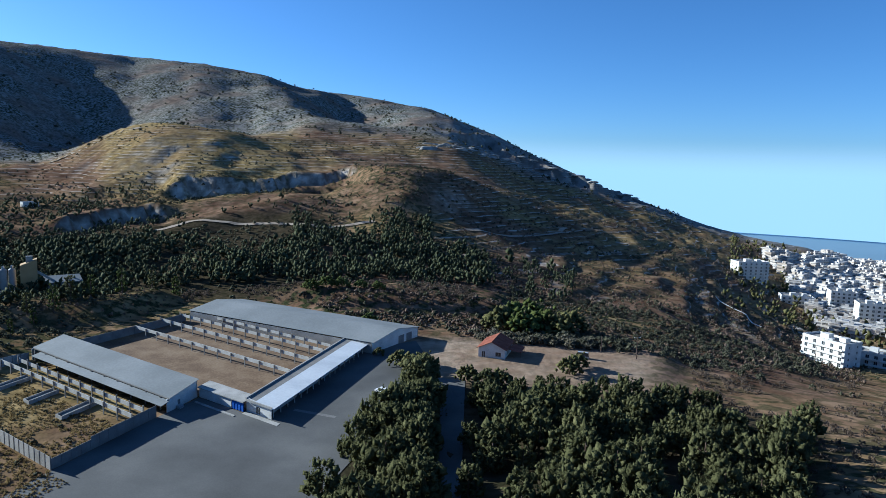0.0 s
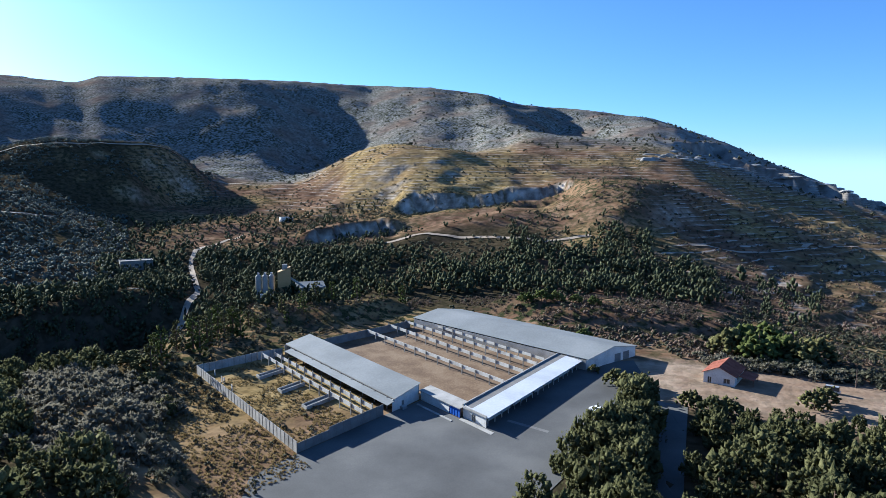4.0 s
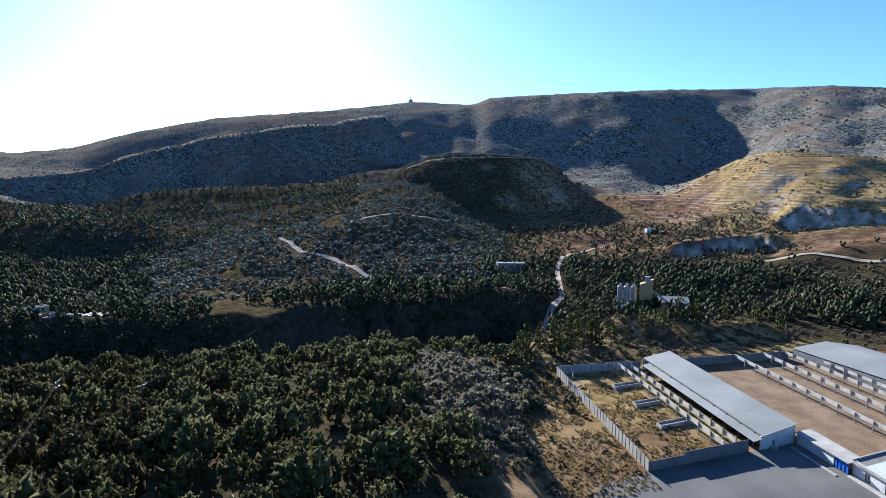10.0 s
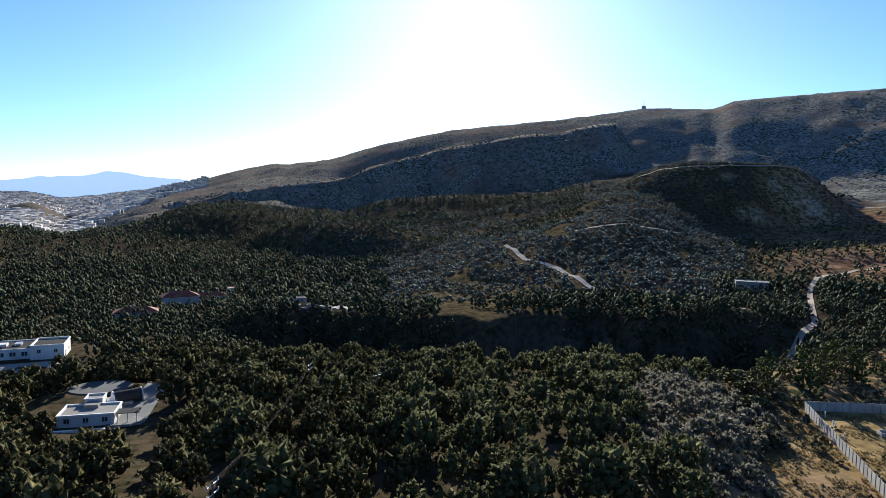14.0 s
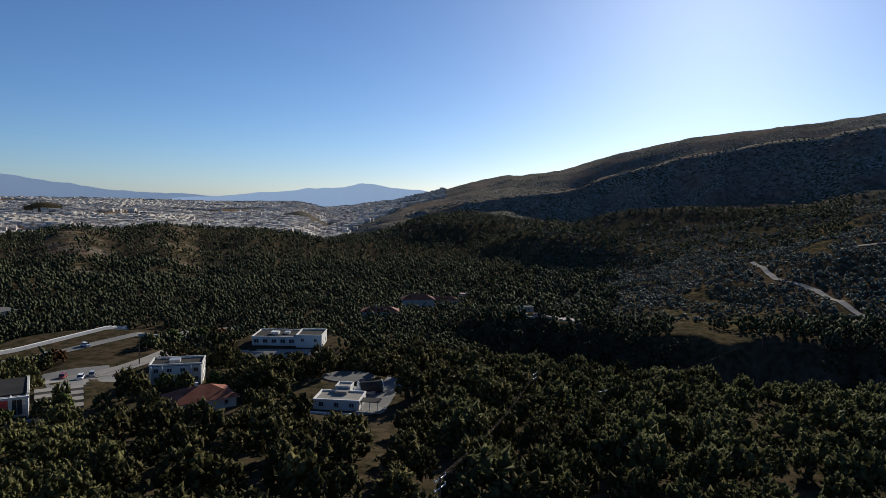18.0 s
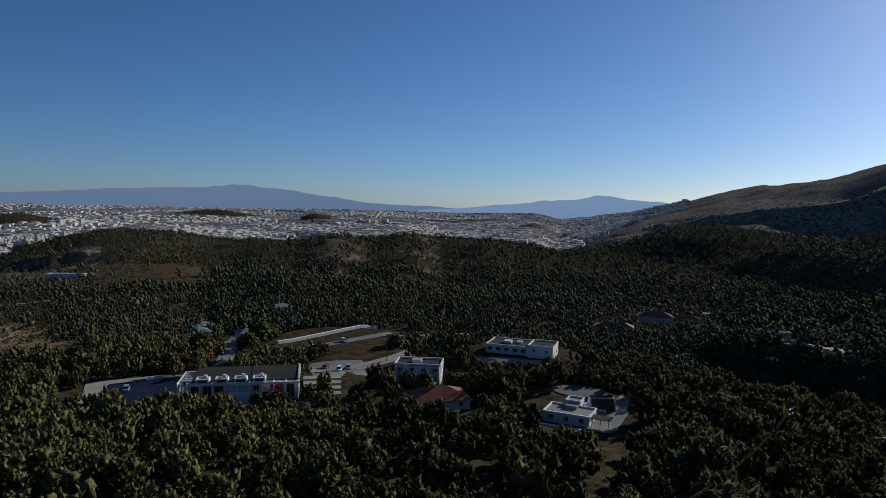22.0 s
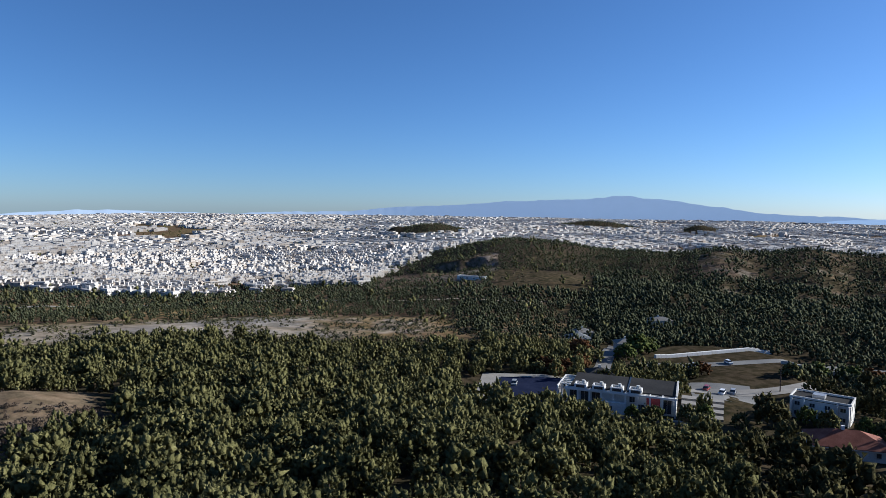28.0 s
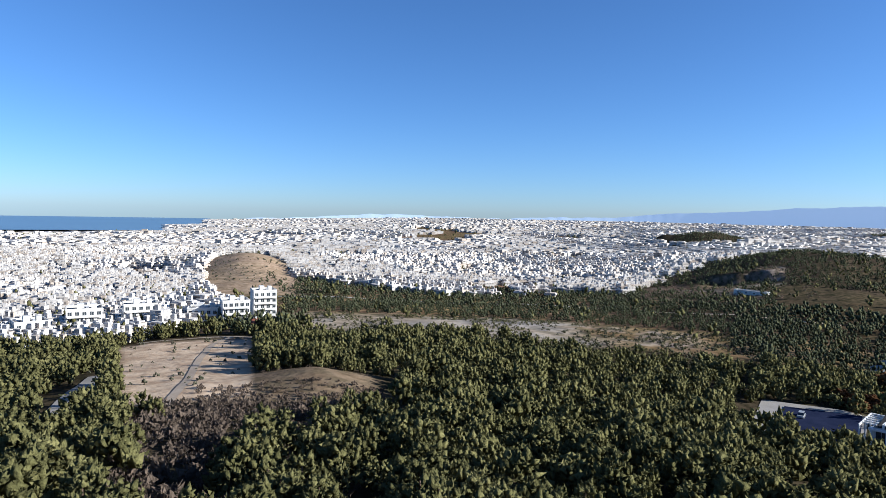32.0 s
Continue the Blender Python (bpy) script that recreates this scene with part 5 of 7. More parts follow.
M_YARDSOIL = make_material("bare_brown_yard", [(0.101, 0.065, 0.040), (0.158, 0.108, 0.065), (0.216, 0.158, 0.101)], 0.12, 0.95, 0.4, 1.5)
sheet("yard_soil", [plan(-20.8, 48.4), plan(66.3, 48.4), plan(57.6, 99), plan(56, 108), plan(-20.8, 110)], 0.08, M_YARDSOIL, "bare brown earth of the middle yard", "ground")


# ---- buildings among the pines ----
def facing(az_l, r_l, az_r, r_r, z):
    """Axes of a front seen from the viewpoint: from its left end to its right end."""
    (x0, y0), (x1, y1) = spot(az_l, r_l), spot(az_r, r_r)
    return Frame(x0, y0, z, math.degrees(math.atan2(y1 - y0, x1 - x0))), math.hypot(x1 - x0, y1 - y0)


def turned(fr, u, v, quarter):
    x, y = fr.at(u, v)
    return Frame(x, y, fr.z, math.degrees(fr.h) + 90 * quarter)


def windows_row(width, bays, floors, floor_h, w=1.3, h=1.3, base=0.9):
    out = []
    for k in range(floors):
        for i in range(bays):
            out.append((width * (i + 0.5) / bays - w / 2, k * floor_h + base, w, h))
    return out


def shell(fr, w, d, h, ob, mat, front, side, sink=1.5):
    """Four walls with windows."""
    facade(fr, 0, w, 0, 0.3, -sink, h, front, ob, mat)
    facade(turned(fr, w, 0.3, 1), 0, d - 0.6, 0, 0.3, -sink, h, side, ob, mat)
    facade(turned(fr, 0, d - 0.3, -1), 0, d - 0.6, 0, 0.3, -sink, h, side, ob, mat)
    facade(turned(fr, w, d, 2), 0, w, 0, 0.3, -sink, h, [], ob, mat)


def flat_roof(fr, w, d, h, ob, mat, parapet=0.5, edge=None):
    part("roof", fr.box(0.3, w - 0.3, 0.3, d - 0.3, h - 0.3, h - 0.05), mat, ob)
    bm = bmesh.new()
    for u0, u1, v0, v1 in ((-0.1, w + 0.1, -0.1, 0.2), (-0.1, w + 0.1, d - 0.2, d + 0.1), (-0.1, 0.2, 0.2, d - 0.2), (w - 0.2, w + 0.1, 0.2, d - 0.2)):
        fr.box(u0, u1, v0, v1, h, h + parapet, bm)
    part("parapet", bm, edge or M_WHITE, ob)


M_DARKROOF = make_material("dark_bitumen_roof", [(0.035, 0.035, 0.035), (0.06, 0.058, 0.055)], 0.15, 0.95, 0.1, 2.0, spec=0.02)
M_PALEPAVE = make_material("pale_concrete_paving", [(0.216, 0.202, 0.180), (0.302, 0.284, 0.259)], 0.15, 0.95, 0.1, 2.0, spec=0.0)
M_REDWALL = make_material("dull_red_paint", [(0.3, 0.05, 0.06), (0.38, 0.08, 0.08)], 0.6, 0.7, 0.05)
# dark blue that stands for the hall's shadow on its court
M_COURT_SHADE = make_material("court_shade_blue", [(0.013, 0.017, 0.038), (0.022, 0.027, 0.055)], 0.2, 0.95, 0.05, spec=0.0)

M_LIME = make_material("fresh_limewash", [(0.6, 0.59, 0.56), (0.7, 0.69, 0.66)], 0.3, 0.9, 0.1, 2.0)

# hall with roof lights behind an open white frame
fr, w = facing(132.3, 186, 123.1, 183, 10.0)
hall = tagged(empty("white_hall", fr.x, fr.y, fr.z), "white hall with a dark flat roof and framed roof lights", "building")
f2 = turned(fr, 0, 1.6, 0)
shell(f2, w, 11.4, 5.2, hall, M_WHITE, [(0.9, 0.1, 2.4, 4.3), (4.0, 0.1, 2.4, 4.3), (7.1, 0.1, 2.4, 4.3), (17.4, 2.6, 1.6, 1.6), (19.6, 0.1, 1.9, 2.2), (26.2, 0.4, 2.4, 3.9)], [(2, 1, 1.5, 2), (6, 1, 1.5, 2)])
part("roof", prism([fr.at(1.2, 2.4), fr.at(w - 0.2, 2.4), fr.at(w - 0.2, 12.8), fr.at(1.2, 12.8)], fr.z + 5.2, [fr.z + 5.5, fr.z + 5.5, fr.z + 6.9, fr.z + 6.9]), M_DARKROOF, hall, "dark bitumen roof")
part("roof_edge", prism([fr.at(w - 0.2, 1.6), fr.at(w + 0.3, 1.6), fr.at(w + 0.3, 13.0), fr.at(w - 0.2, 13.0)], fr.z + 5.2, [fr.z + 5.7, fr.z + 5.7, fr.z + 7.1, fr.z + 7.1]), M_WHITE, hall)
part("ridge_strip", prism([fr.at(16.6, 2.5), fr.at(17.0, 2.5), fr.at(17.0, 12.9), fr.at(16.6, 12.9)], fr.z + 5.5, [fr.z + 5.62, fr.z + 5.62, fr.z + 7.02, fr.z + 7.02]), M_GLASS, hall)
part("front_beam", fr.box(-0.3, w + 0.3, -0.3, 0.1, 4.9, 5.4), M_LIME, hall)
for i in range(10):
    u = i * (w - 0.4) / 9
    part("column", fr.box(u, u + 0.4, -0.28, 0.08, -1.5, 4.9), M_LIME, hall)
    part("roof_beam", fr.box(u, u + 0.3, 0.1, 2.3, 5.0, 5.35), M_LIME, hall)
for i in range(4):
    u = 2.4 + i * 5.0
    sky = part("skylight_frame", fr.box(u, u + 3.4, 0.3, 0.65, 5.4, 6.6), M_LIME, hall, "white framed roof light")
    for u0, u1, v0, v1 in ((u, u + 0.35, 0.65, 3.2), (u + 3.05, u + 3.4, 0.65, 3.2), (u, u + 3.4, 3.2, 3.5)):
        part("frame_side", fr.box(u0, u1, v0, v1, 5.4, 6.6), M_LIME, sky)
    part("pane", fr.box(u + 0.36, u + 3.04, 0.66, 3.19, 5.9, 6.05), M_GLASS, sky)
    part("front_pane", fr.box(u + 0.5, u + 2.9, 0.24, 0.29, 5.6, 6.35), M_GLASS, sky)
    bm = bmesh.new()
    bmesh.ops.create_cone(bm, cap_ends=True, segments=14, radius1=0.55, radius2=0.5, depth=1.6, matrix=Matrix.Translation((*fr.at(u + 2.3, 2.4), fr.z + 6.5)))
    part("vent_drum", bm, M_WHITE, hall)
part("stair_block", fr.box(11.2, 16.8, -1.8, -0.35, -1.5, 2.9), M_WHITE, hall)
part("stair_window", fr.box(12.0, 13.2, -1.86, -1.81, 0.8, 2.0), M_GLASS, hall)
part("red_panel", fr.box(22.0, 25.6, 1.5, 1.58, 0.2, 4.4), M_REDWALL, hall, "dull red wall panel")
for i in range(6):
    part("pergola_beam", fr.box(-2.2, 0.9, 2.6 + i * 2.0, 2.95 + i * 2.0, 5.5, 5.8), M_LIME, hall)
part("pergola_rail", fr.box(-2.4, -2.1, -0.3, 13, 5.4, 5.8), M_LIME, hall)
for v in (0, 6.3, 12.5):
    part("pergola_post", fr.box(-2.4, -2.1, v, v + 0.3, -1.5, 5.4), M_LIME, hall)
part("front_terrace", fr.box(13, w + 2, -5.5, -2.0, -1.5, 0.2), M_CONCRETE, hall)
part("retaining_wall", fr.box(11, w + 3, -6.0, -5.6, -2.5, 0.9), M_DARKCONC, hall)
sheet("court", [spot(140.4, 186), spot(132.6, 182), spot(132.4, 221), spot(139.6, 219)], 0.12, M_PALEPAVE, "pale paved court beside the white hall", "pavement")
# painted shadow: a dark sheet where the hall shades the court
sheet("court_shade", [spot(138.2, 187), spot(132.9, 185), spot(132.8, 216), spot(138.0, 214)], 0.32, M_COURT_SHADE, "shadow of the hall painted dark blue on the court, with a white edge line", "pavement")
wfr, ww = facing(138.6, 184, 133.1, 181.5, 10.0)
wall_ob = tagged(empty("low_wall", wfr.x, wfr.y, wfr.z), "low white wall along the edge of the court", "wall")
for i in range(5):
    part("segment", wfr.box(i * ww / 5, (i + 1) * ww / 5 - 0.4, -0.3, 0, -0.5, 0.7), M_WHITE, wall_ob)
line_ob = part("court_line", Frame(*spot(138.15, 185), 10.2, math.degrees(math.atan2(spot(138.3, 201)[1] - spot(138.15, 185)[1], spot(138.3, 201)[0] - spot(138.15, 185)[0]))).box(0, 16, -0.25, 0.25, 0, 0.1), M_WHITE)
tagged(line_ob, "white painted strip along the painted shadow on the court", "court line")
for i in range(4):
    f2, w2 = facing(122.7, 187 + i * 5, 119.4, 187 + i * 5, 9.5)
    ob = part("terrace_step", f2.box(0, w2, 0, 3.4, -0.6, 0.5 + 0.25 * i), M_PALEPAVE)
    tagged(ob, "broad pale concrete terrace step beside the hall", "terrace", "terrace steps")
sheet("car_park", [spot(121.8, 208), spot(116.9, 210), spot(117.6, 238), spot(122.2, 238)], 0.12, M_LOT, "grey asphalt car park between the buildings", "pavement")

# two-storey school block
fr, w = facing(114.7, 203, 110.6, 201, 9.0)
ob = tagged(empty("two_storey_block", fr.x, fr.y, fr.z), "two-storey white building with balconies among pines", "building")
shell(fr, w, 9, 5.3, ob, M_WHITE, windows_row(w, 4, 2, 2.6, 1.4, 1.2), windows_row(8.4, 2, 2, 2.7))
flat_roof(fr, w, 9, 5.6, ob, M_DARKROOF)
for k in range(2):
    part("balcony", fr.box(3.5, w - 3.2, -1.3, -0.02, 2.7 * k + 0.1, 2.7 * k + 0.3), M_WHITE, ob)
    part("balustrade", fr.box(3.5, w - 3.2, -1.3, -1.18, 2.7 * k + 0.3, 2.7 * k + 1.05), M_WHITE, ob)
for u in (0.4, 3.4, w - 3.3, w - 0.6):
    part("pier", fr.box(u, u + 0.35, -1.3, -0.05, -1, 5.6), M_WHITE, ob)
part("roof_box", fr.box(5, 8, 3, 6, 5.6, 6.5), M_METAL, ob)
# house with a hipped red roof
def hip_house(az_l, r_l, az_r, r_r, z, d, h, rise, label, wall_mat=M_WHITE, bays=3, over=0.7, tiles=None):
    fr, w = facing(az_l, r_l, az_r, r_r, z)
    ob = tagged(empty("house", fr.x, fr.y, fr.z), label, "house")
    shell(fr, w, d, h, ob, wall_mat, windows_row(w, bays, 1, 3, 1.1, 1.2, 0.9), windows_row(d - 0.6, 2, 1, 3, 1.0, 1.2, 0.9))
    hip = min(w, d) / 2
    c = [fr.at(-over, -over), fr.at(w + over, -over), fr.at(w + over, d + over), fr.at(-over, d + over)]
    if w >= d:
        r0, r1 = fr.at(hip, d / 2), fr.at(w - hip, d / 2)
        quadsides = [(c[0], c[1], r1, r0), (c[1], c[2], r1), (c[2], c[3], r0, r1), (c[3], c[0], r0)]
    else:
        r0, r1 = fr.at(w / 2, hip), fr.at(w / 2, d - hip)
        quadsides = [(c[0], c[1], r0), (c[1], c[2], r1, r0), (c[2], c[3], r1), (c[3], c[0], r0, r1)]
    for q in quadsides:
        bm = bmesh.new()
        low = [bm.verts.new((*p, fr.z + h + (rise if p in (r0, r1) else 0.0))) for p in q]
        top = [bm.verts.new((v.co.x, v.co.y, v.co.z + 0.16)) for v in low]
        bm.faces.new(low[::-1])
        bm.faces.new(top)
        for i in range(len(q)):
            j = (i + 1) % len(q)
            bm.faces.new((low[i], low[j], top[j], top[i]))
        # courses of tiles, proud of the slope
        part("roof_slope", bm, tiles or M_TILE, ob)
    part("soffit", prism(c, fr.z + h - 0.16, fr.z + h - 0.01), M_WHITE, ob)
    bm = bmesh.new()
    bmesh.ops.create_cube(bm, size=1.0, matrix=Matrix.LocRotScale((*mixp(r0, r1, 0.3), fr.z + h + rise + 0.3), Euler((0, 0, fr.h)), (0.7, 0.6, 1.3)))
    part("chimney", bm, M_WHITE, ob)
    return ob


hip_house(112.8, 166, 107.9, 170, 11.0, 10, 2.6, 2.6, "low house with a large hipped red-tiled roof", M_WHITE)
hip_house(97.2, 352, 94.0, 352, -2.5, 9, 4.5, 2.2, "long house with a faded red roof in the wood", M_CONCRETE)
hip_house(93.6, 402, 90.8, 405, -5, 10, 5.5, 3.0, "stone house with a pitched roof among the pines", M_CONCRETE)
hip_house(91.4, 420, 88.6, 426, -7.5, 9, 4.5, 2.4, "second stone house with a pitched roof in the wood", M_CONCRETE)
hip_house(130.3, 212, 128.3, 213, 9.6, 7, 3.4, 1.6, "small white house with a dark hipped roof behind the hall", M_WHITE, 2, 0.7, M_DARKROOF)
hip_house(132.0, 303, 130.2, 306, 3.5, 9, 3.2, 2.0, "small house with a grey hipped roof by the road", M_CONCRETE, 2, 0.5, M_ROOF)
hip_house(128.0, 296, 126.4, 298, 4.0, 8, 3.0, 1.8, "small pale house with a grey roof by the road", M_WHITE, 2, 0.5, M_DARKCONC)
hip_house(125.3, 372, 123.6, 376, 2.2, 8, 4.0, 1.6, "pale house with a grey roof standing between pines", M_WHITE, 2, 0.5, M_DARKCONC)
hip_house(131.5, 322, 130.0, 325, 3.0, 8, 3.2, 1.6, "small house with a dark roof under the pines", M_CONCRETE, 2, 0.5, M_DARKCONC)

def small_block(name, az_l, r_l, az_r, r_r, z, d, h, roof, wall, bays, label):
    fr, w = facing(az_l, r_l, az_r, r_r, z)
    ob = tagged(empty(name, fr.x, fr.y, fr.z), label, "building")
    shell(fr, w, d, h, ob, wall, windows_row(w, bays, 1, 3, 1.1, 1.1), [])
    flat_roof(fr, w, d, h, ob, roof, 0.2, wall)
    return ob


small_block("garden_shed", 98.6, 222, 96.9, 226, 5.0, 6, 2.8, M_ROOF, M_WHITE, 2, "small pale shed with a grey roof below the knoll")
small_block("storage_hut", 83.6, 350, 82.0, 353, height(*spot(82.8, 352)), 5, 2.6, M_DARKROOF, M_CONCRETE, 2, "low hut with a dark roof in the stony clearing")
small_block("valley_shed", 45.0, 462, 43.2, 466, height(*spot(44.1, 464)), 7, 4.0, M_ROOF, M_CONCRETE, 2, "grey shed at the head of the quarry road")
small_block("low_wing", 89.9, 470, 87.8, 474, height(*spot(88.9, 472)), 8, 3.5, M_TILE, M_CONCRETE, 4, "long low building with a dull red roof in the wood")

# low pavilion with a flat roof
fr, w = facing(106.6, 256, 100.6, 250, 7.0)
ob = tagged(empty("flat_pavilion", fr.x, fr.y, fr.z), "low white pavilion with stepped dark flat roofs", "building")
shell(fr, w * 0.62, 14, 3.3, ob, M_WHITE, windows_row(w * 0.62, 5, 1, 3.2, 1.9, 1.5, 1.0), windows_row(13, 3, 1, 3.2))
flat_roof(fr, w * 0.62, 14, 3.3, ob, M_DARKROOF, 0.3)
f3 = turned(fr, w * 0.64, -2.5, 0)
shell(f3, w * 0.36, 12, 4.4, ob, M_WHITE, windows_row(w * 0.36, 2, 1, 3.2, 1.2, 1.2, 2.2), windows_row(11, 2, 1, 3.2))
flat_roof(f3, w * 0.36, 12, 4.4, ob, M_DARKROOF, 0.5)
part("roof_light", fr.box(6, 9, 5, 8, 3.3, 4.2), M_WHITE, ob)
part("roof_light", fr.box(11, 13, 6, 9, 3.3, 4.0), M_METAL, ob)
sheet("pavilion_forecourt", [spot(107.6, 236), spot(100.0, 232), spot(99.6, 244), spot(107.6, 250)], 0.12, M_PALEPAVE, "pale forecourt of the pavilion", "pavement")

# villa with terraces on the knoll
fr, w = facing(101.4, 165, 97.4, 162, 10.5)
ob = tagged(empty("hilltop_villa", fr.x, fr.y, fr.z), "low white flat-roofed villa with terraces in a clearing", "house")
shell(fr, w, 8, 2.5, ob, M_WHITE, windows_row(w, 3, 1, 3, 1.3, 1.2, 0.8), [(1.5, 0.8, 1.2, 1.2)])
part("roof", fr.box(0.25, w - 0.25, 0.25, 7.75, 2.3, 2.48), M_PALEPAVE, ob, "pale grey flat roof")
for k, (u0, u1, v0, v1) in enumerate(((-0.15, w + 0.15, -0.15, 0.2), (-0.15, w + 0.15, 7.8, 8.15), (-0.15, 0.2, 0.2, 7.8), (w - 0.2, w + 0.15, 0.2, 7.8))):
    part("parapet", fr.box(u0, u1, v0, v1, 2.5, 2.85), M_LIME, ob)
f3 = turned(fr, w * 0.3, 8.3, 0)
shell(f3, 4.0, 4.2, 3.6, ob, M_WHITE, windows_row(4.0, 1, 1, 3), [(1.2, 1.0, 1.2, 1.0)])
flat_roof(f3, 4.0, 4.2, 3.6, ob, M_PALEPAVE, 0.3)
part("step_block", fr.box(w * 0.36, w * 0.62, 5.2, 8.2, 2.5, 3.3), M_PALEPAVE, ob)
part("walkway", fr.box(w * 0.66, w * 0.8, 7, 19, 0.1, 1.7), M_LIME, ob)
part("side_terrace", fr.box(w * 0.3, w * 1.1, 14, 19, 0.1, 0.7), M_CONCRETE, ob)
part("low_wall", fr.box(w * 0.05, w * 0.95, -5.0, -4.4, -0.8, 1.0), M_LIME, ob, "bright white garden wall")
part("garden_step", fr.box(w * 0.1, w * 0.9, -4.3, -2.8, -0.6, 0.25), M_CONCRETE, ob)
for k in range(3):
    part("pergola_post", fr.box(w + 0.6 + k * 2.0, w + 0.8 + k * 2.0, 0.3, 0.5, -0.5, 2.4), M_LIME, ob)
part("pergola_roof", fr.box(w + 0.3, w + 5.2, 0.1, 3.6, 2.4, 2.55), M_DARKROOF, ob)
bm = bmesh.new()
axis = Matrix.Translation((*spot(96.4, 178), 12.0)) @ Euler((radians(90), 0, radians(20))).to_matrix().to_4x4()
bmesh.ops.create_cone(bm, cap_ends=True, segments=20, radius1=1.7, radius2=1.7, depth=6.5, matrix=axis)
tank = part("storage_drum", bm, M_DARKROOF)
tagged(tank, "dark barrel-roofed shed with white round ends", "shed")
for s_end in (-3.3, 3.3):
    bm = bmesh.new()
    bmesh.ops.create_cone(bm, cap_ends=True, segments=20, radius1=1.85, radius2=1.85, depth=0.25, matrix=axis @ Matrix.Translation((0, 0, s_end)))
    part("end_wall", bm, M_LIME, tank)
bm = bmesh.new()
bmesh.ops.create_cone(bm, cap_ends=True, segments=40, radius1=6.2, radius2=6.0, depth=0.7, matrix=Matrix.Translation((*spot(98.3, 194), 10.4)) @ Matrix.Diagonal((1, 1.3, 1, 1)))
tagged(part("round_terrace", bm, M_ASPHALT), "round grey paved terrace in the clearing", "terrace")
sheet("villa_court", [spot(98.6, 156), spot(95.4, 158), spot(94.6, 176), spot(95.6, 188), spot(97.6, 186), spot(97.2, 170)], 0.16, M_ASPHALT, "grey paved court around the villa", "pavement")
sheet("villa_drive", [spot(97.6, 157), spot(95.2, 160), spot(94.0, 178), spot(93.0, 196), spot(94.6, 198), spot(95.8, 180), spot(96.4, 168)], 0.12, M_LOT, "grey worn drive beside the villa", "road")

# pale retaining wall above the campus field
wfr, ww = facing(115.4, 291, 108.8, 304, 0.0)
wall_ob = tagged(empty("retaining_wall", wfr.x, wfr.y, 5.0), "pale concrete retaining wall above the campus field", "wall")
for i in range(14):
    z = height(*wfr.at((i + 0.5) * ww / 14, 0))
    part("wall_panel", wfr.box(i * ww / 14, (i + 1) * ww / 14 - 0.08, 0, 0.6, z - 1, z + (2.4 if i > 6 else 1.2)), M_PALECONC, wall_ob)

# long white wall and the road in front of it
wfr, ww = facing(124.8, 277, 116.0, 322, 0.0)
n = 24
wall_ob = tagged(empty("long_white_wall", wfr.x, wfr.y, 5.5), "long low white wall beside the campus road", "wall")
for i in range(n):
    x, y = wfr.at((i + 0.5) * ww / n, 0)
    z = height(x, y)
    part("wall_panel", wfr.box(i * ww / n, (i + 1) * ww / n - 0.06, 0, 1.2, z - 1, z + 1.3), M_LIME, wall_ob)


def ribbon(name, pts, width, mat, label, lift=0.15):
    """A road along (heading, radius) points, laid on the ground with a slight fall to its edges."""
    xy = np.array([spot(*p) for p in pts])
    seg = np.concatenate([[0], np.cumsum(np.hypot(*np.diff(xy, axis=0).T))])
    t = np.arange(0, seg[-1], 4.0)
    c = np.stack([np.interp(t, seg, xy[:, i]) for i in range(2)], 1)
    for _ in range(3):
        c[1:-1] = (c[:-2] + 2 * c[1:-1] + c[2:]) / 4
    d = np.gradient(c, axis=0)
    d /= np.linalg.norm(d, axis=1, keepdims=True) + 1e-9
    nrm = np.stack([-d[:, 1], d[:, 0]], 1)
    offs = np.array([-0.5, -0.25, 0, 0.25, 0.5]) * width
    p = c[:, None] + nrm[:, None] * offs[None, :, None]
    zc = ground(c[:, 0], c[:, 1])
    z = np.maximum(ground(p[..., 0], p[..., 1]), zc[:, None] - 0.4) + lift
    v = np.concatenate([p, z[..., None]], -1).reshape(-1, 3)
    n = len(c)
    i = np.arange(n * 5).reshape(n, 5)
    f = np.stack([i[:-1, :-1], i[:-1, 1:], i[1:, 1:], i[1:, :-1]], -1).reshape(-1, 4)
    ob = new(name, raw_mesh(name, v, f, mat, True))
    return tagged(ob, label, "road", kind="structure")


ROAD_MATS = {"road": M_LOT, "drive": M_PALEPAVE, "dirt": M_DIRTROAD}
for kind, width, label, pts in ROADS:
    ribbon("road", pts, width, ROAD_MATS[kind], label, 0.35 if pts[0][1] > 290 else 0.15)

M_STONEWALL = make_material("pale_dry_stone", [(0.2, 0.18, 0.16), (0.32, 0.29, 0.26), (0.42, 0.39, 0.35)], 0.6, 0.95, 0.4, 3.0)
stone_rng = random.Random(77)
for k in range(13):
    saz, sr = stone_rng.uniform(78.2, 83.4), 338 + 3.3 * k
    sfr, sw = facing(saz + stone_rng.uniform(0.5, 1.3), sr, saz - stone_rng.uniform(0.4, 1.0), sr + stone_rng.uniform(-3, 3), 0.0)
    low = tagged(empty("terrace_wall", sfr.x, sfr.y, height(sfr.x, sfr.y)), "low pale dry-stone terrace wall under the pines", "wall", "terrace walls across the gully")
    n = max(3, int(sw / 1.6))
    for i in range(n):
        x, y = sfr.at((i + 0.5) * sw / n, 0)
        z = height(x, y)
        part("stone_block", sfr.box(i * sw / n, (i + 1) * sw / n - 0.08, stone_rng.uniform(-0.2, 0.1), stone_rng.uniform(1.2, 2.2), z - 0.6, z + stone_rng.uniform(0.7, 1.15)), M_STONEWALL, low)

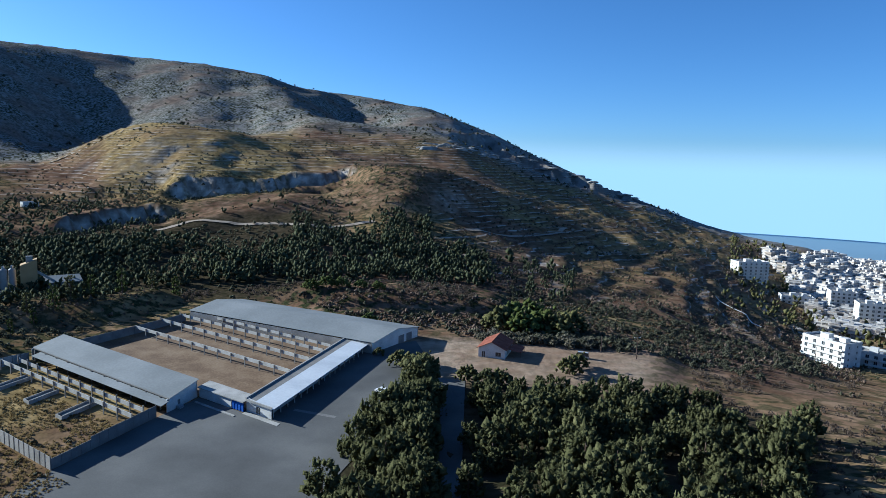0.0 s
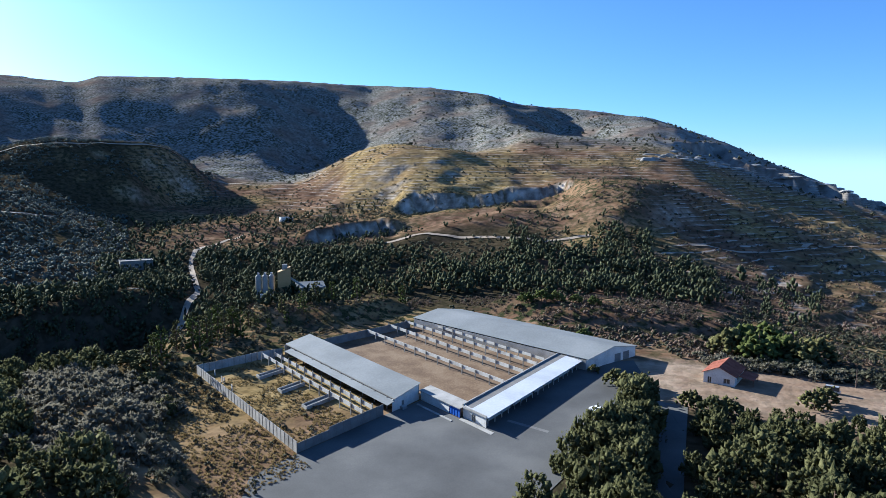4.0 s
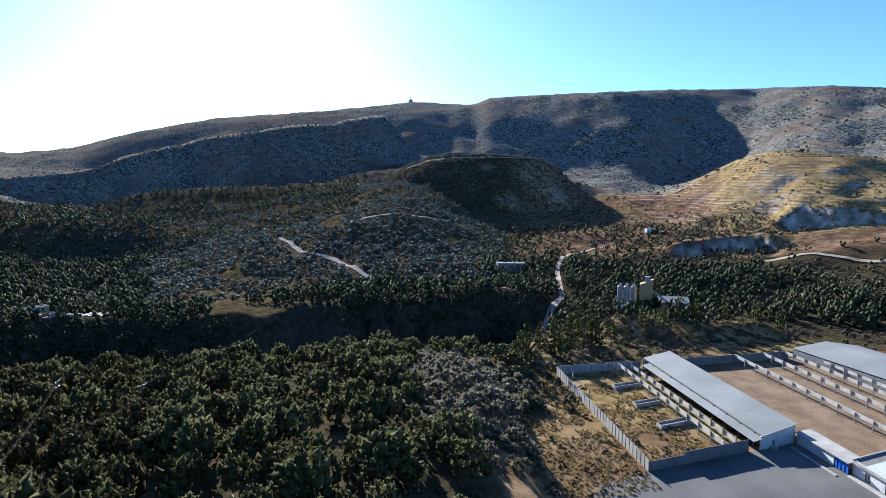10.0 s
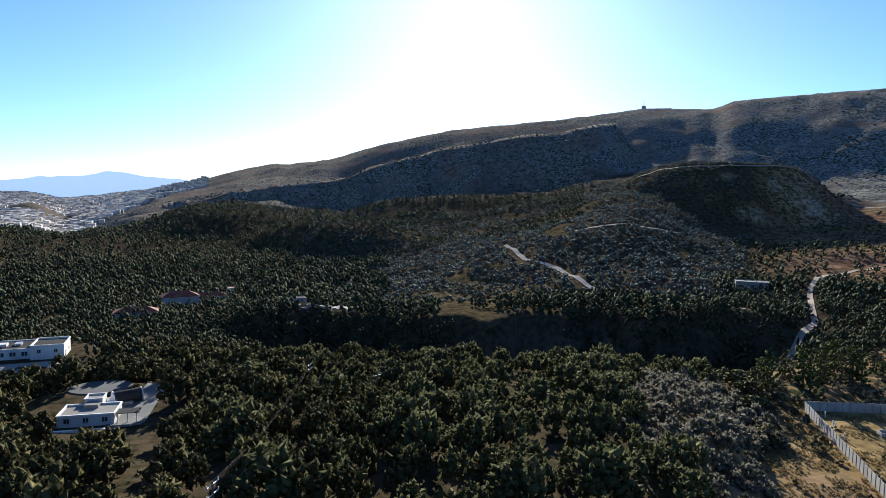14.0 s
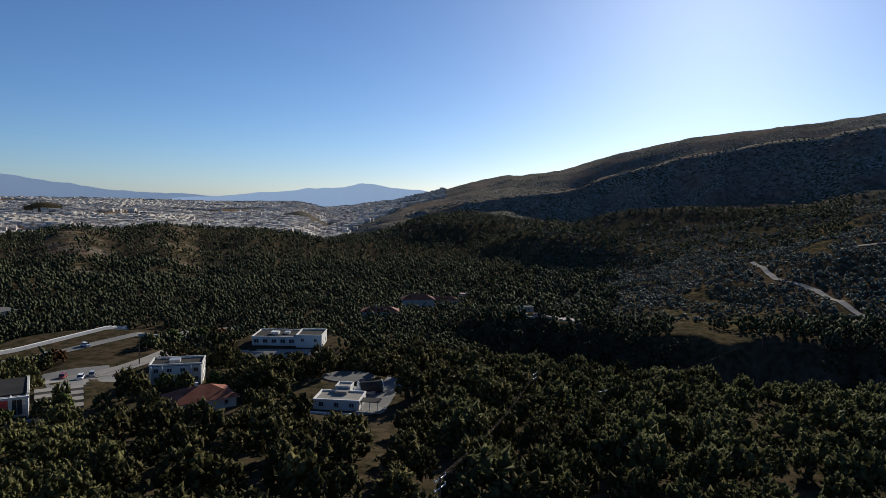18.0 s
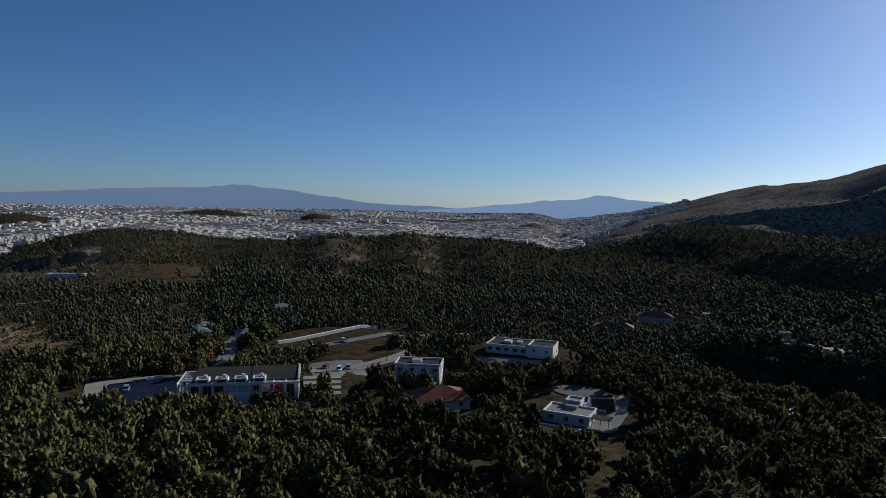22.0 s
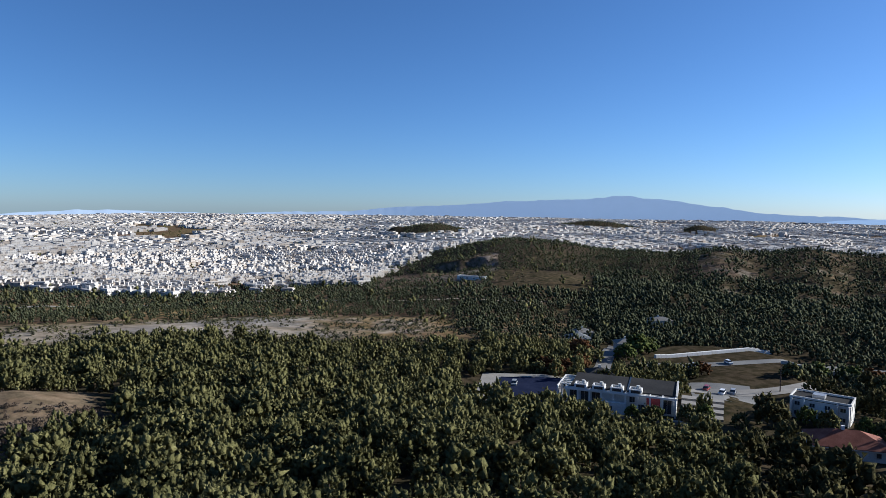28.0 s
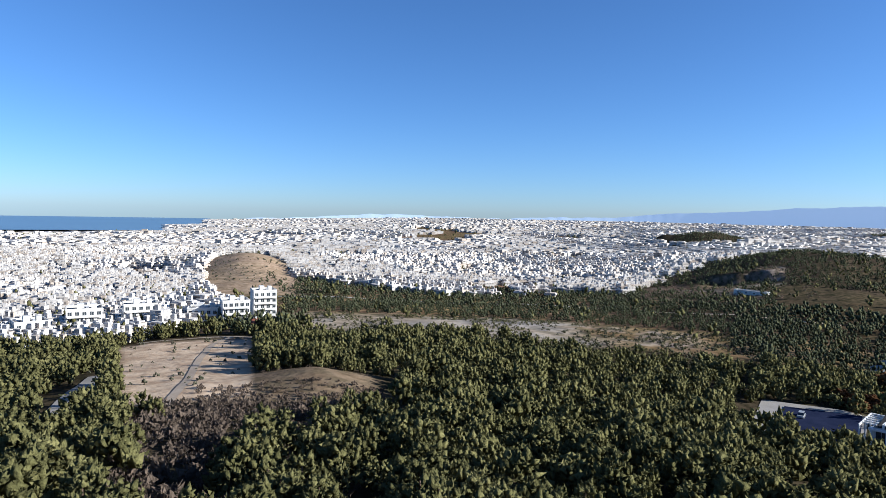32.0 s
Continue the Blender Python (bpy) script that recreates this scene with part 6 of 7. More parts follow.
# ---- concrete plant ----
plant_ob = tagged(empty("concrete_plant", *spot(34.3, 356), -4), "concrete plant with pale silos and a yellow tower", "plant")
M_SILO = make_material("pale_silo_steel", [(0.247, 0.232, 0.210), (0.338, 0.323, 0.292)], 0.3, 0.6, 0.05)
M_YELLOW = make_material("yellow_cladding", [(0.300, 0.203, 0.090), (0.375, 0.262, 0.128)], 0.3, 0.7, 0.05)
for i in range(3):
    sx, sy = spot(35.0 - i * 0.55, 357)
    bm = bmesh.new()
    bmesh.ops.create_cone(bm, cap_ends=True, segments=20, radius1=1.5, radius2=1.5, depth=12.0, matrix=Matrix.Translation((sx, sy, 5.2)))
    bmesh.ops.create_cone(bm, cap_ends=False, segments=20, radius1=1.5, radius2=0.5, depth=0.9, matrix=Matrix.Translation((sx, sy, 11.6)))
    bmesh.ops.create_cone(bm, cap_ends=False, segments=20, radius1=0.5, radius2=1.5, depth=2.4, matrix=Matrix.Translation((sx, sy, -2.0)))
    silo = part("silo", bm, M_SILO, plant_ob)
    bm = bmesh.new()
    bmesh.ops.create_cube(bm, size=1.0, matrix=Matrix.Translation((sx, sy, 12.4)) @ Matrix.Diagonal((0.9, 0.9, 1.2, 1)))
    part("filter", bm, M_METAL, silo)
pfr, pw = facing(34.9, 350, 34.0, 350, -4)
part("control_room", pfr.box(0, pw, 0, 4, 0, 6.2), M_WHITE, plant_ob)
pfr, pw = facing(33.4, 354, 32.3, 354, -4)
bm = pfr.box(0, pw, 0, 6, 0, 16)
part("tower", bm, M_YELLOW, plant_ob, "tall yellow-clad mixing tower")
part("tower_top", prism([pfr.at(0, 0), pfr.at(pw, 0), pfr.at(pw, 6), pfr.at(0, 6)], pfr.z + 16, [pfr.z + 17.2, pfr.z + 19.8, pfr.z + 19.8, pfr.z + 17.2]), M_YELLOW, plant_ob)
part("tower_hood", pfr.box(pw * 0.35, pw * 0.75, 2, 4, 18, 21.2), M_SILO, plant_ob)
part("belt", prism([pfr.at(pw, 2), pfr.at(pw + 16, 4), pfr.at(pw + 16, 5.4), pfr.at(pw, 3.4)], [pfr.z + 13, pfr.z + 1, pfr.z + 1, pfr.z + 13], [pfr.z + 14.2, pfr.z + 2.2, pfr.z + 2.2, pfr.z + 14.2]), M_SILO, plant_ob)
pfr, pw = facing(31.7, 354, 29.4, 356, -4)
shed_ob = tagged(empty("plant_shed", pfr.x, pfr.y, -4), "dark open-fronted shed beside the concrete plant", "shed")
part("wall", pfr.box(0, pw, 7.6, 8, -1, 9), M_DARKCONC, shed_ob)
part("wall", pfr.box(0, 0.4, 0, 7.6, -1, 9), M_DARKCONC, shed_ob)
part("wall", pfr.box(pw - 0.4, pw, 0, 7.6, -1, 9), M_DARKCONC, shed_ob)
part("roof", prism([pfr.at(-0.5, -0.6), pfr.at(pw + 0.5, -0.6), pfr.at(pw + 0.5, 8.6), pfr.at(-0.5, 8.6)], [pfr.z + 8.2, pfr.z + 8.2, pfr.z + 10.2, pfr.z + 10.2], [pfr.z + 8.5, pfr.z + 8.5, pfr.z + 10.5, pfr.z + 10.5]), M_ROOF, shed_ob)
part("front_band", pfr.box(0, pw, -0.2, 0.1, 4.5, 8.2), M_DARKCONC, shed_ob)

# valley sheds and the white house under the quarry
fr, w = facing(45.6, 448, 43.2, 450, 6)
ob = tagged(empty("valley_shed", fr.x, fr.y, fr.z), "low concrete shed in the quarry valley", "shed")
shell(fr, w, 9, 4.5, ob, M_DARKCONC, windows_row(w, 3, 1, 3, 2.2, 2.0), [])
flat_roof(fr, w, 9, 4.5, ob, M_DARKCONC, 0.3, M_DARKCONC)
fr, w = facing(33.0, 655, 32.0, 658, height(*spot(32.5, 656)))
ob = tagged(empty("quarry_house", fr.x, fr.y, fr.z), "white flat-roofed house below the quarry", "house")
shell(fr, w, 8, 4, ob, M_WHITE, windows_row(w, 3, 1, 3), [], 4)
flat_roof(fr, w, 8, 4, ob, M_WHITE)

# ruined cottage on the sandy lot
fr, w = facing(-3.5, 219, -5.9, 217, 0.0)
ob = tagged(empty("cottage", fr.x, fr.y, fr.z), "small white cottage with a worn red-tiled roof", "house")
d = 13
shell(fr, w, d, 3.3, ob, M_WHITE, [(1.2, 0.0, 1.2, 2.1), (w - 3.4, 0.6, 2.0, 1.6)], [(3, 1, 1.4, 1.3), (8, 1, 1.4, 1.3)], 0.5)
for side in (0, 1):
    for i in range(6):
        v0, v1 = -0.7 + i * (d + 1.4) / 6, -0.7 + (i + 1) * (d + 1.4) / 6 - 0.04
        e, m = (-0.6, w / 2) if side == 0 else (w + 0.6, w / 2)
        lift = random.uniform(-0.05, 0.05)
        part("roof_tiles", prism([fr.at(e, v0), fr.at(m, v0), fr.at(m, v1), fr.at(e, v1)], [3.1 + lift, 5.6 + lift, 5.6 + lift, 3.1 + lift], [3.25 + lift, 5.78 + lift, 5.78 + lift, 3.25 + lift]), M_TILE, ob)
for v in (0, d - 0.3):
    bm = bmesh.new()
    pts = [fr.at(0, v), fr.at(w, v), fr.at(w, v + 0.3), fr.at(0, v + 0.3)]
    tri = [bm.verts.new((*fr.at(u, vv), z)) for vv in (v, v + 0.3) for u, z in ((0, 3.3), (w, 3.3), (w / 2, 5.55))]
    bm.faces.new(tri[:3][::-1])
    bm.faces.new(tri[3:])
    for i in range(3):
        j = (i + 1) % 3
        bm.faces.new((tri[i], tri[j], tri[3 + j], tri[3 + i]))
    part("gable", bm, M_WHITE, ob)
part("lean_to", prism([fr.at(w + 0.6, 3), fr.at(w + 5, 3), fr.at(w + 5, 11), fr.at(w + 0.6, 11)], [2.7, 2.1, 2.1, 2.7], [2.85, 2.25, 2.25, 2.85]), M_TILE, ob)
for v in (3.3, 10.6):
    part("post", fr.box(w + 4.6, w + 4.8, v, v + 0.2, -0.3, 2.15), M_BARK, ob)

# apartment houses
def apartments(az_l, r_l, az_r, r_r, z, d, floors, bays, label, name="apartment_block"):
    fr, w = facing(az_l, r_l, az_r, r_r, z)
    ob = tagged(empty(name, fr.x, fr.y, fr.z), label, "apartment block")
    h = floors * 3.0
    shell(fr, w, d, h, ob, M_WHITE, windows_row(w, bays, floors, 3.0, 1.7, 1.9, 0.5), windows_row(d - 0.6, 2, floors, 3.0, 1.2, 1.3), 6)
    flat_roof(fr, w, d, h, ob, M_PALEPAVE, 0.9)
    for k in range(1, floors):
        b = part("balcony", fr.box(0.4, w - 0.4, -1.5, -0.02, k * 3.0 - 0.1, k * 3.0 + 0.1), M_WHITE, ob)
        part("balustrade", fr.box(0.4, w - 0.4, -1.5, -1.38, k * 3.0 + 0.1, k * 3.0 + 1.0), M_WHITE, b)
    part("stair_head", fr.box(w * 0.3, w * 0.5, d * 0.3, d * 0.6, h, h + 2.6), M_WHITE, ob)
    part("stair_head", fr.box(w * 0.7, w * 0.85, d * 0.4, d * 0.7, h, h + 2.2), M_WHITE, ob)
    part("tank", fr.box(w * 0.55, w * 0.63, d * 0.2, d * 0.35, h, h + 1.2), M_METAL, ob)
    return ob


apartments(-29.7, 385, -32.6, 372, -32, 13, 5, 5, "white five-storey apartment block below the dry slope")
apartments(-33.2, 395, -36, 392, -36, 12, 4, 5, "white apartment block beside trees at the slope's foot")
apartments(-24.7, 640, -26.9, 655, -34, 14, 7, 6, "tall white apartment block above the town")
apartments(-31.3, 620, -33.0, 625, -52, 14, 8, 5, "tall white apartment tower in the town")
apartments(-33.2, 560, -35.0, 565, -50, 14, 8, 5, "white apartment tower with shaded balconies")
apartments(-28.0, 600, -30.2, 605, -45, 14, 4, 6, "stepped white apartment block on the town's edge")
apartments(185.0, 322, 182.8, 324, 8.5, 11, 4, 5, "white apartment block at the edge of the wood")
apartments(182.5, 336, 180.6, 338, 8.5, 11, 5, 4, "taller white apartment block beside the pines")
apartments(187.8, 330, 185.4, 328, 7.5, 11, 3, 5, "low white apartment block behind the sandy slope")
apartments(192.5, 335, 190, 336, 6.5, 12, 4, 5, "white apartment block among garden trees")
apartments(196.5, 330, 194, 330, 6, 12, 4, 5, "broad white apartment block near the city's edge")
apartments(199.8, 320, 197.6, 322, 6, 12, 3, 4, "white block of flats with deep balconies")
hip_house(183.2, 306, 181.2, 306, 9.8, 8, 3.0, 1.6, "low house with a red roof beside the flats")
ribbon("road", [(-23.2, 480), (-23.6, 470), (-25.8, 432), (-27, 420)], 1.2, M_WHITE, "pale concrete channel on the dry slope", 0.8)
fr, w = facing(142.0, 578, 139.6, 566, 4.5)
ob = tagged(empty("quarry_kiosk", fr.x, fr.y, fr.z), "low white flat building at the foot of the scar", "building")
shell(fr, w, 7, 3.2, ob, M_WHITE, windows_row(w, 4, 1, 3, 1.6, 1.2), [], 3)
flat_roof(fr, w, 7, 3.2, ob, M_PALEPAVE, 0.3)


# ---- city ----
def city_material():
    m = make_material("city_render", [(0.446, 0.410, 0.360), (0.533, 0.504, 0.461), (0.576, 0.554, 0.518)], 0.02, 0.85, 0.0, 0.2)
    nt = m.node_tree
    bsdf = nt.nodes["Principled BSDF"]
    base = bsdf.inputs["Base Color"].links[0].from_socket
    geo = nt.nodes.new("ShaderNodeNewGeometry")
    pos = nt.nodes.new("ShaderNodeSeparateXYZ")
    nrm = nt.nodes.new("ShaderNodeSeparateXYZ")
    nt.links.new(geo.outputs["Position"], pos.inputs[0])
    nt.links.new(geo.outputs["Normal"], nrm.inputs[0])

    def op(kind, a, b):
        x = nt.nodes.new("ShaderNodeMath")
        x.operation = kind
        for i, v in enumerate((a, b)):
            if isinstance(v, (int, float)):
                x.inputs[i].default_value = v
            else:
                nt.links.new(v, x.inputs[i])
        return x.outputs[0]

    across = op("ADD", op("MULTIPLY", pos.outputs[0], 1.13), op("MULTIPLY", pos.outputs[1], 0.87))
    rows = op("GREATER_THAN", op("FRACT", op("MULTIPLY", pos.outputs[2], 0.33), 0), 0.5)
    cols = op("GREATER_THAN", op("FRACT", op("MULTIPLY", across, 0.3), 0), 0.55)
    upright = op("LESS_THAN", op("ABSOLUTE", nrm.outputs[2], 0), 0.5)
    mask = op("MULTIPLY", op("MULTIPLY", rows, cols), upright)
    mix = nt.nodes.new("ShaderNodeMix")
    mix.data_type = "RGBA"
    nt.links.new(op("MULTIPLY", mask, 0.8), mix.inputs["Factor"])
    nt.links.new(base, mix.inputs["A"])
    mix.inputs["B"].default_value = (0.16, 0.16, 0.17, 1)
    island = nt.nodes.new("ShaderNodeMix")
    island.data_type = "RGBA"
    island.blend_type = "MULTIPLY"
    island.inputs["Factor"].default_value = 1.0
    tint = nt.nodes.new("ShaderNodeValToRGB")
    for e, p, c in zip(tint.color_ramp.elements, (0.0, 0.45), ((0.62, 0.55, 0.48, 1), (1, 1, 1, 1))):
        e.position, e.color = p, c
    nt.links.new(geo.outputs["Random Per Island"], tint.inputs["Fac"])
    nt.links.new(mix.outputs["Result"], island.inputs["A"])
    nt.links.new(tint.outputs["Color"], island.inputs["B"])
    nt.links.new(island.outputs["Result"], bsdf.inputs["Base Color"])
    return m


M_CITY = city_material()
CUBE = np.array([[-1, -1, 0], [1, -1, 0], [1, 1, 0], [-1, 1, 0], [-1, -1, 1], [1, -1, 1], [1, 1, 1], [-1, 1, 1]], float) * (0.5, 0.5, 1)
SIDES = np.array([[4, 5, 6, 7], [0, 1, 5, 4], [1, 2, 6, 5], [2, 3, 7, 6], [3, 0, 4, 7]])


def blocks(x, y, z0, w, d, h, ang):
    ca, sa = np.cos(ang)[:, None], np.sin(ang)[:, None]
    lx, ly = CUBE[None, :, 0] * w[:, None], CUBE[None, :, 1] * d[:, None]
    v = np.stack([lx * ca - ly * sa + x[:, None], lx * sa + ly * ca + y[:, None], CUBE[None, :, 2] * h[:, None] + z0[:, None]], -1).reshape(-1, 3)
    f = (SIDES[None] + (np.arange(len(x)) * 8)[:, None, None]).reshape(-1, 4)
    return v, f


def join(pieces):
    vs, fs, base = [], [], 0
    for v, f in pieces:
        vs.append(v)
        fs.append(f + base)
        base += len(v)
    return np.concatenate(vs), np.concatenate(fs)


def city(name, az0, az1, r0, r1, gap, h0, h1, seed, allowed, label, near=1000):
    g = np.random.default_rng(seed)
    pieces = []
    rr = r0
    while rr < r1:
        s = gap * (rr / r0) ** 0.48
        n = int(radians(az1 - az0) * rr / s)
        az = az0 + (np.arange(n) + g.uniform(0.1, 0.9, n)) * (az1 - az0) / n
        r = rr + g.uniform(-0.35, 0.35, n) * s
        x, y = -np.sin(np.radians(az)) * r, np.cos(np.radians(az)) * r
        ok = (fbm(x, y, 260, 2) < 0.33) & (fbm(x + 900, y, 80, 2) < 0.33) & allowed(x, y) & (g.random(n) < 0.93)
        x, y = x[ok], y[ok]
        n = len(x)
        if n:
            ang = np.round(fbm(x, y, 500, 2) * 6) * 0.5 + g.uniform(-0.05, 0.05, n)
            w, d = s * g.uniform(0.6, 1.05, n), s * g.uniform(0.6, 1.05, n)
            h = g.uniform(h0, h1, n) * (0.68 + 0.32 * sstep(500, 1000, r[ok])) * np.where(g.random(n) < 0.03, 1.5, 1.0)
            z = ground(x, y)
            pieces.append(blocks(x, y, z - 5, w, d, h + 5, ang))
            # stair heads on the roofs
            if rr < 1200:
                pieces.append(blocks(x + g.uniform(-1, 1, n) * w * 0.2, y + g.uniform(-1, 1, n) * d * 0.2, z + h, w * 0.35, d * 0.3, np.full(n, 2.4), ang))
            if rr < near:
                for k in range(1, 6):
                    sel = h > 3.1 * k + 0.5
                    if sel.any():
                        m = sel.sum()
                        pieces.append(blocks(x[sel], y[sel], z[sel] + 3.1 * k - 0.1, w[sel] + 1.6, d[sel] + 1.6 * g.integers(0, 2, m), np.full(m, 0.95), ang[sel]))
        rr += s
    v, f = join(pieces)
    return tagged(new(name, raw_mesh(name, v, f, M_CITY)), label, "buildings", kind="stuff")


def city_ground(x, y):
    az, r = polar(x, y)
    edge = np.interp(az, [88, 100, 124, 130, 139, 146, 150, 157, 166, 174, 180, 184, 187, 192, 207], [2300, 1350, 1250, 1150, 1050, 800, 620, 520, 530, 600, 640, 420, 320, 278, 250])
    ok = (r > edge) & (np.hypot((az - 183) * 0.01745 * 800 / 50, (r - 680) / 260) > 1)
    for haz, hr, across, along, rise in HILLS[4:9]:
        ok &= np.hypot((az - haz) * radians(1) * hr / across, (r - hr) / along) > 1.5
    ok &= ~((az > 189.5) & (r > 2250)) & ~((az > 186.5) & (r > 3000))
    return ok


city("city_blocks", 90, 207, 252, 4600, 6.0, 5, 9.0, 21, city_ground, "dense white apartment blocks filling the plain")
city("hillside_town", -46, -24, 520, 2300, 9.0, 6, 12, 22, lambda x, y: polar(x, y)[0] < np.interp(polar(x, y)[1], [520, 650, 800, 880, 960, 1060, 2300], [-30.5, -29.0, -27.3, -26.3, -29.5, -30.7, -30.7]), "white apartment blocks of the town on the slope")
plant("city_trees", scatter([(128, 206, 340, 1500, 34, 4.5, 8), (128, 206, 1500, 3000, 60, 6, 10), (-46, -24, 450, 1000, 16, 5, 9)], 31, lambda x, y: free_ground(x, y) & (bare_patch(x, y) < 0.3) & ((polar(x, y)[1] < 1500) | city_ground(x, y))), SPECK_PINES, M_PINE, 33, "dark trees between the city blocks", "trees")


plant("garden_trees", scatter([(180, 206, 235, 300, 9, 4, 7), (180, 206, 300, 520, 15, 4, 8)], 35, lambda x, y: free_ground(x, y) & (bare_patch(x, y) < 0.3)), FAR_PINES, M_PINE, 36, "dark garden trees below the white apartment blocks", "trees")


# ---- sea and far ranges ----
def water_material():
    m = make_material("sea_water", [(0.09, 0.15, 0.22), (0.11, 0.175, 0.25)], 0.002, 0.3, 0.1, 0.05)
    return m


M_SEA = water_material()


def ring_patch(name, az0, az1, r0, r1, z, mat, label):
    n = 24
    az = np.radians(np.linspace(az0, az1, n))
    v = [(-math.sin(a) * r, math.cos(a) * r, z) for r in (r0, r1) for a in az]
    f = [(i, n + i, n + i + 1, i + 1) for i in range(n - 1)]
    return tagged(new(name, raw_mesh(name, v, f, mat)), label, "water", kind="structure")


ring_patch("water", 186, 215, 2260, 4950, -10, M_SEA, "calm blue sea beyond the city")
ring_patch("water", -60, -5, 2300, 4950, -327, M_SEA, "calm blue sea behind the ridge")


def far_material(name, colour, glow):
    """A backdrop of distance with its haze painted in as colour and glow."""
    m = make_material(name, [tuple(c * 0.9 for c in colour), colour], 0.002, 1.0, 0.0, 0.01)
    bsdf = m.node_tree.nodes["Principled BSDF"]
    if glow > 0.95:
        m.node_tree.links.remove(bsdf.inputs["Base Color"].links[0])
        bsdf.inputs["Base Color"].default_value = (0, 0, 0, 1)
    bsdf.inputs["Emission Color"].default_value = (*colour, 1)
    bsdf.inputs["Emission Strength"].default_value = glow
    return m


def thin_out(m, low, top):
    """Fades a painted, glowing haze sheet into the open sky between two heights."""
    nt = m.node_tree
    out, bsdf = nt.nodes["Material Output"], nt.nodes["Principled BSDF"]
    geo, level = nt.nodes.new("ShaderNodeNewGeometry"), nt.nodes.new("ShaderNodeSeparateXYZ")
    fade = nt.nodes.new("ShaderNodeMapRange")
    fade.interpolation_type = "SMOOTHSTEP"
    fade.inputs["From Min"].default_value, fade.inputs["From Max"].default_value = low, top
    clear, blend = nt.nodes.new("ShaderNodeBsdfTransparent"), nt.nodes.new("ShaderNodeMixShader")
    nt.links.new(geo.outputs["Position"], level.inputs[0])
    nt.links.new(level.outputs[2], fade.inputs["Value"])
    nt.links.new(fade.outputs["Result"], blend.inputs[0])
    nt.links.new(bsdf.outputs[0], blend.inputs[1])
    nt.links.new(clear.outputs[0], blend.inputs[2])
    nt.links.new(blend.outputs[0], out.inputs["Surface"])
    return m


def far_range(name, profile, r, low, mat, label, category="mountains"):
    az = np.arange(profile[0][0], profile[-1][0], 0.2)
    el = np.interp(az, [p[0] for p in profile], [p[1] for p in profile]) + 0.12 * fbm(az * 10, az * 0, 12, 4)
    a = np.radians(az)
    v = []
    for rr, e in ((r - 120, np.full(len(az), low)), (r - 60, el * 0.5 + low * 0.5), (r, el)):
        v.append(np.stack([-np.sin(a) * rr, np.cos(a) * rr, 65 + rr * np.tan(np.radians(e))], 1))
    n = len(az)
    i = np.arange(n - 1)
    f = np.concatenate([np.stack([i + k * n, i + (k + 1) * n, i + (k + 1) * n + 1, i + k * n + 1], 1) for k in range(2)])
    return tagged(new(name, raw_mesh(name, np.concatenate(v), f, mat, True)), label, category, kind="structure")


far_range("backdrop_mountains", [(104, -0.4), (109, -0.25), (117.6, 0.15), (123.3, 1.0), (128.4, 1.5), (131, 1.15), (135.4, 1.0), (140.3, 0.7), (147, 0.35), (152, -0.1), (163, -0.45), (171.5, -0.2), (180, -0.7), (190, -1.1)], 4850, -1.6, far_material("hazy_range", (0.27, 0.32, 0.38), 0.4), "mountain range on the horizon with painted blue haze")
far_range("backdrop_mountains", [(86, -0.2), (91.8, 0.5), (97.2, 1.05), (99, 0.75), (103.6, 0.33), (108, -0.1), (113, -0.5)], 4700, -1.6, far_material("hazy_peak", (0.32, 0.38, 0.44), 0.5), "peak beside the mountain with painted pale blue haze")
# glowing sheet added as haze, filling the sky gap above the sea
far_range("backdrop_sky", [(-75, 3.2), (-40, 3.2), (-12, 3.2), (-4, 3.0)], 4960, -4.55, thin_out(far_material("pale_sea_haze", (0.235, 0.31, 0.355), 1.0), 60.0, 310.0), "glowing sheet of painted pale blue haze over the sea horizon", "haze")


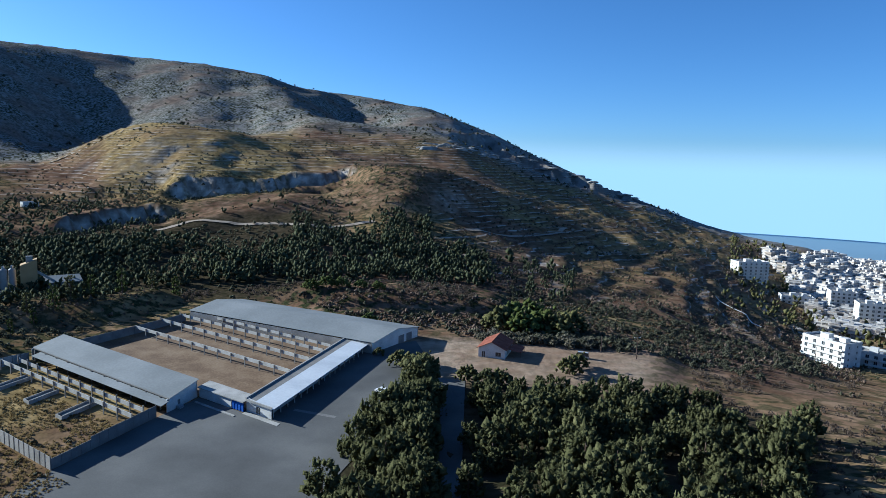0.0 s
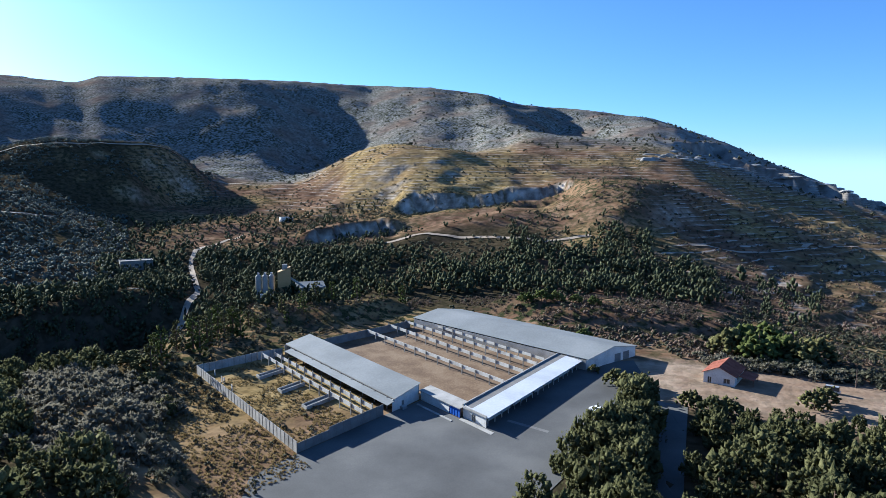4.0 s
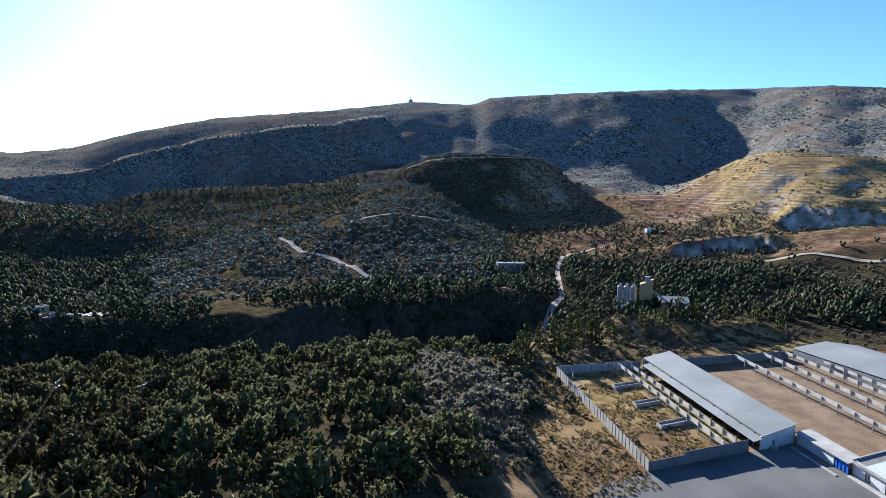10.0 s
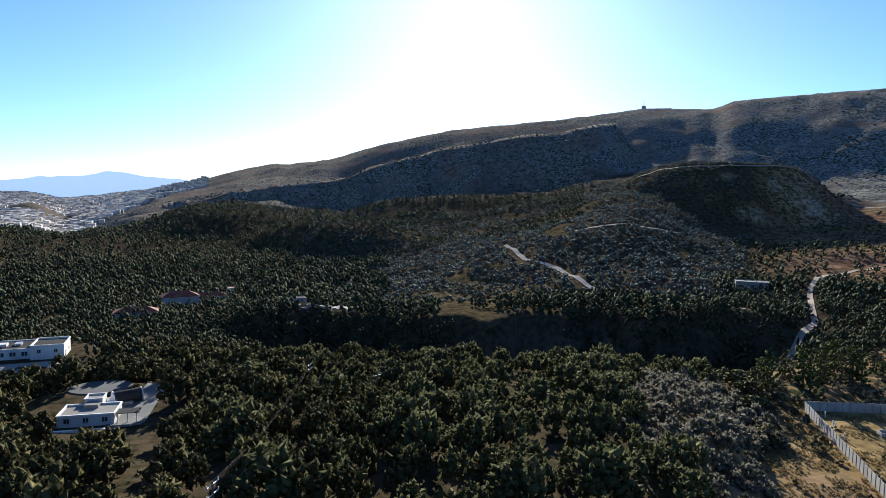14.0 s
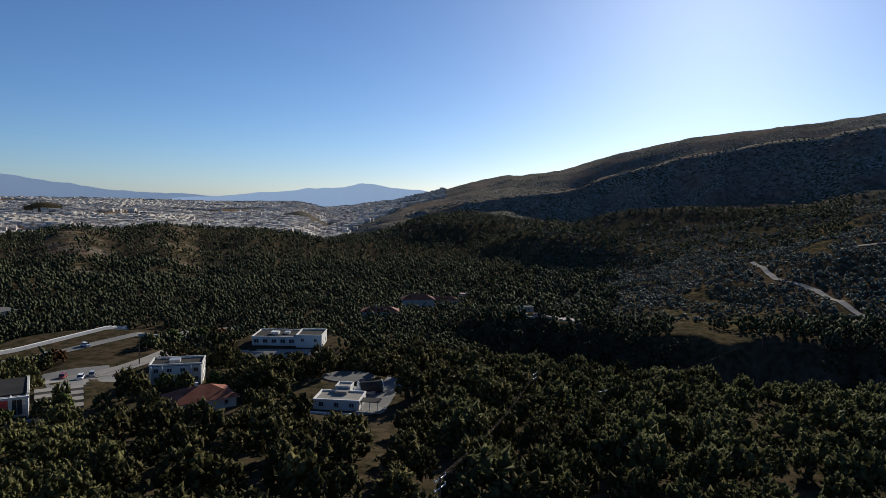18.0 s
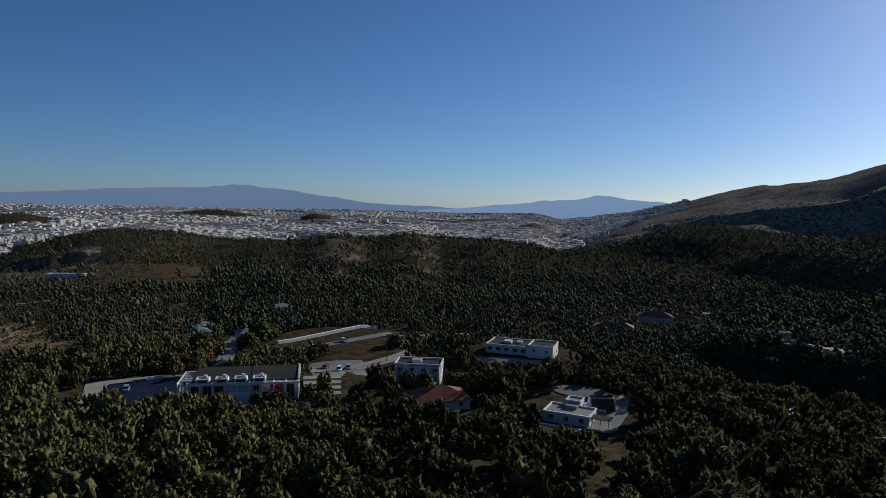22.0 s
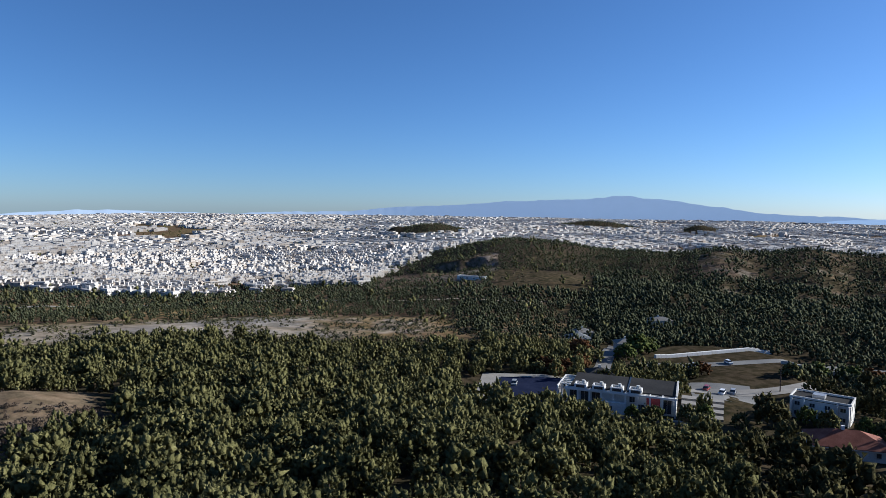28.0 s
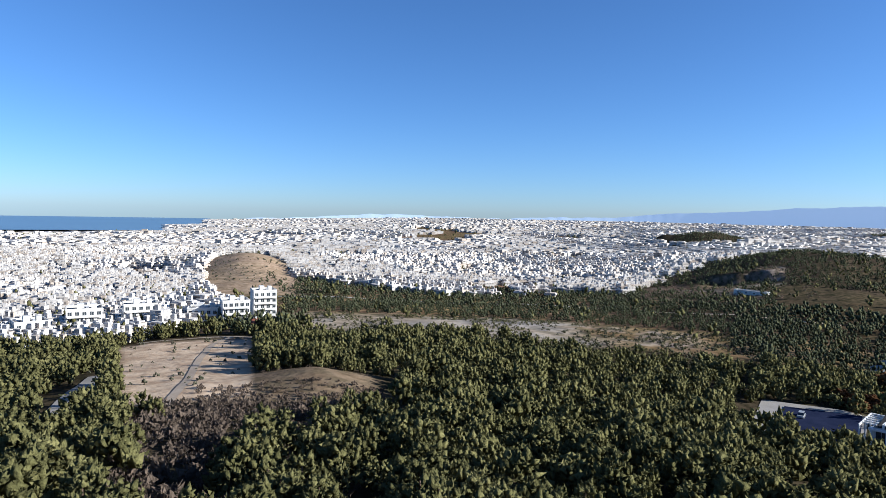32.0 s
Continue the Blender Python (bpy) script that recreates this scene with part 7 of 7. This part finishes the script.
# ---- vehicles ----
def car(x, y, z, heading, paint, label, long=4.2, wide=1.75, tall=1.45, van=False):
    ob = empty("van" if van else "car", x, y, z)
    h = radians(heading)

    def at(u, v):
        return x + u * math.cos(h) - v * math.sin(h), y + u * math.sin(h) + v * math.cos(h)

    def slab(u0, u1, v0, v1, z0, z1, taper=0.0, front=0.0):
        bm = bmesh.new()
        low = [at(u0, v0), at(u1, v0), at(u1, v1), at(u0, v1)]
        top = [at(u0 + taper, v0 + taper * 0.5), at(u1 - taper - front, v0 + taper * 0.5), at(u1 - taper - front, v1 - taper * 0.5), at(u0 + taper, v1 - taper * 0.5)]
        a = [bm.verts.new((*p, z + z0)) for p in low]
        b = [bm.verts.new((*p, z + z1)) for p in top]
        bm.faces.new(a[::-1])
        bm.faces.new(b)
        for i in range(4):
            j = (i + 1) % 4
            bm.faces.new((a[i], a[j], b[j], b[i]))
        bmesh.ops.bevel(bm, geom=bm.edges[:], offset=0.06, segments=2, affect="EDGES")
        return bm

    half = wide / 2
    body = part("body", slab(-long / 2, long / 2, -half, half, 0.28, 0.85, 0.08), paint, ob)
    part("cabin", slab(-long / 2 + 0.15, long / 2 - (0.5 if van else 0.9), -half + 0.08, half - 0.08, 0.83, tall, 0.22, 0.25), M_GLASS, ob)
    part("roof", slab(-long / 2 + 0.4, long / 2 - (1.0 if van else 1.4), -half + 0.2, half - 0.2, tall - 0.02, tall + 0.06), paint, ob)
    for u in (-long * 0.3, long * 0.3):
        for v in (-half, half):
            bm = bmesh.new()
            m = Matrix.Translation((*at(u, v), z + 0.32)) @ Euler((radians(90), 0, h)).to_matrix().to_4x4()
            bmesh.ops.create_cone(bm, cap_ends=True, segments=14, radius1=0.32, radius2=0.32, depth=0.2, matrix=m)
            wheel = part("wheel", bm, M_DARKROOF, ob)
            bm = bmesh.new()
            bmesh.ops.create_cone(bm, cap_ends=True, segments=10, radius1=0.18, radius2=0.18, depth=0.24, matrix=m)
            part("rim", bm, M_METAL, wheel)
    for v in (-half * 0.65, half * 0.65):
        bm = bmesh.new()
        bmesh.ops.create_cube(bm, size=1.0, matrix=Matrix.LocRotScale((*at(long / 2 - 0.02, v), z + 0.66), Euler((0, 0, h)), (0.08, 0.35, 0.14)))
        part("headlight", bm, M_WHITE, ob)
    return tagged(ob, label, "car")


M_CARWHITE = make_material("white_car_paint", [(0.7, 0.7, 0.7), (0.78, 0.78, 0.78)], 0.5, 0.25, 0.0, spec=0.5)
M_CARGREY = make_material("grey_car_paint", [(0.25, 0.26, 0.27), (0.32, 0.33, 0.34)], 0.5, 0.3, 0.0, spec=0.5)
M_CARRED = make_material("dark_red_car_paint", [(0.2, 0.03, 0.03), (0.28, 0.05, 0.04)], 0.5, 0.3, 0.0, spec=0.5)
cx, cy = spot(5.15, 180)
car(cx, cy, 0.12, 148, M_CARWHITE, "white hatchback parked on the asphalt yard")
cx, cy = spot(-12.7, 226)
car(cx, cy, 0.05, 160, M_CARGREY, "grey van parked at the edge of the sandy lot", 5.0, 1.95, 2.1, True)
for k, (az, r, hd, paint, lab) in enumerate(((119.6, 222, 20, M_CARWHITE, "white car parked between the campus buildings"), (118.8, 226, 25, M_CARGREY, "grey car parked between the campus buildings"), (120.8, 228, 15, M_CARRED, "dark red car in the campus car park"),
                                             (119.2, 280, 60, M_CARWHITE, "white car on the campus road"), (121.8, 268, 62, M_CARGREY, "grey car beside the long white wall"), (127.8, 284, 30, M_CARWHITE, "white car outside the small houses"), (136.8, 205, 40, M_CARGREY, "dark car at the back of the paved court"))):
    cx, cy = spot(az, r)
    car(cx, cy, height(cx, cy) + 0.15, hd, paint, lab)


# ---- poles and wires ----
def tube(p, q, r0, r1=None, segments=8):
    p, q = Vector(p), Vector(q)
    bm = bmesh.new()
    m = Matrix.Translation((p + q) / 2) @ (q - p).to_track_quat("Z", "Y").to_matrix().to_4x4()
    bmesh.ops.create_cone(bm, cap_ends=True, segments=segments, radius1=r0, radius2=r0 if r1 is None else r1, depth=(q - p).length, matrix=m)
    return bm


def pole(az, r, tall, label, arms=2, heading=0.0, name="power_pole"):
    x, y = spot(az, r)
    z = height(x, y)
    ob = tagged(empty(name, x, y, z), label, "pole")
    part("mast", tube((x, y, z - 0.5), (x, y, z + tall), 0.2, 0.12), M_BARK, ob)
    dx, dy = math.cos(radians(heading)), math.sin(radians(heading))
    for k in range(arms):
        zz = z + tall - 0.4 - 1.2 * k
        arm = part("crossarm", tube((x - dx * 1.4, y - dy * 1.4, zz), (x + dx * 1.4, y + dy * 1.4, zz), 0.08), M_METAL, ob)
        for s in (-1.3, 0, 1.3):
            part("insulator", tube((x + dx * s, y + dy * s, zz), (x + dx * s, y + dy * s, zz + 0.35), 0.07), M_WHITE, arm)
    return (x, y, z + tall), (dx, dy)


def wires(p, q, across, n, label, sag=2.0, gap=0.6):
    (x0, y0, z0), (x1, y1, z1) = p, q
    ob = tagged(empty("power_line", x0, y0, z0), label, "cable")
    for k in range(n):
        o = (k - (n - 1) / 2) * gap
        bm = bmesh.new()
        prev = None
        for i in range(13):
            t = i / 12
            c = Vector((x0 + (x1 - x0) * t + across[0] * o, y0 + (y1 - y0) * t + across[1] * o, z0 + (z1 - z0) * t - sag * 4 * t * (1 - t) - 0.3 * (k % 2)))
            ring = [bm.verts.new(c + Vector((math.cos(a) * 0.015 * across[0], math.cos(a) * 0.015 * across[1], math.sin(a) * 0.015))) for a in (0, 2.09, 4.19)]
            if prev:
                for j in range(3):
                    bm.faces.new((prev[j], prev[(j + 1) % 3], ring[(j + 1) % 3], ring[j]))
            prev = ring
        part("wire", bm, M_BARK, ob)


top1, d1 = pole(81.7, 172, 10, "wooden power pole rising out of the pines", 2, 150)
top2, d2 = pole(90.0, 78, 10, "wooden power pole on the near slope", 2, 150)
wires(top1, top2, d1, 5, "five sagging power wires over the pine wood")
top3, d3 = pole(75.8, 160, 9, "power pole at the edge of the gully", 1, 120)
top4, d4 = pole(63.5, 330, 11, "power pole across the gully", 1, 120)
wires(top3, top4, d3, 3, "three power wires spanning the dark gully", 3.0)
pole(-30.7, 330, 9, "leaning pale utility pole on the dry slope", 0, 0, "utility_pole")
pole(-17.3, 232, 8, "wooden utility pole beside the sandy lot", 1, 20)
pole(-14.3, 236, 6, "short wooden pole at the lot's edge", 0, 0, "utility_pole")
pole(115.4, 236, 9, "tall lamp pole beside the campus car park", 0, 0, "lamp_pole")

# mast and hut on the ridge
hx, hy = spot(53.35, 2260)
hz = height(hx, hy)
ob = tagged(empty("ridge_mast", hx, hy, hz), "small mast and hut on the mountain ridge", "mast")
part("hut", prism([(hx - 5, hy - 5), (hx + 5, hy - 5), (hx + 5, hy + 5), (hx - 5, hy + 5)], hz - 6, hz + 8), M_CONCRETE, ob)
part("mast", tube((hx, hy, hz), (hx, hy, hz + 26), 1.2, 0.8), M_METAL, ob)

# broadleaf trees and bushes that stand alone
ROUND = [shrub_crown(130 + s, 34, 4, 0.13) for s in range(4)]
crown_meshes = {}


def lone_tree(az, r, tall, mat, label, name="tree", k=0, wide=1.0, slim=False):
    x, y = spot(az, r)
    ob = empty(name, x, y, height(x, y) - 0.05)
    ob.scale = (tall * wide, tall * wide, tall)
    sort = MID_SHRUBS if name == "shrub" else SLENDER if slim else ROUND
    key = (name, slim, k % 4, mat.name)
    if key not in crown_meshes:
        crown_meshes[key] = raw_mesh("crown", *sort[k % 4], mat, True)
    o = new("crown", crown_meshes[key])
    o.parent = ob
    o = new("trunk", pine_kinds[k % 5][0])
    o.parent = ob
    tagged(ob, label, name)


for i, (az, r, tall) in enumerate(((6.4, 262, 5.5), (8.8, 300, 6), (10.2, 301, 6.5), (11.6, 303, 6), (7.2, 299, 5), (5.6, 296, 5))):
    lone_tree(az, r, tall, M_BROADLEAF, "yellow-green bushy tree behind the large barn", "tree", i, 1.25)
for i, (az, r, tall) in enumerate(((43.7, 222, 9), (42.9, 232, 10), (43.4, 240, 8), (41.7, 252, 9), (40.4, 243, 10.5), (39.9, 240, 9), (39.3, 250, 11), (38.9, 262, 10), (38.4, 271, 10), (37.9, 258, 9), (37.2, 262, 10.5), (36.6, 259, 9), (35.9, 281, 10), (35.3, 276, 9), (34.2, 270, 8), (33.1, 286, 11), (32.7, 282, 9), (31.4, 288, 8), (30.2, 300, 9), (28.8, 305, 8), (26.6, 310, 9), (24.4, 318, 9), (22.6, 320, 8))):
    lone_tree(az, r, tall * (0.8 if 31.5 < az < 36 else 1.3), M_BROADLEAF if i % 3 else M_PINE, "slender loose green tree on the dry strip behind the barns", "tree", i, 1.1, True)
for i, (az, r, tall) in enumerate(((-5.5, 262, 9), (-7.5, 256, 8.5), (-9.2, 262, 9), (-10.6, 258, 8), (-6.5, 270, 9), (-8.5, 275, 9), (-11.5, 270, 8))):
    lone_tree(az, r, tall * 1.5, M_BROADLEAF if i % 3 else M_PINE, "broad light green tree standing behind the cottage", "tree", i, 1.15)
for i, (az, r, tall) in enumerate(((3.6, 205, 6.5), (2.4, 198, 7.5), (1.4, 205, 6), (-2.6, 192, 6), (-4.4, 190, 6), (-5.8, 188, 6.5), (-12.4, 214, 6), (-11.7, 206, 7), (5.5, 217, 3.5))):
    lone_tree(az, r, tall, M_PINE, "dark pine at the corner of the yard", "tree", i, 1.15)
for i in range(26):
    az = -7.5 - i * 0.38
    lone_tree(az, 246 + 5 * math.sin(i * 1.7), 3.2 + math.sin(i * 2.3), M_OLIVE, "grey-green olive bush beside the sandy lot", "shrub", i, 1.5)
for i, (az, r, tall) in enumerate(((126.6, 178, 5), (125.4, 177, 5.5), (124.6, 179, 5), (122.2, 181, 6), (120.8, 183, 6), (118.2, 184, 5), (113.5, 196, 6.5), (112.0, 194, 7), (109.6, 195, 6), (108.4, 196, 6), (107.2, 197, 6.5))):
    lone_tree(az, r, tall, M_PINE if i % 2 else M_BROADLEAF, "slim tree in front of the campus buildings", "tree", i, 0.8)

M_AUTUMN = make_foliage("autumn_leaves", (0.065, 0.032, 0.014), (0.115, 0.058, 0.025), (0.158, 0.094, 0.043), 0.35)
for i, (az, r, tall, kind) in enumerate(((130.9, 268, 9, 1), (131.6, 274, 8, 1), (129.9, 262, 7, 0), (126.3, 284, 10, 2), (127.3, 270, 8, 2), (125.6, 288, 8, 2), (121.2, 252, 6, 1), 
                                         (114.6, 262, 7, 0), (112.9, 284, 8, 2), (110.8, 290, 8, 2), (109.4, 296, 8, 1), (100.4, 292, 8, 2), (99.2, 300, 8, 1), (97.9, 282, 7, 0), (96.0, 300, 7, 2), (132.4, 232, 6, 1), (133.2, 226, 6, 1), (131.2, 242, 7, 1), (134.2, 232, 6, 1), (133.4, 240, 6, 0), (131.8, 236, 6, 2), (134.8, 226, 5, 0))):
    lone_tree(az, r, tall, (M_PINE, M_AUTUMN, M_BROADLEAF)[kind], ("dark pine between the campus buildings", "red-brown autumn tree on the campus", "light green leafy tree on the campus")[kind], "tree", i, 1.1)
for i, (az, r, tall) in enumerate(((43.9, 214, 5.5), (42.6, 190, 4.5), (42.2, 186, 4), (44.3, 226, 6), (45.1, 232, 6), (46.2, 238, 6), (43.1, 183, 3.5))):
    lone_tree(az, r, tall, M_PINE, "dark bushy tree at the edge of the shrubby mound", "tree", i, 1.3)


# ---- limestone outcrop along the shoulder of the mountain ----
M_LIMESTONE = make_material("grey_limestone", [(0.17, 0.16, 0.146), (0.27, 0.258, 0.238), (0.38, 0.365, 0.34)], 0.12, 0.95, 0.5, 0.8)
OUTCROP = [(-17, 1200), (-15.9, 1185), (-13.6, 1130), (-10.9, 1140), (-7.6, 1150), (-3.0, 965), (2.5, 880), (5.0, 860)]
rock_rng = random.Random(61)
rock_bm = bmesh.new()
for k in range(150):
    raz = -16.8 + 19.0 * rock_rng.random()
    rr = float(np.interp(raz, [o[0] for o in OUTCROP], [o[1] for o in OUTCROP])) + rock_rng.gauss(0, 22)
    rx, ry = spot(raz, rr)
    wide, tall = rock_rng.uniform(4, 12), rock_rng.uniform(1.0, 3.2)
    made = bmesh.ops.create_icosphere(rock_bm, subdivisions=2, radius=1.0)
    turn = rock_rng.uniform(-0.3, 0.3) + radians(raz)
    rz = height(rx, ry) - tall * 0.2
    for v in made["verts"]:
        jag = rock_rng.uniform(0.78, 1.2)
        vx, vy, vz = v.co.x * wide * jag, v.co.y * wide * 0.45 * jag, max(-0.8, v.co.z) * tall * jag
        v.co = (rx + vx * math.cos(turn) - vy * math.sin(turn), ry + vx * math.sin(turn) + vy * math.cos(turn), rz + vz)
rock_me = bpy.data.meshes.new("rock_outcrop")
rock_bm.to_mesh(rock_me)
rock_bm.free()
rock_me.materials.append(M_LIMESTONE)
tagged(new("rock_outcrop", rock_me), "jagged grey limestone rocks cropping out of the dry mountainside", "rocks", kind="stuff")
